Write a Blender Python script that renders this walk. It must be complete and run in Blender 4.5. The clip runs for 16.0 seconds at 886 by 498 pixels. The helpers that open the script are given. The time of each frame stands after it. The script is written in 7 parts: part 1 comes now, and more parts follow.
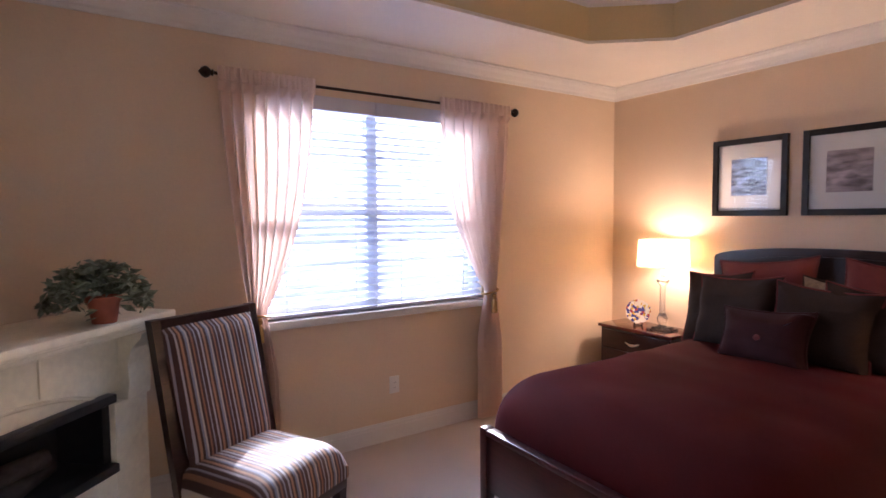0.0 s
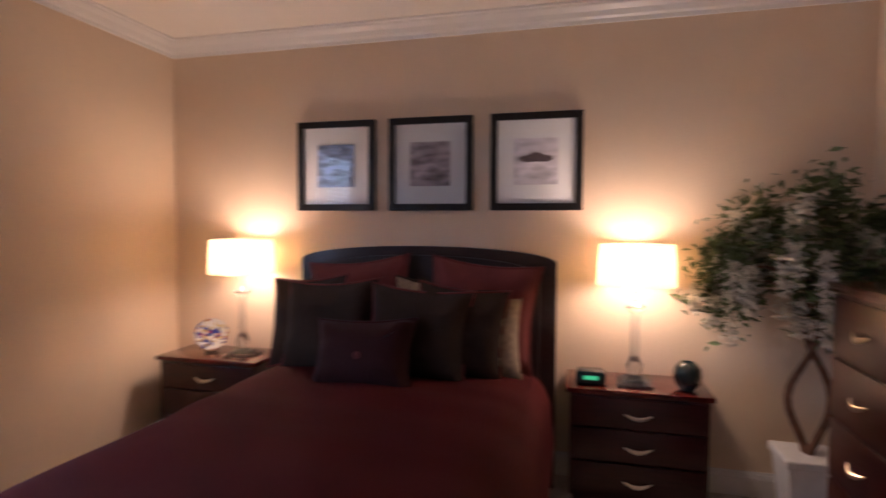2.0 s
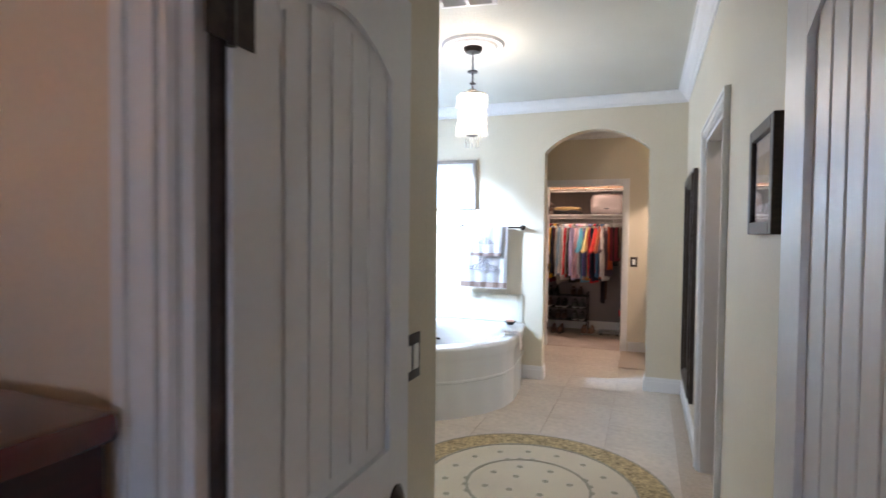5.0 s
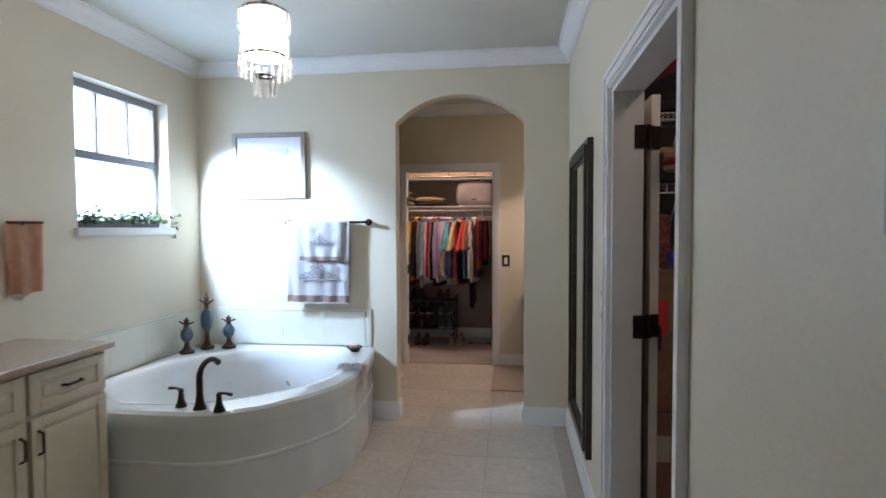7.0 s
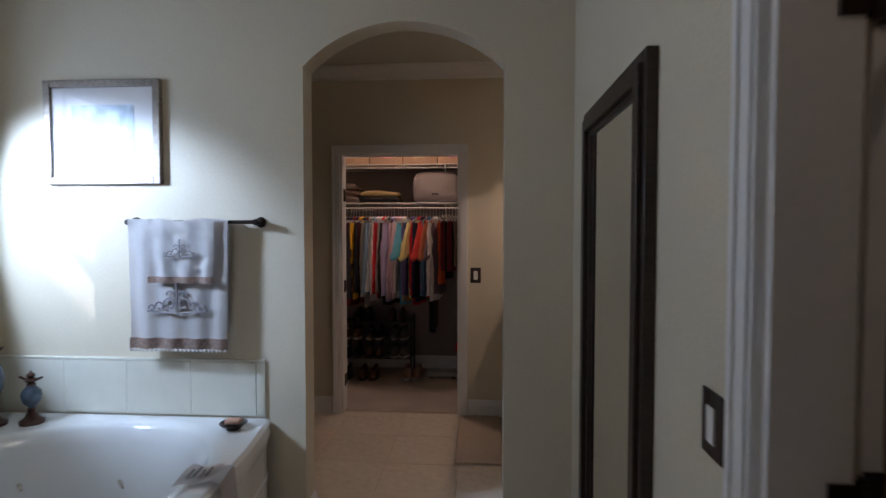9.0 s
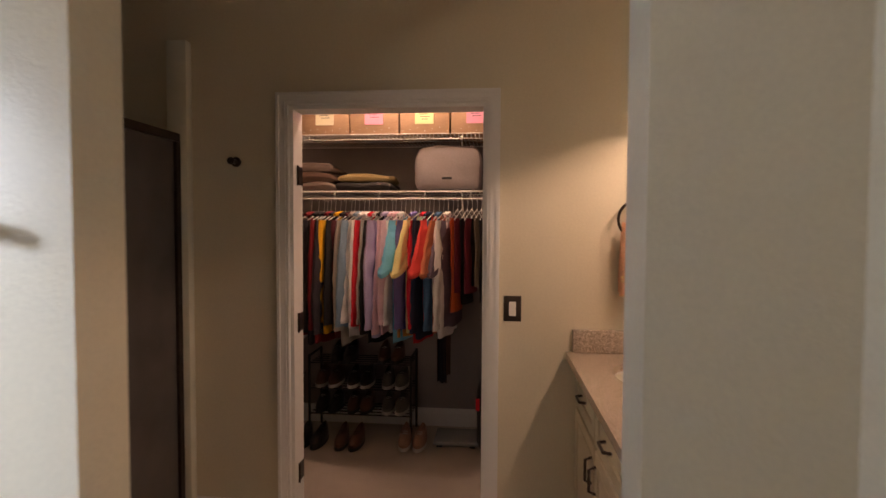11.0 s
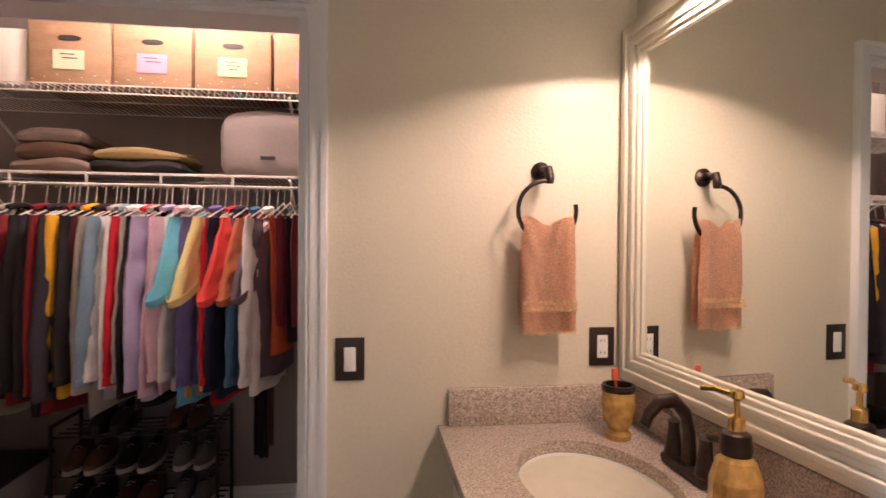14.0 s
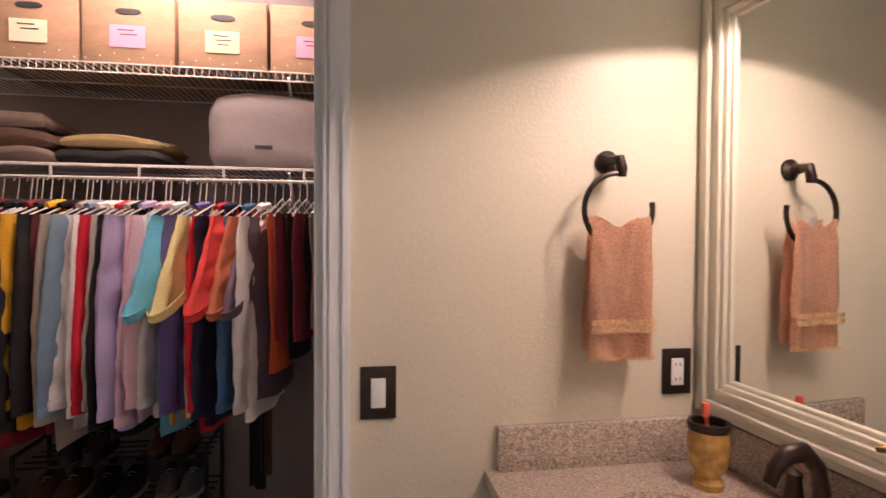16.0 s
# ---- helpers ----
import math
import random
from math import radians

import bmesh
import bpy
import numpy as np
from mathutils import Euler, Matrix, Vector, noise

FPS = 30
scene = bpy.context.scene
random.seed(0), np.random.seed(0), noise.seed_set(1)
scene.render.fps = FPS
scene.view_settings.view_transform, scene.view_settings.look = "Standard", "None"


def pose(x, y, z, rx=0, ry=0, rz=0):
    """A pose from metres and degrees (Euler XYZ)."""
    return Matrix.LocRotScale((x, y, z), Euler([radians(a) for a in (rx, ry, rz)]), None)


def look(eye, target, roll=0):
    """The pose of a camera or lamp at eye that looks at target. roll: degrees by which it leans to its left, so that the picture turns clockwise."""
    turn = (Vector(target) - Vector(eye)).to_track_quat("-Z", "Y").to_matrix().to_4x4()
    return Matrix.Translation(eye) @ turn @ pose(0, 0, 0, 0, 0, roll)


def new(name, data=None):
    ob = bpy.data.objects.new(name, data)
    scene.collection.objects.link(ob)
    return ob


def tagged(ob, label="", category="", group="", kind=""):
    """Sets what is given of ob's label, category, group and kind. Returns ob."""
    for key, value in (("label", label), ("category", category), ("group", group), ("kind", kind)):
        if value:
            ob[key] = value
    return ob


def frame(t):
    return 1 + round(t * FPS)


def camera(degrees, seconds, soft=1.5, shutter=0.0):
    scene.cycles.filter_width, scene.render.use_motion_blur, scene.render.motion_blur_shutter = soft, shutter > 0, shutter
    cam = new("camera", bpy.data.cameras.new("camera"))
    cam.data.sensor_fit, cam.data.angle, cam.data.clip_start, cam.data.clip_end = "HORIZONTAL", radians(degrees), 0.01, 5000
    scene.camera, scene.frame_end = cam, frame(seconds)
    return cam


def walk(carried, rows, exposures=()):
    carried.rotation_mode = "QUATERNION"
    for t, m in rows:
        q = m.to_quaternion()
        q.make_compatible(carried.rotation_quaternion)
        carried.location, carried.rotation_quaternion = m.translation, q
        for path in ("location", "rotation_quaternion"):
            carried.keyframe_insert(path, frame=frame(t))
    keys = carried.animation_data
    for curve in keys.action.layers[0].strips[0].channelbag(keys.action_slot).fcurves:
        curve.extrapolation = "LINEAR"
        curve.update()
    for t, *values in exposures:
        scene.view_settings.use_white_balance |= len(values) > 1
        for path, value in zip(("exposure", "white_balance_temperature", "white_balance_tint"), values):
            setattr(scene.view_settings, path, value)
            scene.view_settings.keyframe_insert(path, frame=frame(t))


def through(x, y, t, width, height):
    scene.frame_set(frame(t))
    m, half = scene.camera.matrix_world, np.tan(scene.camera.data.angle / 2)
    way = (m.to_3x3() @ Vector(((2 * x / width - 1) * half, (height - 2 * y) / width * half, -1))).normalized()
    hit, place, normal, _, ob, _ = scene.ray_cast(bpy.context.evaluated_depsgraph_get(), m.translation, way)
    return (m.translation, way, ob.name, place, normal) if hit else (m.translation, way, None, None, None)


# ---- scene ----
cam = camera(79.2, 16.0, shutter=0.45)
EXPOSURES = [
    (0, 1.3, 5650, 23), (0.7, 1.0, 5550, 22), (1.5, 0.6, 5550, 23), (2.2, 0.65, 5600, 23), (3.0, 0.95, 5600, 21), (4.0, 1.02, 5750, 17), (5.2, 0.75, 5700, 15), (7.3, -0.1, 5550, 14), (8.5, -0.95, 5650, 17),
    (9.2, -1.1, 5900, 18), (10.4, -0.5, 6400, 19), (11.3, -0.05, 7100, 25), (12.5, 0.55, 6300, 22), (14.5, 0.4, 5600, 21), (16, 0.32, 5450, 21),
]
PATH = [
    (0, (0.393, 0.649, 1.504), (1.488, 2.318, 1.389), -0.4),
    (0.5, (0.563, 0.918, 1.488), (1.66, 2.587, 1.379), -0.5),
    (1, (0.782, 1.068, 1.474), (2.024, 2.632, 1.359), -0.3),
    (1.5, (0.974, 1.144, 1.449), (2.641, 2.244, 1.344), 0.1),
    (2, (1.235, 1.193, 1.414), (3.172, 1.681, 1.328), 0.3),
    (2.5, (1.421, 1.092, 1.38), (3.417, 0.992, 1.327), 0.2),
    (3, (1.577, 1.023, 1.387), (3.432, 0.276, 1.345), 0.0),
    (3.5, (1.664, 0.913, 1.387), (3.225, -0.337, 1.336), -0.2),
    (4, (1.738, 0.704, 1.37), (3.02, -0.83, 1.332), -0.6),
    (4.5, (1.812, 0.48, 1.402), (2.802, -1.257, 1.336), 1.0),
    (5, (1.898, 0.25, 1.425), (2.61, -1.617, 1.365), 0.6),
    (5.2, (1.923, 0.165, 1.434), (2.558, -1.731, 1.372), 0.6),
    (7.3, (1.981, -1.257, 1.44), (2.218, -3.241, 1.364), -0.2),
    (7.5, (1.971, -1.39, 1.441), (2.2, -3.375, 1.368), -0.1),
    (8, (1.964, -1.742, 1.443), (2.165, -3.73, 1.369), -0.1),
    (8.5, (1.969, -2.109, 1.435), (2.128, -4.101, 1.365), -0.1),
    (9, (1.998, -2.477, 1.451), (2.143, -4.47, 1.378), 0.0),
    (9.2, (2.022, -2.636, 1.452), (2.166, -4.63, 1.375), 0.0),
    (11.3, (2.137, -4.337, 1.478), (2.341, -6.325, 1.397), 0.2),
    (11.5, (2.145, -4.47, 1.482), (2.35, -6.457, 1.392), 0.1),
    (12, (2.144, -4.732, 1.472), (2.351, -6.72, 1.389), 0.1),
    (12.5, (2.126, -4.869, 1.474), (2.311, -6.86, 1.401), 0.1),
    (13, (2.107, -4.973, 1.462), (2.18, -6.971, 1.4), 0.2),
    (13.5, (2.064, -5.042, 1.438), (1.95, -7.038, 1.397), 0.5),
    (14, (1.991, -5.107, 1.421), (1.723, -7.089, 1.396), 0.4),
    (14.5, (1.948, -5.175, 1.418), (1.613, -7.147, 1.4), 0.4),
    (15, (1.961, -5.249, 1.42), (1.603, -7.216, 1.403), 0.5),
    (15.5, (2.011, -5.342, 1.427), (1.653, -7.309, 1.396), 0.5),
    (16, (2.101, -5.401, 1.447), (1.771, -7.374, 1.401), 0.3),
]
walk(cam, [(t, look(eye, target, roll)) for t, eye, target, roll in PATH], EXPOSURES)

# ---- world, sun and lamps ----
SUN = Vector((-0.45, -0.79, -0.47)).normalized()
world = bpy.data.worlds.new("sky")
scene.world = world
world.use_nodes = True
wn = world.node_tree
sky = wn.nodes.new("ShaderNodeTexSky")
sky.sky_type, sky.sun_disc = "NISHITA", False
sky.sun_elevation, sky.sun_rotation = math.asin(-SUN.z), math.atan2(-SUN.x, -SUN.y)
wn.links.new(sky.outputs["Color"], wn.nodes["Background"].inputs["Color"])
wn.nodes["Background"].inputs["Strength"].default_value = 0.15


def lamp(name, kind, place, energy, colour, aim=None, **more):
    data = bpy.data.lights.new(name, kind)
    data.energy, data.color = energy, colour
    if kind == "AREA":
        data.shape, data.size, data.size_y = "RECTANGLE", more["size"], more["size_y"]
    elif kind == "SUN":
        data.angle = more["angle"]
    else:
        data.shadow_soft_size = more.get("soft", 0.04)
    if kind == "SPOT":
        data.spot_size, data.spot_blend = radians(more["cone"]), more.get("blend", 0.4)
    ob = new(name, data)
    ob.matrix_world = look(place, aim) if aim else Matrix.Translation(place)
    return ob


WARM, BULB, DAY = (1.0, 0.70, 0.46), (1.0, 0.71, 0.50), (0.62, 0.80, 1.0)
lamp("sun", "SUN", (3, 8, 6), 3.5, (1.0, 0.95, 0.88), Vector((3, 8, 6)) + SUN, angle=radians(0.6))
lamp("bedroom_window_light", "AREA", (2.02, 3.97, 1.55), 20, DAY, (2.02, 0.0, 1.2), size=1.5, size_y=1.3)
lamp("bath_window_light", "AREA", (4.60, -4.19, 1.885), 32, DAY, (3.0, -4.19, 1.885), size=1.15, size_y=1.15)
lamp("bath_window_glare", "SPOT", (4.49, -4.16, 1.92), 400, DAY, (3.96, -4.965, 1.42), cone=71, blend=0.45, soft=0.1)
for y in (3.18, 0.904):
    lamp("lamp_bulb", "POINT", (4.10, y, 1.215), 12, WARM, soft=0.09)
for y in (-5.63, -5.93, -6.23):
    lamp("vanity_bulb", "SPOT", (1.31, y, 2.02), 10.5, BULB, (1.31, y, 0.0), cone=148, blend=0.15, soft=0.012)
lamp("closet_bulb", "POINT", (2.7, -7.24, 2.66), 44, BULB, soft=0.08)
lamp("chandelier_bulb", "POINT", (3.03, -3.25, 2.23), 9, (1.0, 0.86, 0.72), soft=0.1)
# Lamp added out of view to brighten the side closet.
lamp("side_closet_bulb", "POINT", (0.95, -2.95, 2.52), 6, BULB, soft=0.06)


# ---- materials ----
def material(name, colour, rough=0.6, metal=0.0, grain=0.0, grain_size=40.0, stain=0.0, stain_size=2.0, bump=0.0, bump_size=None, stretch=(1, 1, 1), random=0.0, sheen=0.0, coat=0.0, transmission=0.0, glow=None, glow_strength=0.0, alpha=1.0, ior=1.45):
    """A surface with variation at two scales: fine grain and broad stains."""
    m = bpy.data.materials.new(name)
    m.use_nodes = True
    nt = m.node_tree
    b = nt.nodes["Principled BSDF"]
    b.inputs["Roughness"].default_value, b.inputs["Metallic"].default_value = rough, metal
    b.inputs["Sheen Weight"].default_value, b.inputs["Coat Weight"].default_value = sheen, coat
    b.inputs["Transmission Weight"].default_value, b.inputs["Alpha"].default_value, b.inputs["IOR"].default_value = transmission, alpha, ior
    if glow:
        b.inputs["Emission Color"].default_value, b.inputs["Emission Strength"].default_value = (*glow, 1), glow_strength
    co = nt.nodes.new("ShaderNodeTexCoord")
    mp = nt.nodes.new("ShaderNodeMapping")
    mp.inputs["Scale"].default_value = stretch
    nt.links.new(co.outputs["Object"], mp.inputs["Vector"])

    def tex(size, detail):
        n = nt.nodes.new("ShaderNodeTexNoise")
        n.inputs["Scale"].default_value, n.inputs["Detail"].default_value = size, detail
        nt.links.new(mp.outputs["Vector"], n.inputs["Vector"])
        return n.outputs["Fac"]

    value = None
    for amount, size, detail in ((grain, grain_size, 4), (stain, stain_size, 3)):
        if amount:
            r = nt.nodes.new("ShaderNodeMapRange")
            r.inputs["From Min"].default_value, r.inputs["From Max"].default_value = 0.3, 0.7
            r.inputs["To Min"].default_value, r.inputs["To Max"].default_value = 1 - amount, 1 + amount
            nt.links.new(tex(size, detail), r.inputs["Value"])
            if value is None:
                value = r.outputs[0]
            else:
                x = nt.nodes.new("ShaderNodeMath")
                x.operation = "MULTIPLY"
                nt.links.new(value, x.inputs[0]), nt.links.new(r.outputs[0], x.inputs[1])
                value = x.outputs[0]
    if random:
        info = nt.nodes.new("ShaderNodeObjectInfo")
        r = nt.nodes.new("ShaderNodeMapRange")
        r.inputs["To Min"].default_value, r.inputs["To Max"].default_value = 1 - random, 1 + random
        nt.links.new(info.outputs["Random"], r.inputs["Value"])
        if value is None:
            value = r.outputs[0]
        else:
            x = nt.nodes.new("ShaderNodeMath")
            x.operation = "MULTIPLY"
            nt.links.new(value, x.inputs[0]), nt.links.new(r.outputs[0], x.inputs[1])
            value = x.outputs[0]
    if value is None:
        b.inputs["Base Color"].default_value = (*colour, 1)
    else:
        v = nt.nodes.new("ShaderNodeVectorMath")
        v.operation = "SCALE"
        v.inputs[0].default_value = colour
        nt.links.new(value, v.inputs["Scale"])
        nt.links.new(v.outputs[0], b.inputs["Base Color"])
    if bump:
        n = nt.nodes.new("ShaderNodeBump")
        n.inputs["Strength"].default_value, n.inputs["Distance"].default_value = bump, 0.004
        nt.links.new(tex(bump_size or grain_size, 3), n.inputs["Height"])
        nt.links.new(n.outputs["Normal"], b.inputs["Normal"])
    return m


TAN = material("tan_wall_paint", (0.73, 0.59, 0.445), 0.55, grain=0.02, grain_size=90, stain=0.03, stain_size=1.2, bump=0.25, bump_size=70)
CREAM = material("cream_wall_paint", (0.655, 0.588, 0.455), 0.42, grain=0.03, grain_size=90, stain=0.03, stain_size=1.2, bump=0.25, bump_size=110)
# Closet grey is darkened, with the shelves' shade put into the colour.
SHADEGREY = material("grey_closet_paint_shaded", (0.23, 0.20, 0.195), 0.6, grain=0.03, grain_size=80, stain=0.05, bump=0.2, bump_size=70)
CEIL = material("ceiling_paint", (0.82, 0.78, 0.72), 0.7, grain=0.03, grain_size=120, stain=0.03, bump=0.5, bump_size=55)
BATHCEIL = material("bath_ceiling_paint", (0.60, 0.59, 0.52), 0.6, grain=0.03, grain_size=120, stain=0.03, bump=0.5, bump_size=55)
TRAY = material("tray_yellow", (0.62, 0.50, 0.28), 0.6, grain=0.03, grain_size=100, stain=0.03, bump=0.3)
TRIM = material("white_trim_paint", (0.78, 0.77, 0.76), 0.35, grain=0.015, grain_size=60, stain=0.02)
CARPET = material("beige_carpet", (0.52, 0.44, 0.39), 0.95, grain=0.25, grain_size=350, stain=0.10, stain_size=2.5, bump=1.0, bump_size=400, sheen=0.3)
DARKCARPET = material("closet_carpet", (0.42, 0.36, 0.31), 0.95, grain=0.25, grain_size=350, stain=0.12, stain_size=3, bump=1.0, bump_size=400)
TILE = material("beige_floor_tile", (0.66, 0.59, 0.50), 0.25, grain=0.04, grain_size=6, stain=0.07, stain_size=25, random=0.05)
GROUT = material("floor_grout", (0.45, 0.38, 0.3), 0.8, grain=0.1, grain_size=60)
WALLTILE = material("cream_wall_tile", (0.68, 0.66, 0.56), 0.18, grain=0.03, grain_size=10, random=0.03)
ENAMEL = material("white_tub_enamel", (0.82, 0.83, 0.82), 0.08, coat=0.5, stain=0.01)
CHERRY = material("cherry_wood", (0.045, 0.007, 0.007), 0.3, grain=0.22, grain_size=9, stain=0.15, stretch=(1, 1, 9), coat=0.1, bump=0.03)
CHERRYTOP = material("polished_cherry_top", (0.092, 0.012, 0.009), 0.2, grain=0.3, grain_size=10, stretch=(12, 1, 1), coat=0.5)
ESPRESSO = material("espresso_wood", (0.028, 0.012, 0.011), 0.3, grain=0.3, grain_size=14, stretch=(1, 1, 10), coat=0.3)
BLACKFRAME = material("black_frame", (0.012, 0.011, 0.012), 0.35, grain=0.2, grain_size=30)
BRONZE = material("oil_rubbed_bronze", (0.045, 0.031, 0.025), 0.32, metal=0.7, grain=0.25, grain_size=60)
NICKEL = material("brushed_nickel", (0.75, 0.68, 0.58), 0.3, metal=1.0, grain=0.05, grain_size=200)
GLASS = material("clear_glass", (1, 1, 1), 0.0, transmission=1.0)
MIRROR = material("mirror_silver", (0.88, 0.9, 0.88), 0.005, metal=1.0)


# ---- building helpers ----
def V(*a):
    return Vector(a)


def box(bm, lo, hi, bevel=0.0, m=None):
    """A box from corner to corner, with its edges rounded by bevel."""
    r = bmesh.ops.create_cube(bm, size=1.0)
    vs = r["verts"]
    for v in vs:
        v.co = Vector([(lo[i] + hi[i]) / 2 + v.co[i] * (hi[i] - lo[i]) for i in range(3)])
    if bevel:
        es = list({e for v in vs for e in v.link_edges})
        out = bmesh.ops.bevel(bm, geom=es, offset=bevel, segments=2, affect="EDGES", profile=0.5)
        vs = list({v for v in out["verts"]} | {v for v in vs if v.is_valid})
    if m is not None:
        bmesh.ops.transform(bm, matrix=m, verts=vs)
    return vs


def rod(bm, a, b, r, r2=None, sides=12, caps=True):
    """A round bar from a to b."""
    a, b = Vector(a), Vector(b)
    d = b - a
    out = bmesh.ops.create_cone(bm, cap_ends=caps, segments=sides, radius1=r, radius2=r if r2 is None else r2, depth=d.length)
    m = Matrix.Translation((a + b) / 2) @ d.to_track_quat("Z", "Y").to_matrix().to_4x4()
    bmesh.ops.transform(bm, matrix=m, verts=out["verts"])
    return out["verts"]


def lathe(bm, profile, place=(0, 0, 0), sides=24, m=None, close=True):
    """A turned body from (radius, height) pairs."""
    rings = []
    for r, z in profile:
        rings.append([bm.verts.new((r * math.cos(2 * math.pi * i / sides) + place[0], r * math.sin(2 * math.pi * i / sides) + place[1], z + place[2])) for i in range(sides)])
    for a, b in zip(rings, rings[1:]):
        for i in range(sides):
            bm.faces.new((a[i], a[(i + 1) % sides], b[(i + 1) % sides], b[i]))
    if close:
        bm.faces.new(rings[0][::-1])
        bm.faces.new(rings[-1])
    vs = [v for ring in rings for v in ring]
    if m is not None:
        bmesh.ops.transform(bm, matrix=m, verts=vs)
    return vs


def tube(bm, points, radius, sides=8):
    """A round bar bent along points; radius may be a list."""
    pts = [Vector(p) for p in points]
    rings = []
    side = Vector((0, 0, 1))
    for i, p in enumerate(pts):
        d = (pts[min(i + 1, len(pts) - 1)] - pts[max(i - 1, 0)]).normalized()
        if abs(d.dot(side)) > 0.95:
            side = Vector((1, 0, 0)) if abs(d.x) < 0.9 else Vector((0, 1, 0))
        u = (side - d * side.dot(d)).normalized()
        w = d.cross(u)
        side = u
        r = radius[i] if isinstance(radius, (list, tuple)) else radius
        rings.append([bm.verts.new(p + (u * math.cos(2 * math.pi * k / sides) + w * math.sin(2 * math.pi * k / sides)) * r) for k in range(sides)])
    for a, b in zip(rings, rings[1:]):
        for k in range(sides):
            bm.faces.new((a[k], a[(k + 1) % sides], b[(k + 1) % sides], b[k]))
    bm.faces.new(rings[0][::-1])
    bm.faces.new(rings[-1])


def prism(bm, outline, lo, hi, axis="z"):
    """A flat outline given thickness along an axis."""
    def at(a, b, h):
        return {"z": (a, b, h), "y": (a, h, b), "x": (h, a, b)}[axis]
    low = [bm.verts.new(at(a, b, lo)) for a, b in outline]
    high = [bm.verts.new(at(a, b, hi)) for a, b in outline]
    n = len(outline)
    bm.faces.new(low[::-1]), bm.faces.new(high)
    for i in range(n):
        bm.faces.new((low[i], low[(i + 1) % n], high[(i + 1) % n], high[i]))
    return low + high


def sheet(bm, fn, nu, nv, thick=0.0):
    """A surface from fn(u, v), u and v from 0 to 1, closed into a slab when thick."""
    g = [[bm.verts.new(fn(i / nu, j / nv)) for j in range(nv + 1)] for i in range(nu + 1)]
    fs = [bm.faces.new((g[i][j], g[i + 1][j], g[i + 1][j + 1], g[i][j + 1])) for i in range(nu) for j in range(nv)]
    if thick:
        bmesh.ops.solidify(bm, geom=fs, thickness=thick)
    return g


def part(name, bm, mat, parent=None, label="", smooth=False):
    """Links a bmesh as one mesh object, under a thing or a part."""
    bmesh.ops.recalc_face_normals(bm, faces=bm.faces)
    me = bpy.data.meshes.new(name)
    bm.to_mesh(me)
    bm.free()
    me.materials.append(mat)
    if smooth:
        me.polygons.foreach_set("use_smooth", [True] * len(me.polygons))
        me.set_sharp_from_angle(angle=radians(40))
    ob = new(name, me)
    if parent:
        ob.parent = parent
    if label:
        tagged(ob, label)
    return ob


def thing(name, place, label, category, turn=0, group=""):
    """The empty at a thing's base, to which its parts belong."""
    ob = new(name)
    ob.matrix_world = pose(*place, 0, 0, turn)
    ob.empty_display_size = 0.05
    return tagged(ob, label, category, group)


def block(name, mat, parent, lo, hi, bevel=0.0, label=""):
    bm = bmesh.new()
    box(bm, lo, hi, bevel)
    return part(name, bm, mat, parent, label, bevel > 0)


def setting(name, bm, mat, label, category):
    return tagged(part(name, bm, mat), label, category, "", "structure")


# ---- structure ----
BE, BN, BS, BZ = 4.32, 3.84, -0.22, 2.62
BW = -0.72
AX0, AX1, AY0, AY1, AZ = 1.58, 4.41, -0.34, -4.965, 2.70
VX0, VX1, VY1 = 1.218, 4.55, -6.60
SKEW = 3.7
CY0, CY1, CZ = -6.72, -8.03, 2.75
T = 0.12


def wall(name, axis, at, thick, lo, hi, top, mat, label, holes=(), base=0.0):
    """A wall in the plane axis = at, thick from there, with rectangular holes (lo, hi, bottom, top)."""
    bm = bmesh.new()
    cuts = sorted(holes)
    edge = lo
    a0, a1 = sorted((at, at + thick))

    def put(l, h, z0, z1):
        if h - l > 1e-4 and z1 - z0 > 1e-4:
            if axis == "x":
                box(bm, (a0, l, z0), (a1, h, z1))
            else:
                box(bm, (l, a0, z0), (h, a1, z1))
    for l, h, z0, z1 in cuts:
        put(edge, l, base, top)
        put(l, h, base, z0)
        put(l, h, z1, top)
        edge = h
    put(edge, hi, base, top)
    return setting(name, bm, mat, label, "wall")


def crown(name, path, z, mat, height=0.1, depth=0.09):
    """A crown moulding along a chain of corners, closed if first equals last; the room lies to the left of the walk."""
    prof = [(0, 0), (0.012, 0), (0.016, 0.02), (0.03, 0.03), (0.045, 0.055), (0.07, 0.075), (0.075, 0.085), (depth, 0.088), (depth, height), (0, height)]
    bm = bmesh.new()
    closed = path[0] == path[-1]
    pts = [Vector((*p, 0)) for p in (path[:-1] if closed else path)]
    n = len(pts)
    rings = []
    for i, p in enumerate(pts):
        into = (p - pts[i - 1]).normalized() if closed or i > 0 else (pts[i + 1] - p).normalized()
        out = (pts[(i + 1) % n] - p).normalized() if closed or i < n - 1 else into
        n1, n2 = Vector((-into.y, into.x, 0)), Vector((-out.y, out.x, 0))
        k = (n1 + n2) / max(0.2, 1 + n1.dot(n2))
        rings.append([bm.verts.new(p + k * d + Vector((0, 0, z - height + h))) for d, h in prof])
    for i in range(n if closed else n - 1):
        a, b = rings[i], rings[(i + 1) % n]
        for j in range(len(prof)):
            bm.faces.new((a[j], a[(j + 1) % len(prof)], b[(j + 1) % len(prof)], b[j]))
    return setting(name, bm, mat, "white painted crown moulding under the ceiling", "trim")


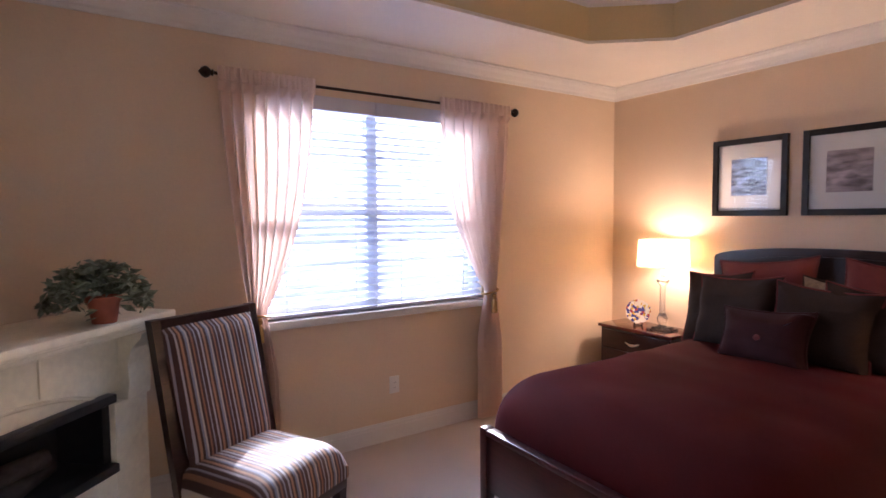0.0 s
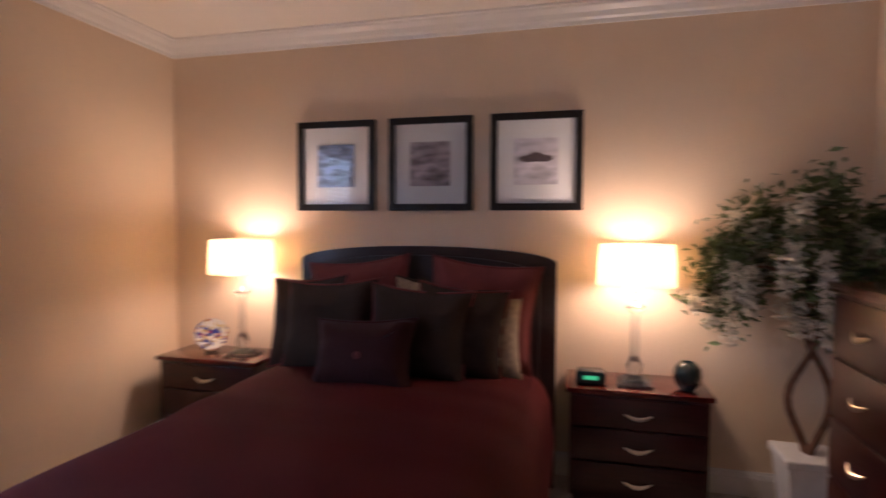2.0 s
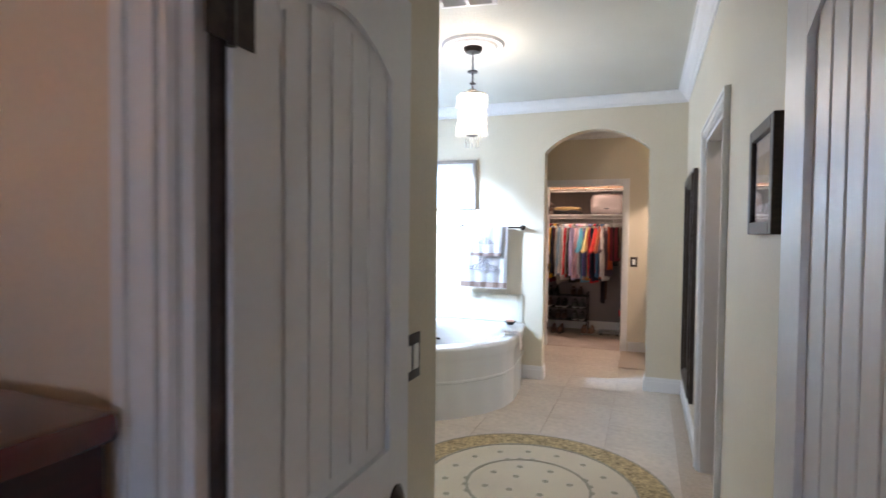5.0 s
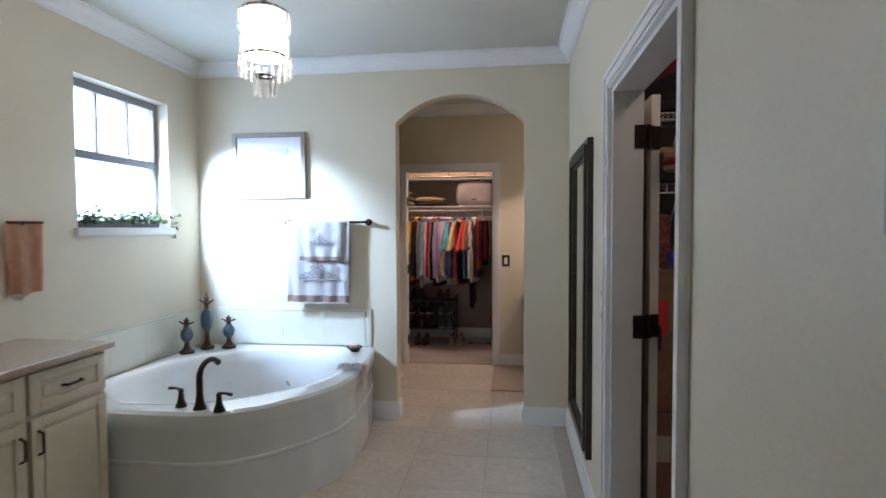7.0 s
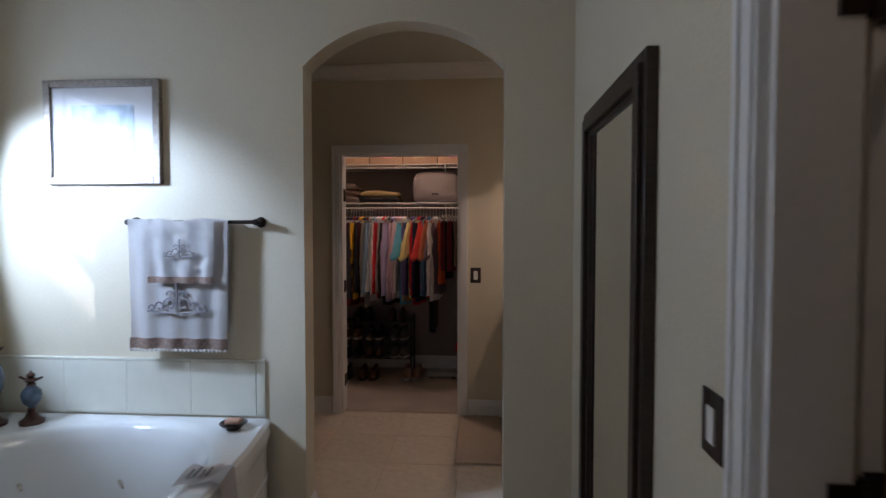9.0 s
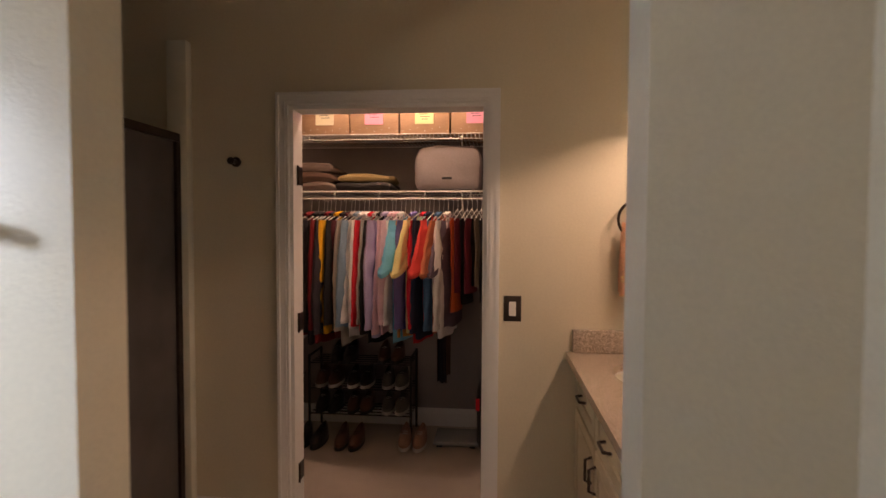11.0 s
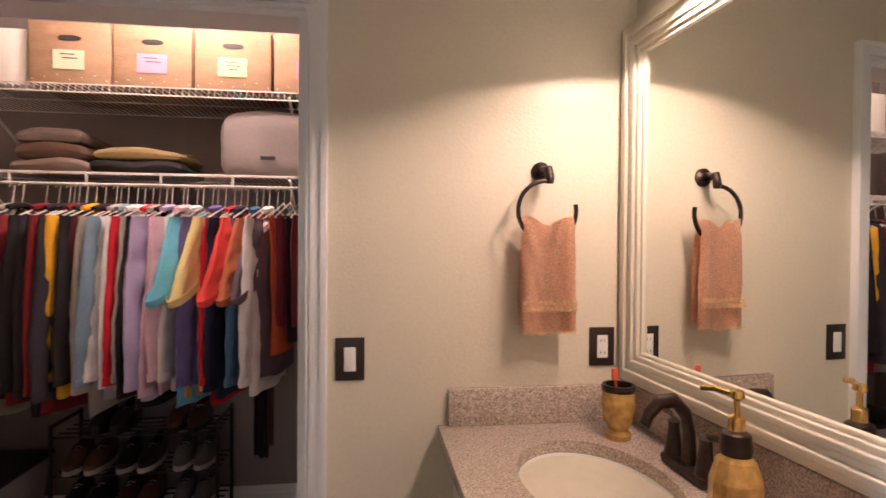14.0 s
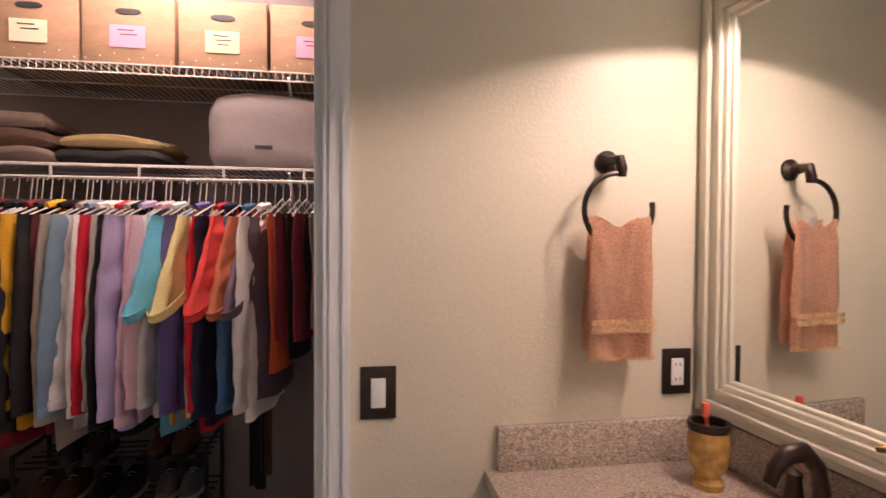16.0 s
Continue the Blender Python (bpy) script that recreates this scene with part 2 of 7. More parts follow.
def baseboard(name, runs, mat, height=0.13):
    """Baseboards: runs of (axis, at, into, lo, hi)."""
    bm = bmesh.new()
    for axis, at, into, lo, hi in runs:
        for d, z0, z1 in ((0.016, 0.0, height * 0.72), (0.011, height * 0.72, height * 0.9), (0.006, height * 0.9, height)):
            a0, a1 = sorted((at, at + into * d))
            if axis == "x":
                box(bm, (a0, lo, z0), (a1, hi, z1))
            else:
                box(bm, (lo, a0, z0), (hi, a1, z1))
    return setting(name, bm, mat, "white painted baseboard with a stepped top", "trim")


def casing(name, axis, at, into, lo, hi, top, mat, width=0.066):
    """Moulded door casing round an opening on one face of a wall."""
    bm = bmesh.new()
    for d, w0, w1 in ((0.012, 0.0, 1.0), (0.02, 0.25, 0.985), (0.026, 0.72, 0.965), (0.017, 0.03, 0.16)):
        a0, a1 = sorted((at, at + into * d))
        w0, w1 = w0 * width, w1 * width
        for s in ((lo - w1, lo - w0, 0, top + w1), (hi + w0, hi + w1, 0, top + w1), (lo - w0, hi + w0, top + w0, top + w1)):
            if axis == "x":
                box(bm, (a0, s[0], s[2]), (a1, s[1], s[3]))
            else:
                box(bm, (s[0], a0, s[2]), (s[1], a1, s[3]))
    return setting(name, bm, mat, "white painted moulded door casing", "trim")


def jamb(name, axis, a0, a1, lo, hi, top, mat, t=0.018):
    bm = bmesh.new()
    for s in ((lo, lo + t, 0, top), (hi - t, hi, 0, top), (lo + t, hi - t, top - t, top)):
        if axis == "x":
            box(bm, (a0, s[0], s[2]), (a1, s[1], s[3]))
        else:
            box(bm, (s[0], a0, s[2]), (s[1], a1, s[3]))
    return setting(name, bm, mat, "white painted door jamb", "trim")


# bedroom shell
WL, WR, WB, WT = 1.20, 2.83, 0.90, 2.26
wall("wall_north", "y", BN, T, BW - T, BE + T, 3.2, TAN, "tan painted bedroom wall with a window", [(WL, WR, WB, WT)])
wall("wall_east", "x", BE, T, BS, BN, 3.2, TAN, "tan painted bedroom wall behind the bed")
DL, DR, DT = 1.62, 2.40, 1.915
wall("wall_south", "y", BS, -T, BW - T, BE + T, 3.2, TAN, "tan painted bedroom wall with a double doorway", [(DL, DR, 0.0, DT)])
wall("wall_west", "x", BW, -T, BS, BN, 3.2, TAN, "tan painted bedroom wall")
bm = bmesh.new()
box(bm, (BW, BS, -0.1), (BE, BN, 0.0))
setting("floor", bm, CARPET, "beige cut-pile bedroom carpet", "carpet")
# tray ceiling with clipped corners
TR = [(0.45, 3.08), (3.12, 3.08), (3.53, 2.74), (3.53, 0.9), (3.12, 0.55), (0.45, 0.55), (0.07, 0.9), (0.07, 2.74)]
bm = bmesh.new()
outer = [bm.verts.new((x, y, BZ)) for x, y in ((BW, BS), (BE, BS), (BE, BN), (BW, BN))]
inner = [bm.verts.new((x, y, BZ)) for x, y in TR]
bm.faces.new((outer[3], outer[2], inner[1], inner[0]))
bm.faces.new((outer[2], inner[2], inner[1]))
bm.faces.new((outer[2], outer[1], inner[3], inner[2]))
bm.faces.new((outer[1], inner[4], inner[3]))
bm.faces.new((outer[1], outer[0], inner[5], inner[4]))
bm.faces.new((outer[0], inner[6], inner[5]))
bm.faces.new((outer[0], outer[3], inner[7], inner[6]))
bm.faces.new((outer[3], inner[0], inner[7]))
top = bmesh.ops.extrude_face_region(bm, geom=list(bm.faces))
bmesh.ops.translate(bm, vec=(0, 0, 0.02), verts=[g for g in top["geom"] if isinstance(g, bmesh.types.BMVert)])
setting("ceiling", bm, CEIL, "pale painted bedroom ceiling round a tray", "ceiling")
bm = bmesh.new()
TZ = BZ + 0.32
loops = []
for grow, z in ((1.0, BZ + 0.021), (1.0, TZ), (1.02, TZ), (1.02, BZ + 0.021)):
    loops.append([bm.verts.new((1.8 + (x - 1.8) * grow, 1.815 + (y - 1.815) * grow, z)) for x, y in TR])
for a, b in zip(loops, loops[1:] + loops[:1]):
    for i in range(8):
        bm.faces.new((a[i], a[(i + 1) % 8], b[(i + 1) % 8], b[i]))
setting("ceiling_tray_sides", bm, TRAY, "yellow sides of the tray ceiling", "ceiling")
bm = bmesh.new()
prism(bm, [(1.8 + (x - 1.8) * 1.03, 1.815 + (y - 1.815) * 1.03) for x, y in TR], TZ + 0.002, TZ + 0.05)
setting("ceiling_tray_top", bm, CEIL, "pale painted top of the tray ceiling", "ceiling")
crown("trim_tray_crown", TR[::-1] + [TR[-1]], TZ, TRIM, 0.09, 0.085)
crown("trim_bedroom_crown", [(BW, BS), (BE, BS), (BE, BN), (BW, BN), (BW, BS)], BZ, TRIM)
baseboard("baseboard_bedroom", [("y", BN, -1, BW, BE), ("x", BE, -1, BS, BN), ("y", BS, 1, DR + 0.09, BE), ("y", BS, 1, BW, DL - 0.09), ("x", BW, 1, BS, BN)], TRIM)
casing("trim_bath_door_bedroom", "y", BS, 1, DL, DR, DT, TRIM, 0.085)
casing("trim_bath_door_inside", "y", AY0, -1, DL + 0.03, DR, DT, TRIM, 0.05)
jamb("trim_bath_door_jamb", "y", -0.242, BS, DL, DR, DT, TRIM)

# bathroom shell
C2L, C2R = -3.30, -2.385
wall("wall_bath_west", "x", AX0, -T, AY1, AY0, 2.9, CREAM, "cream painted bathroom wall with a closet doorway", [(C2L, C2R, 0.0, 2.0)])
BWL, BWR, BWB, BWT = -4.60, -3.78, 1.45, 2.32
wall("wall_bath_east", "x", AX1, 0.16, AY1, AY0, 2.9, CREAM, "cream painted bathroom wall with a high window", [(BWL, BWR, BWB, BWT)])
wall("wall_bath_stub", "x", 2.47, T, -1.20, AY0, 2.9, CREAM, "short cream painted wall beside the bathroom door")
wall("wall_bath_inner", "y", -1.08, -T, 2.59, AX1, 2.9, CREAM, "cream painted bathroom wall")
# arch wall
ARL, ARR, ARS, ART = 1.895, 2.84, 2.215, 2.413
bm = bmesh.new()
outline = [(VX0 - 0.22, 0), (ARL, 0), (ARL, ARS)]
half, rise = (ARR - ARL) / 2, ART - ARS
rad = (half * half + rise * rise) / (2 * rise)
span = math.asin(half / rad)
outline += [((ARL + ARR) / 2 + rad * math.sin(span * (2 * i / 24 - 1)), ART - rad + rad * math.cos(span * (2 * i / 24 - 1))) for i in range(1, 24)]
outline += [(ARR, ARS), (ARR, 0), (VX1 + T, 0), (VX1 + T, 2.9), (VX0 - 0.22, 2.9)]
prism(bm, outline, AY1 - 0.13, AY1, "y")
bm.normal_update()
bmesh.ops.triangulate(bm, faces=[f for f in bm.faces if len(f.verts) > 4])
setting("wall_arch", bm, CREAM, "cream painted wall with a segmental arch opening", "wall")
bm = bmesh.new()
box(bm, (AX0, AY1, AZ), (AX1, AY0, AZ + 0.1))
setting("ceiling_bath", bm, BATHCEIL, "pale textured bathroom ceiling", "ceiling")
crown("trim_bath_crown", [(AX0, AY1), (AX1, AY1), (AX1, -1.20), (2.47, -1.20), (2.47, AY0), (AX0, AY0), (AX0, AY1)], AZ, TRIM)
baseboard("baseboard_bath", [("y", AY1, 1, AX0, ARL), ("y", AY1, 1, ARR, 3.03), ("x", AX0, 1, AY1, C2L - 0.067), ("x", AX0, 1, C2R + 0.067, AY0 - 0.5), ("x", ARL, 1, AY1 - 0.13, AY1), ("x", ARR, -1, AY1 - 0.13, AY1)], TRIM)
casing("trim_side_closet", "x", AX0, 1, C2L, C2R, 2.0, TRIM)
jamb("trim_side_closet_jamb", "x", AX0 - T, AX0, C2L, C2R, 2.0, TRIM)

# vanity passage shell
CDL, CDR, CDT = 2.168, 3.106, 2.044
wall("wall_passage_south", "y", VY1, -T, VX0 - T, VX1 + T, 2.9, CREAM, "cream painted wall with the closet doorway", [(CDL, CDR, 0.0, CDT)])
def skewed(ob):
    """Turns a piece of the vanity wall about the wall's south end, as that wall runs out of square."""
    pivot = Vector((VX0, VY1, 0))
    ob.matrix_world = Matrix.Translation(pivot) @ pose(0, 0, 0, 0, 0, SKEW) @ Matrix.Translation(-pivot) @ ob.matrix_world
    return ob


skewed(wall("wall_passage_west", "x", VX0, -T, VY1 - T, AY1 - 0.10, 2.9, CREAM, "cream painted wall behind the vanity mirror"))
wall("wall_passage_east", "x", VX1, T, VY1, AY1 - 0.13, 2.9, CREAM, "pale shower wall")
bm = bmesh.new()
box(bm, (VX0 - 0.2, VY1, AZ), (VX1, AY1 - 0.13, AZ + 0.1))
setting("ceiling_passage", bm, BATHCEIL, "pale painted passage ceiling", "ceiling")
crown("trim_passage_crown", [(VX0, VY1), (VX1, VY1), (VX1, AY1 - 0.13), (VX0 - 0.097, AY1 - 0.13), (VX0, VY1)], AZ, TRIM)
casing("trim_closet_door", "y", VY1, 1, CDL, CDR, CDT, TRIM, 0.06)
jamb("trim_closet_jamb", "y", VY1 - T, VY1, CDL, CDR, CDT, TRIM)
baseboard("baseboard_passage", [("y", VY1, 1, 1.80, CDL - 0.067), ("y", VY1, 1, CDR + 0.067, 3.6)], TRIM)

# closet shell
CX0, CX1 = 1.55, 4.2
wall("wall_closet_south", "y", CY1, -T, CX0, CX1, 2.9, SHADEGREY, "grey painted closet wall, darkened for shade")
wall("wall_closet_west", "x", CX0, -T, CY1, CY0, 2.9, SHADEGREY, "grey painted closet wall, darkened for shade")
wall("wall_closet_east", "x", CX1, T, CY1, CY0, 2.9, SHADEGREY, "grey painted closet wall, darkened for shade")
bm = bmesh.new()
box(bm, (CX0, CY1, CZ), (CX1, CY0, CZ + 0.1))
setting("ceiling_closet", bm, CEIL, "pale painted closet ceiling", "ceiling")
bm = bmesh.new()
box(bm, (CX0, CY1, -0.1), (CX1, VY1 - 0.06, 0.0))
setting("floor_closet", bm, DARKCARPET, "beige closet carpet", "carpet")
baseboard("baseboard_closet", [("y", CY1, 1, CX0, CX1), ("x", CX0, 1, CY1, CY0), ("x", CX1, -1, CY1, CY0)], TRIM)

# side closet shell
SX0 = -0.1
SY0, SY1 = -4.3, -1.7
wall("wall_side_closet_west", "x", SX0, -T, SY0 - T, SY1 + T, 2.9, SHADEGREY, "grey painted side closet wall in the shade-darkened grey")
wall("wall_side_closet_south", "y", SY0, -T, SX0, AX0 - T, 2.9, SHADEGREY, "grey painted side closet wall in the shade-darkened grey")
wall("wall_side_closet_north", "y", SY1, T, SX0, AX0 - T, 2.9, SHADEGREY, "grey painted side closet wall in the shade-darkened grey")
bm = bmesh.new()
box(bm, (SX0 - T, SY0 - T, AZ), (AX0 - T, SY1 + T, AZ + 0.1))
setting("ceiling_side_closet", bm, CEIL, "pale side closet ceiling", "ceiling")
bm = bmesh.new()
box(bm, (SX0, SY0, -0.1), (AX0 - 0.06, SY1, 0.0))
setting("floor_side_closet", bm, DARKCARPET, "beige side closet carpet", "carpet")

# ground outside
bm = bmesh.new()
box(bm, (-400, -400, -0.5), (400, 400, -0.3))
setting("ground", bm, material("outdoor_lawn", (0.09, 0.13, 0.04), 0.9, grain=0.3, grain_size=8, stain=0.2, stain_size=0.3), "green lawn outside the windows", "lawn")

# ---- floor tiles ----
bm = bmesh.new()
box(bm, (VX0 - 0.2, VY1 - 0.06, -0.1), (VX1, BS - 0.06, -0.004))
box(bm, (AX0 - 0.06, C2L, -0.1), (AX0, C2R, -0.0045))
FLOORBATH = setting("floor_bath", bm, GROUT, "beige ceramic tile floor with tight joints", "floor")

# ---- more materials ----
def striped(name, colours, per_metre, rough=0.6, axis="X"):
    """Woven stripes of uneven width along one axis."""
    m = bpy.data.materials.new(name)
    m.use_nodes = True
    nt = m.node_tree
    b = nt.nodes["Principled BSDF"]
    b.inputs["Roughness"].default_value, b.inputs["Sheen Weight"].default_value = rough, 0.05
    co, sp = nt.nodes.new("ShaderNodeTexCoord"), nt.nodes.new("ShaderNodeSeparateXYZ")
    nt.links.new(co.outputs["Object"], sp.inputs[0])
    mul = nt.nodes.new("ShaderNodeMath")
    mul.operation = "MULTIPLY"
    mul.inputs[1].default_value = per_metre
    nt.links.new(sp.outputs[axis], mul.inputs[0])
    fr = nt.nodes.new("ShaderNodeMath")
    fr.operation = "FRACT"
    nt.links.new(mul.outputs[0], fr.inputs[0])
    ramp = nt.nodes.new("ShaderNodeValToRGB")
    ramp.color_ramp.interpolation = "CONSTANT"
    el = ramp.color_ramp.elements
    while len(el) < len(colours):
        el.new(0.5)
    for e, (p, c) in zip(el, colours):
        e.position, e.color = p, (*c, 1)
    nt.links.new(fr.outputs[0], ramp.inputs[0])
    nt.links.new(ramp.outputs[0], b.inputs["Base Color"])
    n = nt.nodes.new("ShaderNodeTexNoise")
    n.inputs["Scale"].default_value = 500
    bp = nt.nodes.new("ShaderNodeBump")
    bp.inputs["Strength"].default_value, bp.inputs["Distance"].default_value = 0.3, 0.002
    nt.links.new(n.outputs[0], bp.inputs["Height"])
    nt.links.new(bp.outputs[0], b.inputs["Normal"])
    return m


def sheer(name, colour, through):
    """Thin cloth that lets part of the light through."""
    m = material(name, colour, 0.8, grain=0.05, grain_size=300, sheen=0.2)
    nt = m.node_tree
    t = nt.nodes.new("ShaderNodeBsdfTranslucent")
    t.inputs["Color"].default_value = (*colour, 1)
    mix = nt.nodes.new("ShaderNodeMixShader")
    mix.inputs[0].default_value = through
    out = nt.nodes["Material Output"]
    nt.links.new(nt.nodes["Principled BSDF"].outputs[0], mix.inputs[1])
    nt.links.new(t.outputs[0], mix.inputs[2])
    nt.links.new(mix.outputs[0], out.inputs["Surface"])
    return m


CURTAIN = sheer("blush_sheer", (0.85, 0.70, 0.61), 0.4)
SLAT = sheer("white_blind_slat", (0.60, 0.60, 0.68), 0.06)
SHADE = sheer("ivory_lamp_shade", (0.92, 0.82, 0.62), 0.7)
STRIPE = striped("striped_upholstery", [(0, (0.05, 0.015, 0.012)), (0.10, (0.34, 0.31, 0.34)), (0.18, (0.06, 0.018, 0.014)), (0.26, (0.32, 0.16, 0.09)), (0.36, (0.04, 0.014, 0.014)), (0.46, (0.17, 0.18, 0.25)), (0.54, (0.40, 0.35, 0.33)), (0.62, (0.05, 0.016, 0.015)), (0.72, (0.25, 0.11, 0.06)), (0.80, (0.05, 0.018, 0.02)), (0.9, (0.27, 0.25, 0.30)), (0.96, (0.05, 0.016, 0.014))], 9.0)
DUVET = material("burgundy_cotton_duvet", (0.12, 0.013, 0.014), 0.85, grain=0.10, grain_size=240, stain=0.12, stain_size=3, bump=0.25, bump_size=260)
DUVET.node_tree.nodes["Principled BSDF"].inputs["Specular IOR Level"].default_value = 0.25
STONE = material("cast_limestone", (0.80, 0.75, 0.59), 0.6, grain=0.06, grain_size=30, stain=0.08, stain_size=4, bump=0.25, bump_size=60)
SOOT = material("firebox_black", (0.012, 0.012, 0.013), 0.35, grain=0.3, grain_size=20)
LOG = material("charred_log_and_gap_shade", (0.05, 0.035, 0.03), 0.9, grain=0.5, grain_size=15, bump=1.0, bump_size=30)
TERRA = material("terracotta", (0.34, 0.10, 0.06), 0.7, grain=0.1, grain_size=30)
IVY = material("variegated_ivy", (0.25, 0.30, 0.22), 0.5, random=0.3, grain=0.5, grain_size=60)
LEAF = material("green_leaf", (0.10, 0.135, 0.045), 0.45, grain=0.5, grain_size=9)
BLOSSOM = material("cream_blossom", (0.74, 0.68, 0.56), 0.7, grain=0.2, grain_size=20)
BARK = material("twisted_bark", (0.17, 0.08, 0.045), 0.8, grain=0.4, grain_size=25, bump=0.8)
PLASTER = material("white_ceramic", (0.72, 0.70, 0.68), 0.35, grain=0.04, grain_size=20)
PLATE = material("white_switch_plastic", (0.78, 0.76, 0.72), 0.35, grain=0.01)
MATBOARD = material("white_mat_board", (0.80, 0.79, 0.78), 0.8, grain=0.02, grain_size=200)
GOLD = material("antique_gold", (0.45, 0.28, 0.10), 0.4, metal=0.6, grain=0.3, grain_size=40)
ROSE = material("rose_cotton", (0.15, 0.032, 0.030), 0.8, sheen=0.1, grain=0.1, grain_size=200, stain=0.15, stain_size=6)
OLIVE = material("olive_velvet", (0.036, 0.021, 0.016), 0.9, sheen=0.03, grain=0.15, grain_size=150, stain=0.2, stain_size=5)
WINE = material("wine_velvet", (0.035, 0.006, 0.007), 0.75, sheen=0.05, grain=0.15, grain_size=150, stain=0.2, stain_size=6)
for cushion in (ROSE, OLIVE, WINE):
    cushion.node_tree.nodes["Principled BSDF"].inputs["Specular IOR Level"].default_value = 0.2
CREAMCLOTH = material("cream_damask", (0.27, 0.20, 0.14), 0.8, grain=0.25, grain_size=40)
SEA = material("seascape_print", (0.33, 0.28, 0.31), 0.5, grain=0.6, grain_size=9, stain=0.5, stain_size=5, stretch=(1, 1, 3))
CRYSTAL = material("lamp_crystal", (0.97, 0.97, 0.95), 0.02, transmission=0.9)
DARKGLASS = material("dark_teal_glass", (0.012, 0.028, 0.03), 0.08, coat=0.6)
TEAL = material("verdigris_panel", (0.05, 0.075, 0.075), 0.35, metal=0.3, grain=0.4, grain_size=40, stain=0.3, stain_size=12)
COPPER = material("dark_copper", (0.07, 0.033, 0.022), 0.4, metal=0.6, grain=0.3, grain_size=30)


# ---- bedroom: window, blinds and curtains ----
bm = bmesh.new()
MX = 1.965
for x0, x1, z0, z1 in ((WL, WL + 0.04, WB, WT), (WR - 0.04, WR, WB, WT), (WL + 0.04, WR - 0.04, WB, WB + 0.045), (WL + 0.04, WR - 0.04, WT - 0.04, WT), (MX - 0.04, MX + 0.04, WB + 0.045, WT - 0.04), (WL + 0.04, MX - 0.04, 1.52, 1.57), (MX + 0.04, WR - 0.04, 1.52, 1.57)):
    box(bm, (x0, 3.90, z0), (x1, 3.955, z1), 0.004)
win = setting("window_1", bm, TRIM, "white vinyl double window with sliding sashes", "window")
for x0, x1 in ((WL + 0.04, MX - 0.04), (MX + 0.04, WR - 0.04)):
    for z0, z1 in ((WB + 0.045, 1.52), (1.57, WT - 0.04)):
        p = block("pane", GLASS, win, (x0, 3.925, z0), (x1, 3.929, z1))
        p.visible_shadow = False
block("window_sill", TRIM, win, (WL - 0.04, 3.79, WB - 0.05), (WR + 0.04, 3.90, WB), 0.006)


def blind(x0, x1):
    b = thing("window_blind", ((x0 + x1) / 2, 3.855, WB), "white slatted horizontal blind hung in the window", "blind", group="blinds in the window")
    w = (x1 - x0) / 2
    block("headrail", SLAT, b, (-w, -0.03, 1.27), (w, 0.03, 1.355), 0.003)
    block("bottom_rail", SLAT, b, (-w, -0.025, 0.012), (w, 0.025, 0.03), 0.003)
    bm = bmesh.new()
    sheet(bm, lambda u, v: (w * (2 * u - 1), 0.025 * (2 * v - 1), 0.003 * (1 - (2 * v - 1) ** 2)), 1, 4, 0.002)
    first = part("slat", bm, SLAT, b)
    for k in range(27):
        o = first if k == 0 else first.copy()
        if k:
            scene.collection.objects.link(o)
        o.matrix_local = pose(0, 0, 0.055 + k * 0.0452, 36, 0, 0)
    for x in (-w * 0.6, w * 0.6):
        bm = bmesh.new()
        rod(bm, (x, -0.028, 0.02), (x, -0.028, 1.28), 0.0015, sides=6)
        part("cord", bm, SLAT, b)


blind(WL + 0.005, MX - 0.003)
blind(MX + 0.003, WR - 0.005)

rodt = thing("curtain_rod", (2.01, 3.76, 2.29), "dark bronze curtain rod with ornate finials", "curtain rod")
bm = bmesh.new()
rod(bm, (-1.04, 0, 0), (1.04, 0, 0), 0.009)
part("pole", bm, BRONZE, rodt, smooth=True)
for s in (-1, 1):
    bm = bmesh.new()
    lathe(bm, [(0.006, 0), (0.02, 0.008), (0.012, 0.016), (0.028, 0.03), (0.033, 0.045), (0.024, 0.062), (0.012, 0.07), (0.004, 0.078)], sides=12, m=pose(s * 1.035, 0, 0, 0, 90 * s, 0))
    part("finial", bm, BRONZE, rodt, smooth=True)
    bm = bmesh.new()
    tube(bm, [(s * 0.98, 0, 0), (s * 0.98, 0.04, 0.0), (s * 0.98, 0.078, -0.02)], 0.007)
    part("bracket", bm, BRONZE, rodt)


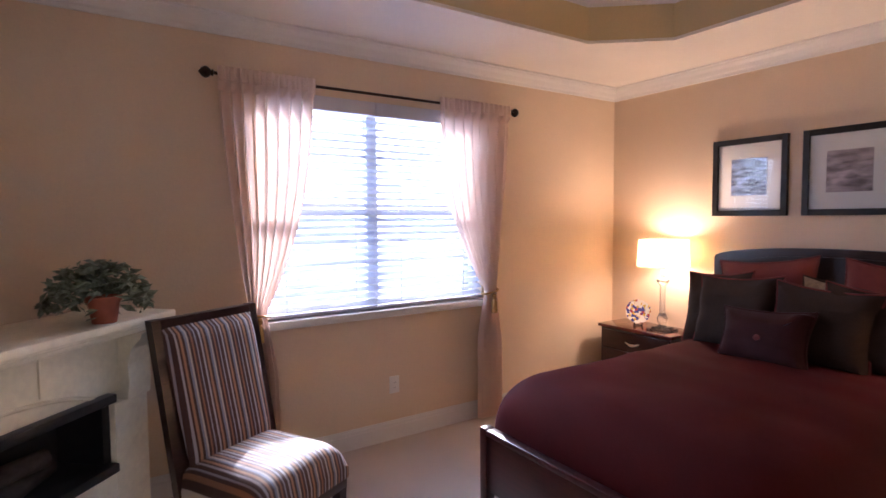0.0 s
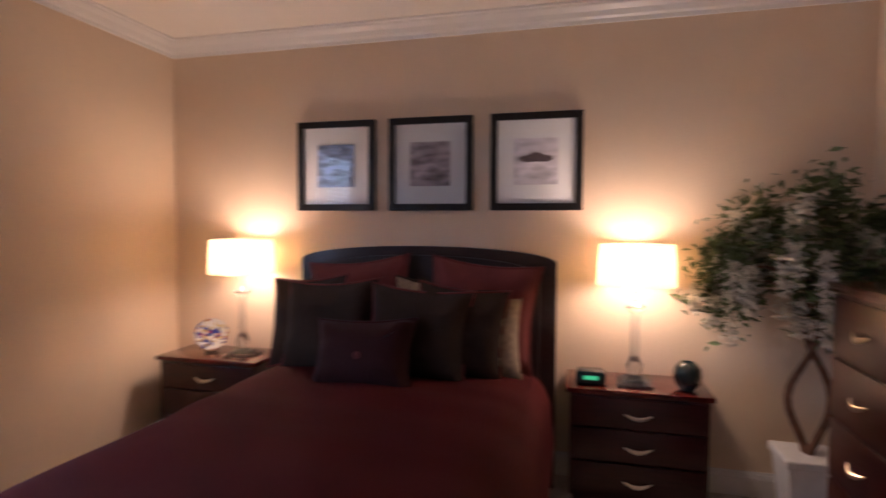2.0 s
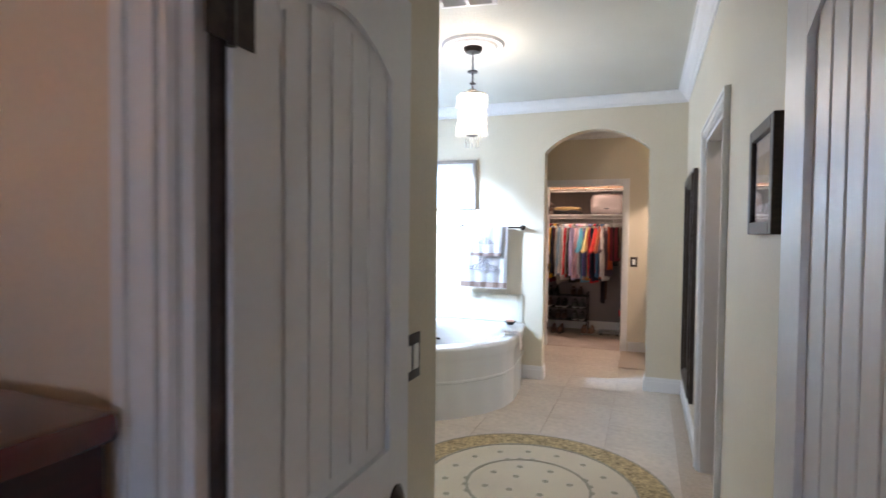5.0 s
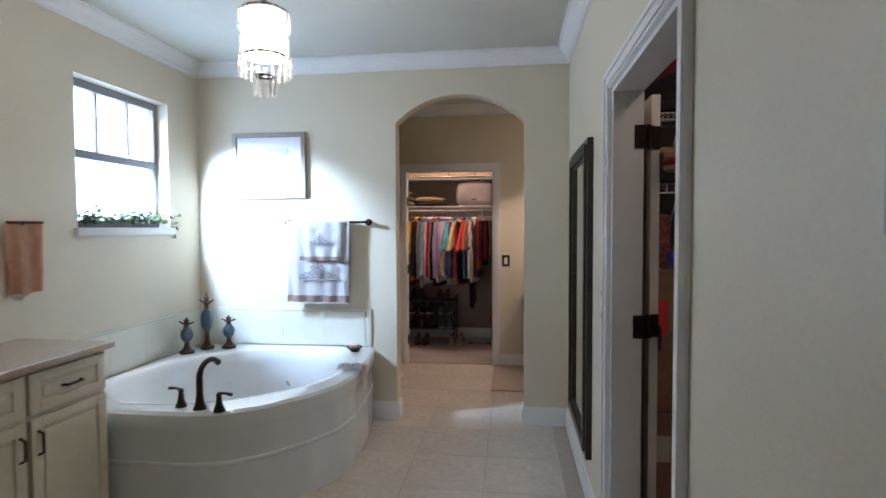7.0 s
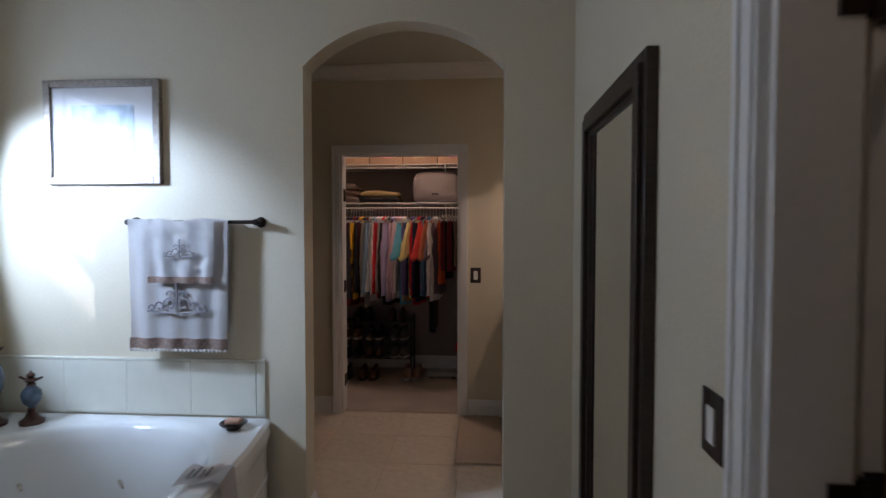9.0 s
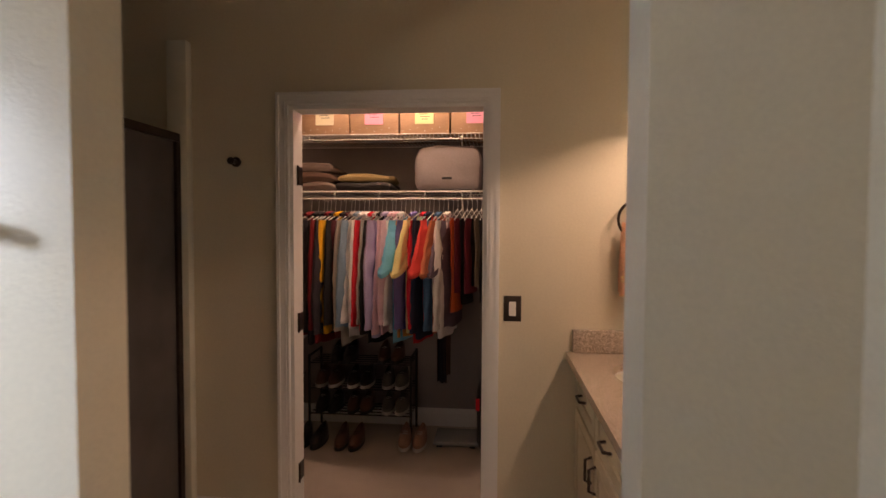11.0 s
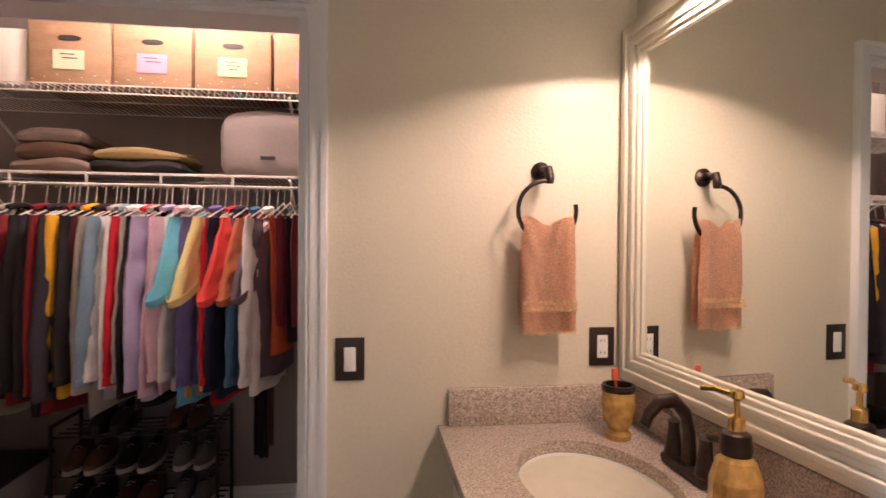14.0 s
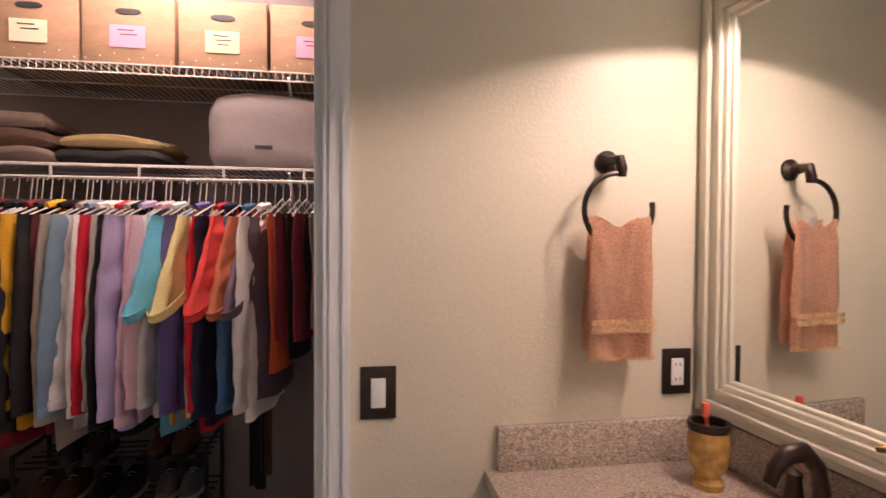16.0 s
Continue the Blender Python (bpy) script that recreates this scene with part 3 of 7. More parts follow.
def curtain(x_out, x_in, tie, label):
    """A sheer panel gathered on the rod, tied back at x = tie."""
    c = thing("curtain", (tie, 3.755, 0.0), label, "curtain", group="curtains at the window")
    s = 1 if x_in > x_out else -1

    def fn(u, v):
        z = 2.325 - v * 2.30
        top_in, top_out = x_in - tie, x_out - tie
        if z > 0.97:
            k = (2.325 - z) / (2.325 - 0.97)
            a = top_in + (s * 0.045 - top_in) * (0.12 * k + 0.88 * k ** 2.5)
            o = top_out + (-s * 0.04 - top_out) * k ** 1.6
        else:
            k = min(1, (0.97 - z) / 0.35)
            a, o = s * (0.045 + 0.065 * k), -s * (0.04 + 0.055 * k)
        amp = 0.014 + 0.022 * (0.4 + 0.6 * min(1, abs(z - 0.97) / 0.5))
        y = amp * math.sin(u * 2 * math.pi * 8 + 2.0 * noise.noise((u * 3, z * 0.8, tie)))
        y += 0.02 * noise.noise((u * 4, z * 2, 5 + tie))
        if z > 2.23:
            y = -0.016 - 0.5 * abs(y)
        return (o + (a - o) * u, y, z)
    bm = bmesh.new()
    sheet(bm, fn, 90, 60)
    part("panel", bm, CURTAIN, c, smooth=True)
    bm = bmesh.new()
    tube(bm, [(0.07 * math.cos(a), 0.045 * math.sin(a), 0.96 - s * 0.012 * math.cos(a)) for a in [i * math.pi / 8 for i in range(17)]], 0.007)
    tb = part("tieback", bm, GOLD, c, "gold cord tieback", True)
    bm = bmesh.new()
    lathe(bm, [(0.006, 0), (0.018, -0.01), (0.016, -0.03), (0.01, -0.04), (0.02, -0.06), (0.024, -0.14), (0.002, -0.142)], (0.0, -0.05, 0.95), 12)
    part("tassel", bm, GOLD, tb, "gold tassel", True)


curtain(0.985, 1.53, 1.165, "blush sheer curtain tied back with a gold tassel")
curtain(3.03, 2.40, 2.845, "blush sheer curtain tied back with a gold tassel")


def wall_plate(name, place, turn, w, h, mat, inner, label, category, rockers=1, socket=False):
    p = thing(name, place, label, category, turn)
    block("plate", mat, p, (-w / 2, -0.006, -h / 2), (w / 2, 0, h / 2), 0.002)
    for k in range(rockers):
        x = (k - (rockers - 1) / 2) * 0.046
        block("rocker", inner, p, (x - 0.016, -0.010, -0.033), (x + 0.016, -0.006, 0.033), 0.0015)
        if socket:
            for z in (-0.018, 0.018):
                for sx in (-0.006, 0.006):
                    block("slot", SOOT, p, (x + sx - 0.001, -0.0105, z - 0.004), (x + sx + 0.001, -0.0101, z + 0.004))
    return p


wall_plate("wall_outlet", (2.08, BN, 0.375), 0, 0.075, 0.118, PLATE, PLATE, "white plastic wall outlet above the baseboard", "outlet", 1, True)


# ---- bedroom: fireplace and ivy ----
def fireplace():
    f = thing("fireplace", (-0.162, 3.208, 0.0), "cream limestone corner fireplace with a black firebox", "fireplace", 46)
    for s in (-1, 1):
        bm = bmesh.new()
        x0, x1 = sorted((s * 0.54, s * 0.735))
        box(bm, (x0, -0.33, 0.17), (x1, 0, 0.70), 0.006)
        part("leg", bm, STONE, f, smooth=True)
        bm = bmesh.new()
        box(bm, (x0 - 0.015, -0.37, 0), (x1 + 0.015, 0, 0.17), 0.012)
        part("plinth", bm, STONE, f, smooth=True)
        bm = bmesh.new()
        prof = [(0.0, 0.70), (-0.345, 0.70), (-0.355, 0.78), (-0.35, 0.86), (-0.37, 0.93), (-0.42, 0.98), (-0.43, 1.005), (0, 1.005)]
        x2, x3 = sorted((s * 0.60, s * 0.735))
        prism(bm, prof, x2, x3, "x")
        part("corbel", bm, STONE, f)
    bm = bmesh.new()
    prism(bm, [(-0.60, 0.745), (0.60, 0.745), (0.60, 1.005), (-0.60, 1.005)], -0.30, 0, "y")
    part("frieze", bm, STONE, f)
    bm = bmesh.new()
    tube(bm, [(0.52 * math.sin(a), -0.302, 0.755 + 0.42 * (math.cos(a) - math.cos(1.0)) * 0.36) for a in [i * 0.1 for i in range(-14, 15)]], 0.009, 6)
    part("arch_moulding", bm, STONE, f)
    for x in (-0.22, 0.22):
        block("joint_line", STONE, f, (x - 0.005, -0.306, 0.83), (x + 0.005, -0.298, 1.0), 0.002)
    bm = bmesh.new()
    for x, y, z0, z1 in ((0.76, -0.40, 1.005, 1.03), (0.785, -0.43, 1.03, 1.045), (0.80, -0.45, 1.045, 1.08)):
        box(bm, (-x, y, z0), (x, 0, z1), 0.006)
    part("mantel_shelf", bm, STONE, f, smooth=True)
    bm = bmesh.new()
    box(bm, (-0.54, -0.06, 0.17), (0.54, 0, 0.745))
    box(bm, (-0.54, -0.30, 0.16), (-0.50, -0.06, 0.745))
    box(bm, (0.50, -0.30, 0.16), (0.54, -0.06, 0.745))
    part("firebox", bm, SOOT, f)
    block("hood", SOOT, f, (-0.54, -0.345, 0.71), (0.54, -0.28, 0.75), 0.006)
    block("lower_lip", SOOT, f, (-0.54, -0.345, 0.40), (0.54, -0.06, 0.44), 0.006)
    block("hearth_base", STONE, f, (-0.54, -0.33, 0.0), (0.54, 0, 0.40), 0.004)
    for a, b in (((-0.3, -0.2, 0.46), (0.25, -0.14, 0.47)), ((-0.2, -0.12, 0.53), (0.32, -0.2, 0.55)), ((-0.05, -0.24, 0.45), (0.4, -0.12, 0.47))):
        bm = bmesh.new()
        rod(bm, a, b, 0.045, 0.038, 10)
        part("log", bm, LOG, f, smooth=True)


fireplace()


def leaf_clump(name, parent, mat, count, place, size, shape, rng):
    """Many small folded leaves in an uneven cloud."""
    verts, faces = [], []
    for _ in range(count):
        p = Vector(shape(rng))
        q = Euler((rng.uniform(-1, 1), rng.uniform(-1, 1), rng.uniform(0, 6.3))).to_matrix()
        s = size * rng.uniform(0.6, 1.3)
        k = len(verts)
        for c in ((0, -s, 0), (s * 0.42, -s * 0.1, 0.12 * s), (0, s, -0.1 * s), (-s * 0.42, -s * 0.1, 0.12 * s)):
            verts.append(p + Vector(place) + q @ Vector(c))
        faces += [(k, k + 1, k + 2), (k, k + 2, k + 3)]
    me = bpy.data.meshes.new(name)
    me.from_pydata(verts, [], faces)
    me.materials.append(mat)
    ob = new(name, me)
    ob.parent = parent
    return ob


rng = random.Random(4)
ivy = thing("ivy_plant", (0.425, 3.27, 1.08), "variegated trailing ivy in a terracotta pot on the mantel", "plant")
bm = bmesh.new()
lathe(bm, [(0.045, 0), (0.06, 0.09), (0.066, 0.09), (0.068, 0.11), (0.055, 0.112), (0.05, 0.1)], sides=20)
part("pot", bm, TERRA, ivy, "red terracotta pot", True)


def ivy_shape(g):
    a, r = g.uniform(0, 6.3), g.uniform(0.02, 1) ** 0.6
    x = 0.20 * r * math.cos(a) - 0.02
    y = 0.11 * r * math.sin(a)
    if -0.03 < x < 0.06 and y < 0 and r > 0.4:
        y = abs(y)
    return (x, y, 0.05 + 0.21 * (1 - r * r) ** 0.5 * g.uniform(0.45, 1) + g.uniform(-0.05, 0.02) * r)


leaf_clump("foliage", ivy, IVY, 620, (0, 0, 0), 0.031, ivy_shape, rng)


# ---- bedroom: slipper chair ----
chair = thing("slipper_chair", (0.985, 3.06, 0.0), "armless slipper chair in brown and blue stripes with dark legs", "chair", 28)
bm = bmesh.new()


def seat_fn(u, v):
    x, y = 0.27 * (2 * u - 1), -0.29 + 0.52 * v
    e = max(0.0, 1 - abs(2 * u - 1) ** 6) ** 0.5 * max(0.0, 1 - abs(2 * v - 1) ** 6) ** 0.5
    return (x, y, 0.36 + 0.125 * e)


sheet(bm, seat_fn, 24, 24)
box(bm, (-0.27, -0.29, 0.30), (0.27, 0.23, 0.362), 0.008)
part("seat", bm, STRIPE, chair, "striped upholstered seat", True)
bm = bmesh.new()


def back_fn(u, v):
    x = (0.225 + 0.02 * v) * (2 * u - 1)
    e = max(0.0, 1 - abs(2 * u - 1) ** 8) ** 0.5 * max(0.0, 1 - abs(2 * v - 1) ** 10) ** 0.5
    return (x, 0.165 + 0.15 * v - 0.05 * e, 0.44 + 0.60 * v)


sheet(bm, back_fn, 20, 20)
part("backrest", bm, STRIPE, chair, "striped upholstered back", True)
bm = bmesh.new()
for s in (-1, 1):
    prism(bm, [(0.16, 0.30), (0.20, 0.30), (0.36, 1.075), (0.315, 1.075)], s * 0.26 - 0.02, s * 0.26 + 0.02, "x")
box(bm, (-0.24, 0.31, 1.03), (0.24, 0.355, 1.075), 0.004)
prism(bm, [(0.19, 0.42), (0.205, 0.42), (0.345, 1.05), (0.33, 1.05)], -0.24, 0.24, "x")
part("back_frame", bm, ESPRESSO, chair, "dark wood back frame")
block("apron", ESPRESSO, chair, (-0.262, -0.282, 0.255), (0.262, 0.222, 0.302), 0.004)
for x, y, k in ((-0.235, -0.255, 0), (0.235, -0.255, 0), (-0.235, 0.20, 0.06), (0.235, 0.20, 0.06)):
    bm = bmesh.new()
    box(bm, (x - 0.025, y - 0.025, 0.0), (x + 0.025, y + 0.025, 0.257), 0.003)
    for v in bm.verts:
        if v.co.z < 0.1:
            v.co.x, v.co.y = x + (v.co.x - x) * 0.7, y + (v.co.y - y) * 0.7 + k
    part("leg", bm, ESPRESSO, chair)


# ---- bedroom: bed ----
bed = thing("bed", (3.1, 2.045, 0.0), "dark cherry bed with an arched upholstered headboard", "bed")
bm = bmesh.new()
prism(bm, [(-0.745, 0.0), (0.745, 0.0), (0.745, 1.215)] + [(0.745 * math.cos(math.pi * i / 20), 1.215 + 0.085 * math.sin(math.pi * i / 20)) for i in range(1, 20)] + [(-0.745, 1.215)], 1.03, 1.09, "x")
part("headboard", bm, ESPRESSO, bed, "arched dark headboard")
bm = bmesh.new()
prism(bm, [(-0.66, 0.3), (0.66, 0.3), (0.66, 1.15)] + [(0.66 * math.cos(math.pi * i / 20), 1.15 + 0.10 * math.sin(math.pi * i / 20)) for i in range(1, 20)] + [(-0.66, 1.15)], 1.012, 1.032, "x")
part("headboard_panel", bm, material("dark_leather", (0.03, 0.018, 0.02), 0.4, grain=0.2, grain_size=80, bump=0.3), bed, "dark leather panel")
block("footboard", CHERRY, bed, (-1.075, -0.70, 0.12), (-1.035, 0.70, 0.405), 0.006)
block("footboard_rail", CHERRY, bed, (-1.085, -0.70, 0.405), (-1.025, 0.70, 0.437), 0.008)
for y in (-0.722, 0.722):
    block("post", CHERRY, bed, (-1.085, y - 0.024, 0), (-1.025, y + 0.024, 0.44), 0.005)
    block("side_rail", CHERRY, bed, (-1.03, y - 0.015, 0.16), (1.03, y + 0.015, 0.32), 0.004)
block("mattress", CREAMCLOTH, bed, (-0.92, -0.62, 0.25), (0.95, 0.62, 0.50), 0.05)

duvet = thing("duvet", (3.06, 2.09, 0.30), "dark burgundy channel-stitched duvet over the bed", "duvet")


def duvet_fn(u, v):
    s, t = 2 * v - 1, 1 - u
    x = -1.01 + 1.93 * u
    corner = max(0.0, 1 - abs(s) ** 12) * max(0.0, 1 - t ** 22)
    z = 0.02 + (0.345 + 0.045 * (1 - s * s)) * corner ** 0.5
    if abs(s) == 1 or u == 0:
        z = 0.02
    wob = 0.012 * noise.noise((x * 2.2, s * 2.2, 1)) + 0.010 * noise.noise((x * 5, s * 1.2, 4))
    return (x + 0.10 * (abs(s) ** 8) * t ** 12, (0.80 - 0.05 * t ** 10) * s, z + wob * corner)


bm = bmesh.new()
sheet(bm, duvet_fn, 130, 60, -0.02)
part("cover", bm, DUVET, duvet, smooth=True)


def pillow(name, place, w, h, t, turn, lean, mat, label, trim=None, spin=0):
    """A plump cushion standing on edge; turn about z, lean back."""
    p = thing(name, place, label, "pillow", turn, "pillows on the bed")
    bm = bmesh.new()
    g = {}
    n = 14
    for side in (-1, 1):
        for i in range(n + 1):
            for j in range(n + 1):
                a, b = 2 * i / n - 1, 2 * j / n - 1
                edge = (max(0, 1 - a ** 4) * max(0, 1 - b ** 4)) ** 0.55
                wrinkle = 0.02 * noise.noise((a * 2 + place[1] * 7, b * 2, side))
                co = (a * w / 2 * (1 - 0.12 * (1 - b * b)), side * t / 2 * edge + wrinkle * edge, h / 2 + b * h / 2 * (1 - 0.12 * (1 - a * a)) - (0.035 if b > 0.5 and abs(a) < 0.6 else 0) * edge)
                key = (i, j) if i in (0, n) or j in (0, n) else (i, j, side)
                if key not in g:
                    g[key] = bm.verts.new(co)
        for i in range(n):
            for j in range(n):
                q = [g.get((c, d)) or g[(c, d, side)] for c, d in ((i, j), (i + 1, j), (i + 1, j + 1), (i, j + 1))]
                bm.faces.new(q)
    bmesh.ops.transform(bm, matrix=pose(0, 0, 0, -lean, spin, 0), verts=bm.verts)
    part("cushion", bm, mat, p, smooth=True)
    if trim:
        bm = bmesh.new()
        loop = [(-w / 2, 0), (w / 2, 0), (w / 2, h), (-w / 2, h), (-w / 2, 0)]
        pts = [Vector((a + (c - a) * k / 8, 0, b + (d - b) * k / 8)) for (a, b), (c, d) in zip(loop, loop[1:]) for k in range(8)]
        for q in pts:
            m = 1 - 0.12 * (1 - (2 * q.z / h - 1) ** 2) if abs(abs(q.x) - w / 2) < 1e-4 else 1
            q.x *= m
            if abs(q.x) < w / 2 - 0.001 and (q.z < 0.001 or q.z > h - 0.001):
                q.z = h / 2 + (q.z - h / 2) * (1 - 0.12 * (1 - (2 * q.x / w) ** 2))
        tube(bm, pts + [pts[0]], 0.007, 6)
        bmesh.ops.transform(bm, matrix=pose(0, 0, 0, -lean, spin, 0), verts=bm.verts)
        part("piping", bm, trim, p)
    return p


BZ0 = 0.665
pillow("euro_sham", (3.93, 2.33, BZ0 + 0.02), 0.60, 0.56, 0.17, 92, -12, ROSE, "rose cotton sham against the headboard", ROSE, 6)
pillow("euro_sham", (3.93, 1.71, BZ0 + 0.02), 0.60, 0.56, 0.17, 88, -12, ROSE, "rose cotton sham against the headboard", ROSE, -5)
pillow("bed_pillow", (3.82, 1.88, BZ0), 0.60, 0.47, 0.13, 90, -15, CREAMCLOTH, "cream striped pillow behind the dark cushions", OLIVE, -6)
pillow("floral_pillow", (3.80, 1.63, BZ0 - 0.01), 0.38, 0.42, 0.13, 98, -16, CREAMCLOTH, "cream floral pillow at the edge of the bed")
pillow("throw_pillow", (3.76, 2.58, BZ0), 0.48, 0.49, 0.15, 82, -14, OLIVE, "olive velvet throw pillow tucked behind another", ROSE, 5)
pillow("throw_pillow", (3.66, 2.41, BZ0), 0.54, 0.49, 0.20, 86, -18, OLIVE, "large olive velvet throw pillow", ROSE, 4)
pillow("throw_pillow", (3.72, 1.76, BZ0), 0.46, 0.47, 0.15, 100, -15, OLIVE, "olive velvet throw pillow tucked behind another", ROSE, -6)
pillow("throw_pillow", (3.63, 1.95, BZ0), 0.52, 0.47, 0.20, 95, -18, OLIVE, "large olive velvet throw pillow", ROSE, -4)
lum = pillow("lumbar_pillow", (3.45, 2.14, BZ0), 0.50, 0.34, 0.17, 90, -24, WINE, "small wine velvet lumbar pillow with a button", WINE, 3)
bm = bmesh.new()
lathe(bm, [(0.001, 0.0), (0.016, 0.002), (0.018, 0.008), (0.001, 0.014)], sides=14, m=pose(0, 0.015, 0.17, -66, 0, 0))
part("button", bm, ROSE, lum, "covered rose button", True)


# ---- bedroom: nightstands and lamps ----
def bow_handle(parent, place, w, turn, mat=NICKEL):
    bm = bmesh.new()
    n = 12
    pts = [(w * (i / n - 0.5), -0.008 - 0.016 * math.sin(math.pi * i / n), -0.012 * math.sin(math.pi * i / n)) for i in range(n + 1)]
    tube(bm, pts, [0.003 + 0.005 * math.sin(math.pi * i / n) for i in range(n + 1)], 6)
    bmesh.ops.scale(bm, vec=(1, 0.8, 1.4), verts=bm.verts)
    o = part("handle", bm, mat, parent, "brushed nickel bow handle", True)
    o.matrix_local = pose(*place, 0, 0, turn)


def nightstand(y, label):
    n = thing("nightstand", (4.13, y, 0.0), label, "nightstand", group="nightstands beside the bed")
    block("body", CHERRY, n, (-0.155, -0.325, 0.06), (0.175, 0.325, 0.585), 0.004)
    block("plinth", CHERRY, n, (-0.14, -0.31, 0.0), (0.17, 0.31, 0.06))
    block("top", CHERRYTOP, n, (-0.178, -0.345, 0.585), (0.18, 0.345, 0.612), 0.006)
    for z0, z1 in ((0.425, 0.572), (0.255, 0.415), (0.08, 0.245)):
        d = block("drawer", CHERRY, n, (-0.172, -0.31, z0), (-0.156, 0.31, z1), 0.004)
        bow_handle(d, (-0.172, 0, (z0 + z1) / 2), 0.13, -90)


nightstand(3.345, "dark cherry three-drawer nightstand with nickel handles")
nightstand(0.895, "dark cherry three-drawer nightstand with nickel handles")


def table_lamp(y):
    l = thing("table_lamp", (4.10, y, 0.612), "lit table lamp with ivory drum shade and crystal column", "lamp", group="table lamps")
    bm = bmesh.new()
    box(bm, (-0.085, -0.085, 0), (0.085, 0.085, 0.018), 0.005)
    box(bm, (-0.06, -0.06, 0.018), (0.06, 0.06, 0.034), 0.005)
    part("base", bm, CRYSTAL, l, "clear crystal stepped base")
    bm = bmesh.new()
    lathe(bm, [(0.035, 0.034), (0.026, 0.05), (0.036, 0.075), (0.04, 0.10), (0.028, 0.125), (0.024, 0.14)], sides=8)
    part("vase_foot", bm, CRYSTAL, l)
    bm = bmesh.new()
    lathe(bm, [(0.021, 0.14), (0.021, 0.36)], sides=8)
    part("column", bm, CRYSTAL, l, "clear crystal column")
    bm = bmesh.new()
    lathe(bm, [(0.022, 0.36), (0.04, 0.375), (0.052, 0.40), (0.03, 0.415), (0.012, 0.43), (0.01, 0.47), (0.018, 0.48), (0.018, 0.53)], sides=16)
    part("capital", bm, CRYSTAL, l)
    bm = bmesh.new()
    lathe(bm, [(0.194, 0.508), (0.182, 0.715)], sides=48, close=False)
    lathe(bm, [(0.191, 0.508), (0.179, 0.715)], sides=48, close=False)
    part("shade", bm, SHADE, l, "glowing ivory drum shade", True)
    bm = bmesh.new()
    lathe(bm, [(0.008, 0.53), (0.03, 0.575), (0.026, 0.61), (0.004, 0.625)], sides=12)
    part("bulb", bm, material("lit_bulb", (1, 0.9, 0.7), 0.4, glow=(1.0, 0.75, 0.42), glow_strength=5), l, "lit warm bulb", True).visible_shadow = False


table_lamp(3.18)
table_lamp(0.904)

pl = thing("decor_plate", (4.10, 3.40, 0.612), "blue and yellow floral plate on a dark wood stand", "plate", 35)
bm = bmesh.new()
lathe(bm, [(0.02, 0.0), (0.06, 0.002), (0.095, 0.014), (0.096, 0.018), (0.06, 0.007), (0.001, 0.005)], sides=32, m=pose(-0.02, 0, 0.125, 0, -78, 0))
FLORAL = bpy.data.materials.new("painted_florals")
FLORAL.use_nodes = True
fn_ = FLORAL.node_tree
vo = fn_.nodes.new("ShaderNodeTexVoronoi")
vo.inputs["Scale"].default_value = 55
rp = fn_.nodes.new("ShaderNodeValToRGB")
rp.color_ramp.interpolation = "CONSTANT"
for k, c in enumerate(((0.75, 0.73, 0.68), (0.06, 0.07, 0.28), (0.78, 0.76, 0.70), (0.6, 0.42, 0.08), (0.75, 0.73, 0.68), (0.35, 0.06, 0.08))):
    if k > 1:
        rp.color_ramp.elements.new(k / 6)
    rp.color_ramp.elements[k].position, rp.color_ramp.elements[k].color = k / 6, (*c, 1)
cc = fn_.nodes.new("ShaderNodeTexCoord")
fn_.links.new(cc.outputs["Object"], vo.inputs["Vector"])
fn_.links.new(vo.outputs["Color"], rp.inputs[0])
fn_.links.new(rp.outputs[0], fn_.nodes["Principled BSDF"].inputs["Base Color"])
fn_.nodes["Principled BSDF"].inputs["Roughness"].default_value = 0.2
part("dish", bm, FLORAL, pl, "painted floral dish", True)
bm = bmesh.new()
for s in (-0.03, 0.03):
    tube(bm, [(-0.05, s, 0.025), (-0.045, s, 0.008), (0.03, s, 0.006), (0.02, s, 0.10)], 0.006, 6)
tube(bm, [(0.0, -0.03, 0.008), (0.0, 0.03, 0.008)], 0.006, 6)
part("stand", bm, ESPRESSO, pl, "dark wood easel stand")

ck = thing("alarm_clock", (4.06, 1.12, 0.612), "small black alarm clock radio", "clock")
bm = bmesh.new()
box(bm, (-0.05, -0.075, 0), (0.05, 0.075, 0.075), 0.022)
part("case", bm, DARKGLASS, ck, smooth=True)
block("display", material("green_led", (0.01, 0.05, 0.02), 0.2, glow=(0.1, 0.8, 0.3), glow_strength=0.4), ck, (-0.052, -0.035, 0.03), (-0.0495, 0.035, 0.05))
vs = thing("round_vase", (4.06, 0.66, 0.612), "small round dark teal glass vase", "vase")
bm = bmesh.new()
lathe(bm, [(0.03, 0), (0.055, 0.03), (0.066, 0.07), (0.06, 0.11), (0.04, 0.135), (0.032, 0.14), (0.028, 0.13), (0.001, 0.12)], sides=24)
part("bowl", bm, DARKGLASS, vs, smooth=True)


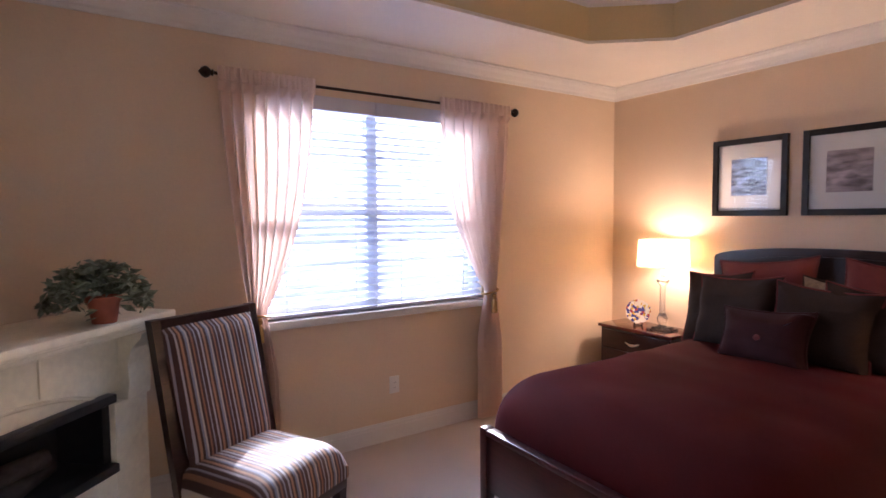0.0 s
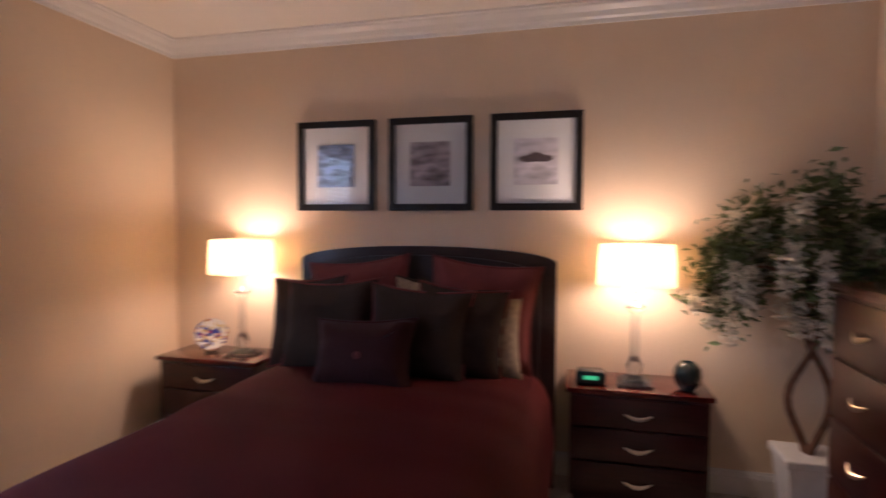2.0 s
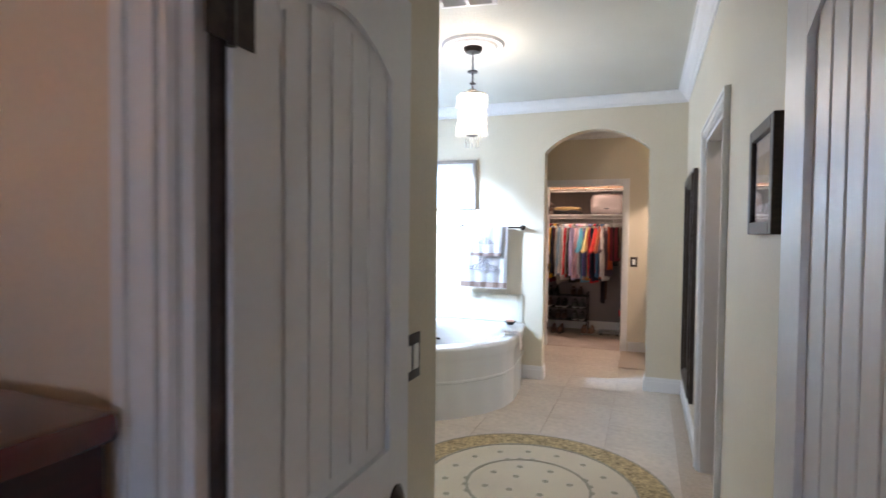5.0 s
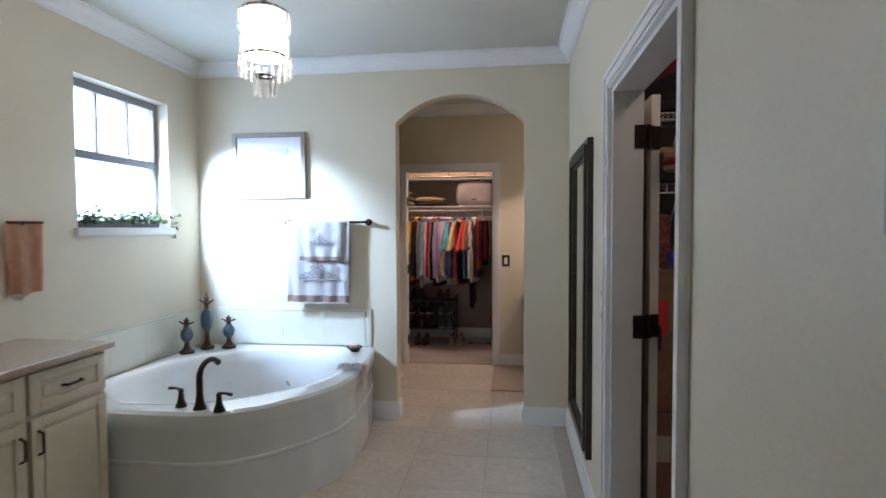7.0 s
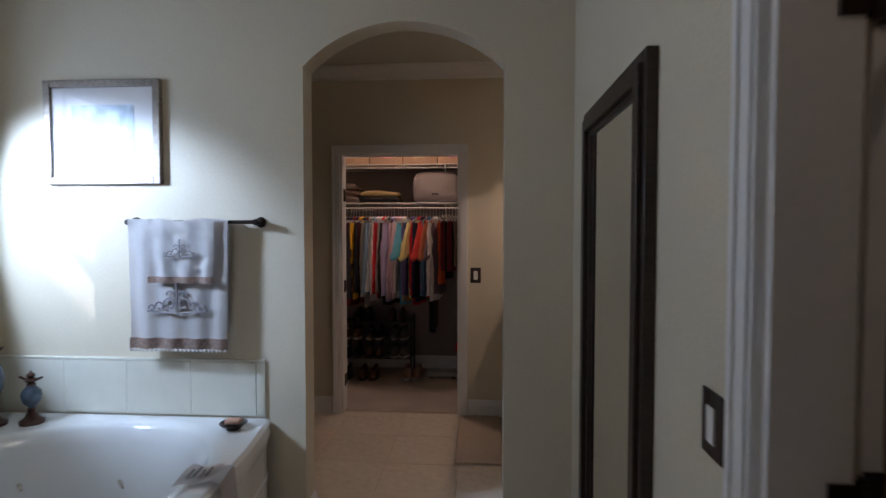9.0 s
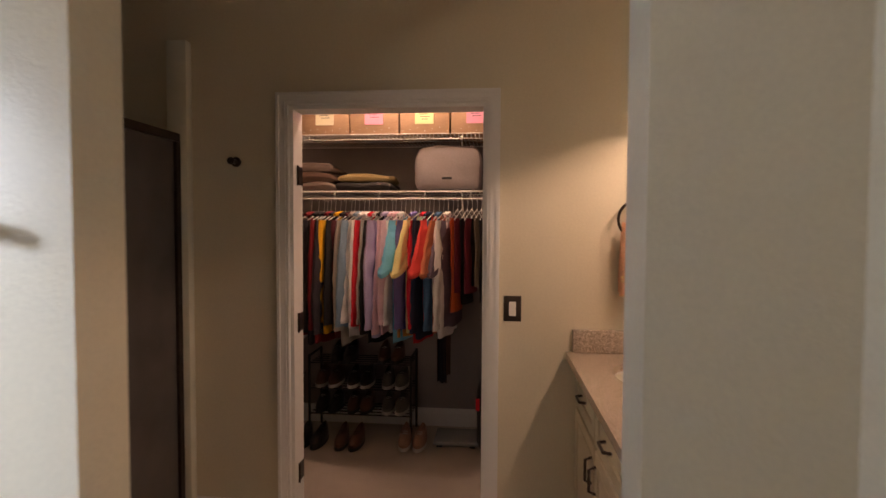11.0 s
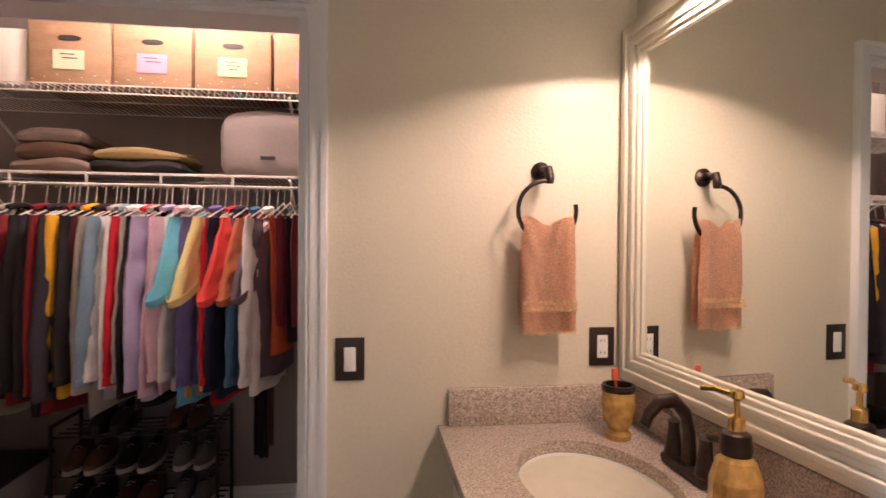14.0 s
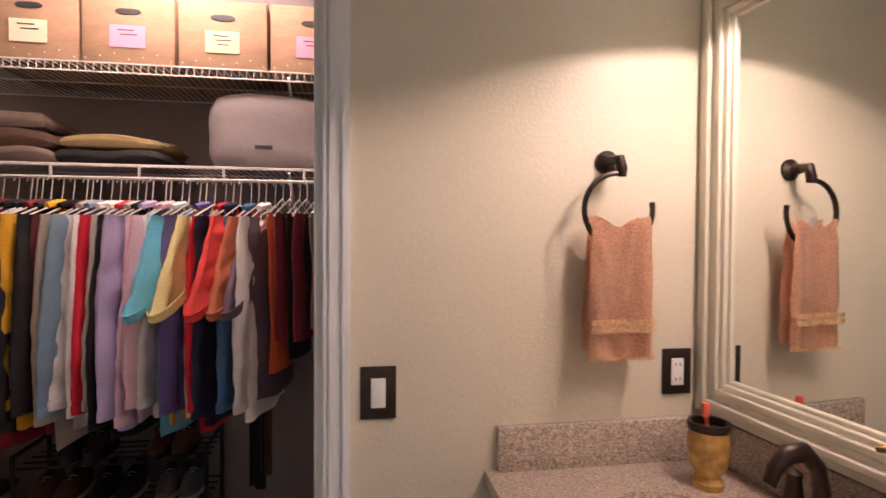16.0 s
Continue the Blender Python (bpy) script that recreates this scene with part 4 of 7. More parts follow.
# ---- bedroom: framed prints ----
def framed(name, place, turn, w, h, border, mount, frame_mat, print_mat, label, group="", art=None):
    f = thing(name, place, label, "picture", turn, group)
    bm = bmesh.new()
    for x0, x1, z0, z1 in ((-w / 2, -w / 2 + border, -h / 2, h / 2), (w / 2 - border, w / 2, -h / 2, h / 2), (-w / 2 + border, w / 2 - border, -h / 2, -h / 2 + border), (-w / 2 + border, w / 2 - border, h / 2 - border, h / 2)):
        box(bm, (x0, -0.03, z0), (x1, 0, z1), 0.003)
    part("frame", bm, frame_mat, f)
    iw, ih = w / 2 - border, h / 2 - border
    block("mat_board", MATBOARD, f, (-iw, -0.014, -ih), (iw, -0.004, ih))
    aw, ah = iw - mount[0], ih - mount[1]
    block("print", print_mat, f, (-aw, -0.0165, -ah), (aw, -0.0145, ah))
    g = block("glazing", GLASS, f, (-iw, -0.021, -ih), (iw, -0.0185, ih))
    g.visible_shadow = False
    return f


# First print is tinted blue: the glazing's reflection is put into its colour.
BLUEREFLECTION = material("shore_print_blue_reflection", (0.20, 0.26, 0.42), 0.5, grain=0.7, grain_size=11, stain=0.5, stain_size=6, stretch=(1, 1, 4))
PALESEA = material("pale_shore_print", (0.62, 0.58, 0.62), 0.5, grain=0.25, grain_size=9, stain=0.2, stain_size=5, stretch=(1, 1, 3))
for y, ink, what in ((2.652, BLUEREFLECTION, "black framed shore print tinted with a blue reflection, in a white mat"), (2.048, SEA, "black framed grey dunes print in a white mat"), (1.43, PALESEA, "black framed pale island print in a white mat")):
    fp = framed("framed_print", (BE, y, 1.78), -90, 0.515, 0.55, 0.04, (0.095, 0.105), BLACKFRAME, ink, what, "prints over the bed")
    if ink is PALESEA:
        bm = bmesh.new()
        prism(bm, [(0.095 * math.cos(a), 0.012 + (0.034 if math.sin(a) > 0 else 0.016) * math.sin(a) * (1 + 0.2 * math.sin(5 * a))) for a in [2 * math.pi * i / 28 for i in range(28)]], -0.0175, -0.0166, "y")
        part("island", bm, material("dark_island_ink", (0.10, 0.07, 0.08), 0.6, grain=0.5, grain_size=60), fp, "dark island in the print")


# ---- bedroom: wisteria tree, dresser, casket ----
tree = thing("wisteria_tree", (4.06, 0.13, 0.0), "artificial wisteria tree with cream blossoms in a white pot", "plant")
bm = bmesh.new()
bmesh.ops.create_cone(bm, cap_ends=True, segments=4, radius1=0.115, radius2=0.165, depth=0.32, matrix=pose(0, 0, 0.16, 0, 0, 45))
box(bm, (-0.13, -0.13, 0.315), (0.13, 0.13, 0.355), 0.008)
part("pot", bm, PLASTER, tree, "white square tapered pot")
for s in (0, 1):
    bm = bmesh.new()
    pts = []
    for i in range(15):
        k = i / 14
        a = math.pi * s + k * 4.6
        r = 0.085 * math.sin(math.pi * min(1, k * 1.1)) + 0.012
        pts.append((r * math.cos(a) * 0.6, r * math.sin(a), 0.33 + 0.80 * k))
    tube(bm, pts, [0.02 - 0.008 * i / 14 for i in range(15)], 8)
    part("stem", bm, BARK, tree, "twisted brown stem", True)
rng = random.Random(9)
limbs = []
bm = bmesh.new()
for k in range(18):
    a, e = rng.uniform(0, 6.3), rng.uniform(0.1, 1.3)
    tip = Vector((0.26 * math.cos(a) * math.cos(e), 0.38 * math.sin(a) * math.cos(e), 0.45 * math.sin(e)))
    base = Vector((0, 0, 1.08 + 0.05 * rng.random()))
    end = base + tip
    end.x = min(end.x, 0.2)
    end.y = max(end.y, -0.28)
    limbs.append(end)
    tube(bm, [base, (base + end) / 2 + Vector((0, 0, 0.05)), end], [0.008, 0.006, 0.003], 5)
part("branches", bm, BARK, tree)


def crown_shape(g):
    e = g.choice(limbs)
    d = Vector((g.gauss(0, 0.06), g.gauss(0, 0.07), g.gauss(0.02, 0.07)))
    q = e + d
    if g.random() < 0.3:
        q.z -= g.uniform(0.05, 0.22)
    q.x, q.y = min(q.x, 0.23), max(q.y, -0.32)
    return q


leaf_clump("crown", tree, LEAF, 6500, (0, 0, 0), 0.029, crown_shape, rng)
for k in range(54):
    e = limbs[k % 18]
    verts, top = [], e + Vector((rng.uniform(-0.14, -0.02), rng.uniform(-0.05, 0.15), rng.uniform(-0.05, 0.08)))
    top.x, top.y = min(top.x, 0.2), max(top.y, -0.3)
    ln = rng.uniform(0.14, 0.28)
    leaf_clump("blossom", tree, BLOSSOM, 120, (top.x, top.y, top.z), 0.021, lambda g: (g.gauss(0, 0.016), g.gauss(0, 0.016), -ln * g.random()), rng)

dresser = thing("dresser", (2.958, 0.066, 0.0), "tall dark cherry chest of drawers with nickel handles", "dresser", -2)
block("body", CHERRY, dresser, (-0.48, -0.26, 0.07), (0.48, 0.235, 1.185), 0.004)
block("plinth", CHERRY, dresser, (-0.46, -0.25, 0), (0.46, 0.21, 0.07))
block("top", CHERRYTOP, dresser, (-0.50, -0.265, 1.185), (0.50, 0.262, 1.222), 0.01)
for k in range(5):
    z0 = 0.085 + k * 0.219
    d = block("drawer", CHERRY, dresser, (-0.465, 0.236, z0), (0.465, 0.25, z0 + 0.209), 0.004)
    for x in (-0.24, 0.24):
        bow_handle(d, (x, 0.25, z0 + 0.11), 0.11, 180)

cas = thing("decorative_casket", (2.935, 0.02, 1.222), "bronze footed casket with teal panels and a finial", "box", 3)
cas.scale = (0.95, 0.97, 0.9)
for x in (-1, 1):
    for y in (-1, 1):
        bm = bmesh.new()
        tube(bm, [(x * 0.11, y * 0.075, 0.045), (x * 0.13, y * 0.09, 0.03), (x * 0.15, y * 0.105, 0.008), (x * 0.165, y * 0.115, 0.006)], [0.014, 0.013, 0.01, 0.006], 6)
        part("foot", bm, BRONZE, cas)
block("base", BRONZE, cas, (-0.135, -0.10, 0.035), (0.135, 0.10, 0.058), 0.005)
block("body", COPPER, cas, (-0.12, -0.085, 0.058), (0.12, 0.085, 0.155), 0.004)
for a, b in (((-0.095, -0.0885, 0.072), (0.095, -0.0855, 0.142)), ((-0.095, 0.0855, 0.072), (0.095, 0.0885, 0.142)), ((-0.1235, -0.062, 0.072), (-0.1205, 0.062, 0.142)), ((0.1205, -0.062, 0.072), (0.1235, 0.062, 0.142))):
    block("panel", TEAL, cas, a, b, 0.0, "verdigris painted panel")
bm = bmesh.new()
for w, d, z0, z1 in ((0.15, 0.115, 0.155, 0.167), (0.135, 0.10, 0.167, 0.176)):
    box(bm, (-w, -d, z0), (w, d, z1), 0.003)
bmesh.ops.create_cone(bm, cap_ends=True, segments=4, radius1=0.16, radius2=0.06, depth=0.03, matrix=pose(0, 0, 0.191, 0, 0, 0) @ Matrix.Diagonal((1.18, 0.86, 1, 1)) @ pose(0, 0, 0, 0, 0, 45))
lid = part("lid", bm, COPPER, cas, "stepped dark copper lid")
bm = bmesh.new()
lathe(bm, [(0.014, 0.204), (0.008, 0.215), (0.019, 0.232), (0.017, 0.248), (0.004, 0.258)], sides=12)
part("finial", bm, BRONZE, lid, smooth=True)


# ---- doors ----
def door_leaf(name, hinge, width, turn, label, side, lever=True, plain=False, top=2.025):
    """A two-panel door with an arched, beaded upper panel; local x runs from the hinge."""
    d = thing(name, (*hinge, 0.0), label, "door", turn)
    tagged(d, kind="structure")
    bm = bmesh.new()
    st = 0.085
    box(bm, (0, -0.0175, 0.012), (st, 0.0175, top), 0.002)
    box(bm, (width - st, -0.0175, 0.012), (width, 0.0175, top), 0.002)
    box(bm, (st, -0.0175, 0.012), (width - st, 0.0175, 0.21))
    box(bm, (st, -0.0175, 0.84), (width - st, 0.0175, 1.0))
    n = 10
    w2 = width / 2 - st
    prism(bm, [(width / 2 + w2 * (2 * i / n - 1), top - 0.18 + 0.07 * math.cos(math.pi / 2 * (2 * i / n - 1))) for i in range(n + 1)] + [(width - st, top), (st, top)], -0.0175, 0.0175, "y")
    part("frame", bm, TRIM, d)
    for z0, z1 in ((0.21, 0.84), (1.0, top - 0.105)):
        bm = bmesh.new()
        count = 5
        step = (width - 2 * st - 0.04) / count
        box(bm, (st, -0.006, z0), (width - st, 0.006, z1))
        for k in range(count):
            x0 = st + 0.02 + k * step
            box(bm, (x0 + 0.003, -0.0115, z0 + 0.025), (x0 + step - 0.003, 0.0115, z1 - 0.03), 0.002)
        part("panel", bm, TRIM, d, "beaded recessed panel")
    if lever:
        for s in (-1, 1):
            bm = bmesh.new()
            lathe(bm, [(0.03, 0), (0.031, 0.004), (0.022, 0.012), (0.011, 0.016), (0.011, 0.045)], sides=16, m=pose(width - 0.06, s * 0.0175, 0.875, -90 * s, 0, 0) @ Matrix.Diagonal((1, 1.5, 1, 1)))
            tube(bm, [(width - 0.06, s * 0.06, 0.875), (width - 0.085, s * 0.066, 0.877), (width - 0.125, s * 0.062, 0.878), (width - 0.16, s * 0.06, 0.87)], [0.011, 0.009, 0.008, 0.006], 8)
            part("door_handle", bm, BRONZE, d, "dark bronze lever handle", True)
    for z in (0.25, 0.985, 1.69):
        bm = bmesh.new()
        for s in (0, 1):
            box(bm, (-0.004, side * 0.0178, z - 0.045), (0.036, side * 0.0208, z + 0.045), 0.0) if s == 0 else box(bm, (-0.042, side * 0.0178, z - 0.045), (-0.006, side * 0.0208, z + 0.045))
        rod(bm, (-0.005, side * 0.021, z - 0.05), (-0.005, side * 0.021, z + 0.05), 0.006, sides=8)
        part("hinge", bm, BRONZE, d, "dark bronze butt hinge")
    return d


d1 = door_leaf("door_1", (2.377, -0.256), 0.51, -90, "open white beaded double-door leaf with black hinges", -1, top=1.895)
door_leaf("door_2", (1.632, -0.30), 0.457, -84, "open white beaded double-door leaf with a black lever", 1, top=1.895)

# Added dark strip; it stands for the shade in the hinge gap.
block("weatherstrip", LOG, d1, (-0.0135, -0.010, 0.01), (0.0, 0.014, 1.905), 0.002, "dark strip filling the shaded gap along the hinge edge")

# ---- bathroom ----
GRANITE = material("speckled_tan_granite", (0.46, 0.37, 0.30), 0.18, grain=0.55, grain_size=210, stain=0.10, stain_size=60, coat=0.3)
VANITY = material("cream_cabinet_paint", (0.66, 0.60, 0.46), 0.4, grain=0.03, grain_size=30, stain=0.04)
MIRRORFRAME = material("cream_frame_paint", (0.68, 0.63, 0.50), 0.35, stain=0.02, stain_size=12)
DARKWOOD = material("dark_walnut_frame", (0.035, 0.022, 0.016), 0.35, grain=0.3, grain_size=25, stretch=(1, 1, 6))
TERRY = material("peach_terry", (0.80, 0.46, 0.28), 0.95, grain=0.25, grain_size=260, bump=1.0, bump_size=320, sheen=0.3)
TERRYBAND = material("peach_woven_band", (0.80, 0.56, 0.30), 0.8, grain=0.25, grain_size=120)
LINEN = material("white_linen", (0.74, 0.71, 0.70), 0.85, grain=0.04, grain_size=200, bump=0.2, bump_size=300)
STITCH = material("grey_embroidery", (0.30, 0.27, 0.28), 0.8, grain=0.2, grain_size=120)
FRINGE = material("taupe_trim", (0.40, 0.29, 0.24), 0.8, grain=0.3, grain_size=90)
SILVER = material("aged_silver_frame", (0.30, 0.26, 0.22), 0.4, metal=0.5, grain=0.25, grain_size=60)
PORCELAIN = material("white_porcelain", (0.84, 0.83, 0.80), 0.08, coat=0.5, stain=0.01)
RUGFIELD = material("ivory_rug", (0.62, 0.54, 0.40), 0.95, grain=0.15, grain_size=200, stain=0.06, bump=0.6, bump_size=300)
RUGBAND = material("gold_rug_border", (0.42, 0.32, 0.16), 0.95, grain=0.5, grain_size=45, bump=0.6, bump_size=300)
RUGLINE = material("sage_rug_line", (0.33, 0.30, 0.22), 0.95, grain=0.3, grain_size=80)
BATHMAT = material("beige_bath_mat", (0.58, 0.48, 0.38), 0.95, grain=0.2, grain_size=150, bump=1.0, bump_size=260)
AMBER = material("amber_glass", (0.75, 0.45, 0.12), 0.12, transmission=0.35, grain=0.35, grain_size=45)
BLUEGLASS = material("slate_blue_glass", (0.07, 0.10, 0.14), 0.15, grain=0.3, grain_size=25, coat=0.4)
SHOWERGLASS = material("dark_shower_glass", (0.10, 0.09, 0.09), 0.12, grain=0.15, grain_size=4)
FROST = material("lit_frosted_glass", (0.9, 0.82, 0.68), 0.4, glow=(1.0, 0.86, 0.62), glow_strength=5.0)
SHADEGLASS = material("white_bell_glass", (0.9, 0.85, 0.75), 0.4, glow=(1.0, 0.82, 0.55), glow_strength=3.0)

# tub
tub = thing("corner_bathtub", (3.70, -4.20, 0.0), "white corner bathtub with an oval basin and curved apron", "bathtub")
TUBLINE = [(3.0, -4.962), (2.95, -4.6), (2.925, -4.2), (2.955, -3.98), (3.06, -3.78), (3.22, -3.58), (3.38, -3.46), (3.55, -3.425), (3.9, -3.42), (4.405, -3.42), (4.405, -4.962)]
N = 120


def ray_out(a):
    """Where a ray from the tub's middle at angle a leaves the outline."""
    d = Vector((math.cos(a), math.sin(a)))
    best = 9
    for (x0, y0), (x1, y1) in zip(TUBLINE, TUBLINE[1:] + TUBLINE[:1]):
        p, e = Vector((x0 - 3.70, y0 + 4.20)), Vector((x1 - x0, y1 - y0))
        den = d.x * e.y - d.y * e.x
        if abs(den) > 1e-9:
            t, k = (p.x * e.y - p.y * e.x) / den, (p.x * d.y - p.y * d.x) / den
            if t > 0 and -1e-6 <= k <= 1 + 1e-6:
                best = min(best, t)
    return d * best


edge = [ray_out(2 * math.pi * i / N) for i in range(N)]


def oval(i, k):
    a = 2 * math.pi * i / N
    c, s = math.cos(a - math.pi / 4), math.sin(a - math.pi / 4)
    r = 1 / math.sqrt((c / 0.70) ** 2 + (s / 0.56) ** 2)
    return Vector((math.cos(a), math.sin(a))) * r * k


bm = bmesh.new()
rings = []
for kind, k, z in (("e", 0.98, 0.0), ("e", 0.98, 0.27), ("e", 0.987, 0.275), ("e", 0.987, 0.29), ("e", 0.98, 0.295), ("e", 0.98, 0.42), ("e", 0.99, 0.45), ("e", 1.0, 0.49), ("e", 0.995, 0.53), ("e", 0.975, 0.545), ("o", 1.10, 0.548), ("o", 1.04, 0.545), ("o", 1.0, 0.525), ("o", 0.96, 0.46), ("o", 0.86, 0.25), ("o", 0.74, 0.15), ("o", 0.5, 0.12), ("o", 0.02, 0.115)):
    ring = []
    for i in range(N):
        if kind == "e":
            q = edge[i] * k
        else:
            q = oval(i, k)
            lim = edge[i].length * 0.955
            if q.length > lim:
                q = q.normalized() * lim
        ring.append(bm.verts.new((q.x, q.y, z)))
    rings.append(ring)
for a, b in zip(rings, rings[1:]):
    for i in range(N):
        bm.faces.new((a[i], a[(i + 1) % N], b[(i + 1) % N], b[i]))
bm.faces.new(rings[-1])
part("shell", bm, ENAMEL, tub, smooth=True)
for x, y in ((0.30, -0.42), (-0.12, -0.48), (-0.42, -0.20)):
    bm = bmesh.new()
    lathe(bm, [(0.001, 0), (0.022, 0.0), (0.024, 0.006), (0.012, 0.012), (0.001, 0.01)], (0, 0, 0), 12, pose(x, y, 0.33, 70, 0, -35))
    part("jet", bm, NICKEL, tub, "chrome whirlpool jet", True)


def goose(place, turn, h, reach, label):
    f = thing("faucet", place, label, "faucet", turn)
    bm = bmesh.new()
    lathe(bm, [(0.034, 0), (0.03, 0.01), (0.022, 0.03), (0.018, 0.06), (0.016, 0.08)], sides=16)
    pts = [(0, 0, 0.07)] + [(reach / 2 * (1 - math.cos(a)), 0, h - reach / 2 + reach / 2 * math.sin(a)) for a in [math.pi * i / 10 for i in range(9)]]
    tube(bm, pts, [0.016] * 3 + [0.014] * 5 + [0.015, 0.017], 10)
    part("spout", bm, BRONZE, f, smooth=True)
    for s in (-1, 1):
        bm = bmesh.new()
        lathe(bm, [(0.03, 0), (0.026, 0.012), (0.016, 0.04), (0.012, 0.075), (0.015, 0.085), (0.004, 0.095)], (0, s * 0.115, 0), 14)
        tube(bm, [(0, s * 0.115, 0.085), (0.0, s * 0.145, 0.092), (0, s * 0.19, 0.088)], [0.008, 0.007, 0.009], 6)
        part("lever", bm, BRONZE, f, "dark bronze lever", True)
    return f


goose((3.52, -3.50, 0.545), -100, 0.23, 0.15, "oil-rubbed bronze tub faucet with two levers")


def finial_bottle(place, h, label):
    b = thing("perfume_bottle", place, label, "bottle", group="bottles on the tub deck")
    bm = bmesh.new()
    lathe(bm, [(0.05, 0), (0.052, 0.015), (0.03, 0.03), (0.018, 0.055), (0.016, h * 0.3)], sides=16)
    part("foot", bm, COPPER, b, smooth=True)
    bm = bmesh.new()
    lathe(bm, [(0.016, h * 0.3), (0.036, h * 0.40), (0.044, h * 0.52), (0.038, h * 0.62), (0.02, h * 0.70), (0.016, h * 0.73)], sides=16)
    part("body", bm, BLUEGLASS, b, "slate blue glass body", True)
    bm = bmesh.new()
    lathe(bm, [(0.022, h * 0.73), (0.014, h * 0.77), (0.03, h * 0.82), (0.012, h * 0.86), (0.02, h * 0.91), (0.008, h * 0.95), (0.002, h)], sides=12)
    tube(bm, [(-0.055, 0, h * 0.87), (-0.03, 0, h * 0.83), (0.03, 0, h * 0.83), (0.055, 0, h * 0.87)], 0.006, 6)
    part("stopper", bm, COPPER, b, "carved bronze stopper", True)


finial_bottle((4.24, -4.76, 0.547), 0.42, "tall slate blue glass bottle with a carved stopper")
finial_bottle((4.30, -4.60, 0.547), 0.26, "small slate blue glass bottle with a carved stopper")
finial_bottle((4.09, -4.80, 0.547), 0.25, "small slate blue glass bottle with a carved stopper")
sd = thing("soap_dish", (3.12, -4.80, 0.547), "bronze wire soap dish with a peach soap bar", "soap dish")
bm = bmesh.new()
lathe(bm, [(0.03, 0), (0.035, 0.01), (0.05, 0.02), (0.062, 0.03), (0.058, 0.032), (0.04, 0.022), (0.001, 0.018)], sides=20)
part("dish", bm, BRONZE, sd, smooth=True)
block("soap", material("peach_soap", (0.62, 0.36, 0.25), 0.5, grain=0.05), sd, (-0.035, -0.022, 0.024), (0.035, 0.022, 0.048), 0.009)

# tile surround
sur = tagged(new("tile_surround"), "cream ceramic tile band above the tub", "tile", "", "structure")
bm = bmesh.new()
box(bm, (0.0006, 0, 0.0006), (0.3244, 0.011, 0.2594), 0.0012)
t0 = part("tile", bm, WALLTILE, sur)
for k in range(4):
    o = t0 if k == 0 else t0.copy()
    if k:
        scene.collection.objects.link(o)
    o.matrix_local = pose(3.05 + k * 0.325 + 0.03, AY1, 0.55)
for k in range(5):
    o = t0.copy()
    scene.collection.objects.link(o)
    o.matrix_local = pose(AX1, -4.95 + k * 0.325, 0.55, 0, 0, 90)
bm = bmesh.new()
box(bm, (3.035, AY1, 0.55), (3.078, AY1 + 0.011, 0.81), 0.002)
box(bm, (3.035, AY1, 0.81), (AX1 - 0.012, AY1 + 0.013, 0.826), 0.004)
box(bm, (AX1 - 0.013, AY1 + 0.013, 0.81), (AX1, -3.33, 0.826), 0.004)
part("bullnose", bm, WALLTILE, sur, smooth=True)

# bath window with garland
bm = bmesh.new()
for y0, y1, z0, z1 in ((BWL, BWL + 0.04, BWB, BWT), (BWR - 0.04, BWR, BWB, BWT), (BWL + 0.04, BWR - 0.04, BWB, BWB + 0.045), (BWL + 0.04, BWR - 0.04, BWT - 0.05, BWT), (BWL + 0.04, BWR - 0.04, 1.86, 1.91)):
    box(bm, (AX1 + 0.08, y0, z0), (AX1 + 0.13, y1, z1), 0.004)
for k in (1, 2):
    y = BWL + (BWR - BWL) * k / 3
    box(bm, (AX1 + 0.095, y - 0.008, 1.91), (AX1 + 0.115, y + 0.008, BWT - 0.05))
win2 = setting("window_2", bm, material("bronze_window_frame", (0.22, 0.21, 0.22), 0.4, grain=0.05), "grey metal bathroom window with an upper grid", "window")
for z0, z1 in ((BWB + 0.045, 1.86), (1.91, BWT - 0.05)):
    p = block("pane", material("frosted_pane", (0.9, 0.95, 1.0), 0.45, transmission=1.0), win2, (AX1 + 0.108, BWL + 0.04, z0), (AX1 + 0.112, BWR - 0.04, z1))
    p.visible_shadow = False
block("window_sill", TRIM, win2, (AX1 - 0.03, BWL - 0.03, BWB - 0.05), (AX1 + 0.08, BWR + 0.03, BWB), 0.008)
gar = thing("ivy_garland", (AX1 + 0.03, -4.2, BWB), "green ivy garland lying on the window sill", "plant")
rng = random.Random(12)
leaf_clump("foliage", gar, LEAF, 330, (0, 0, 0.03), 0.024, lambda g: (g.gauss(0, 0.022), g.uniform(-0.42, 0.40), abs(g.gauss(0, 0.035))), rng)
leaf_clump("spray", gar, LEAF, 26, (-0.03, -0.44, 0.0), 0.02, lambda g: (g.gauss(0, 0.01), g.gauss(0, 0.03), g.uniform(-0.09, 0.1)), rng)

framed("framed_print", (3.82, AY1, 1.918), 180, 0.585, 0.50, 0.035, (0.10, 0.085), SILVER, material("pale_blue_print", (0.50, 0.58, 0.66), 0.5, grain=0.3, grain_size=14, stain=0.3, stain_size=7), "silver framed pale blue print in a wide white mat")
framed("framed_print", (AX0, -1.47, 1.585), 90, 0.335, 0.31, 0.035, (0.04, 0.05), DARKWOOD, material("sepia_print", (0.28, 0.22, 0.15), 0.5, grain=0.4, grain_size=25, stain=0.3, stain_size=12), "small dark wood framed sepia print")


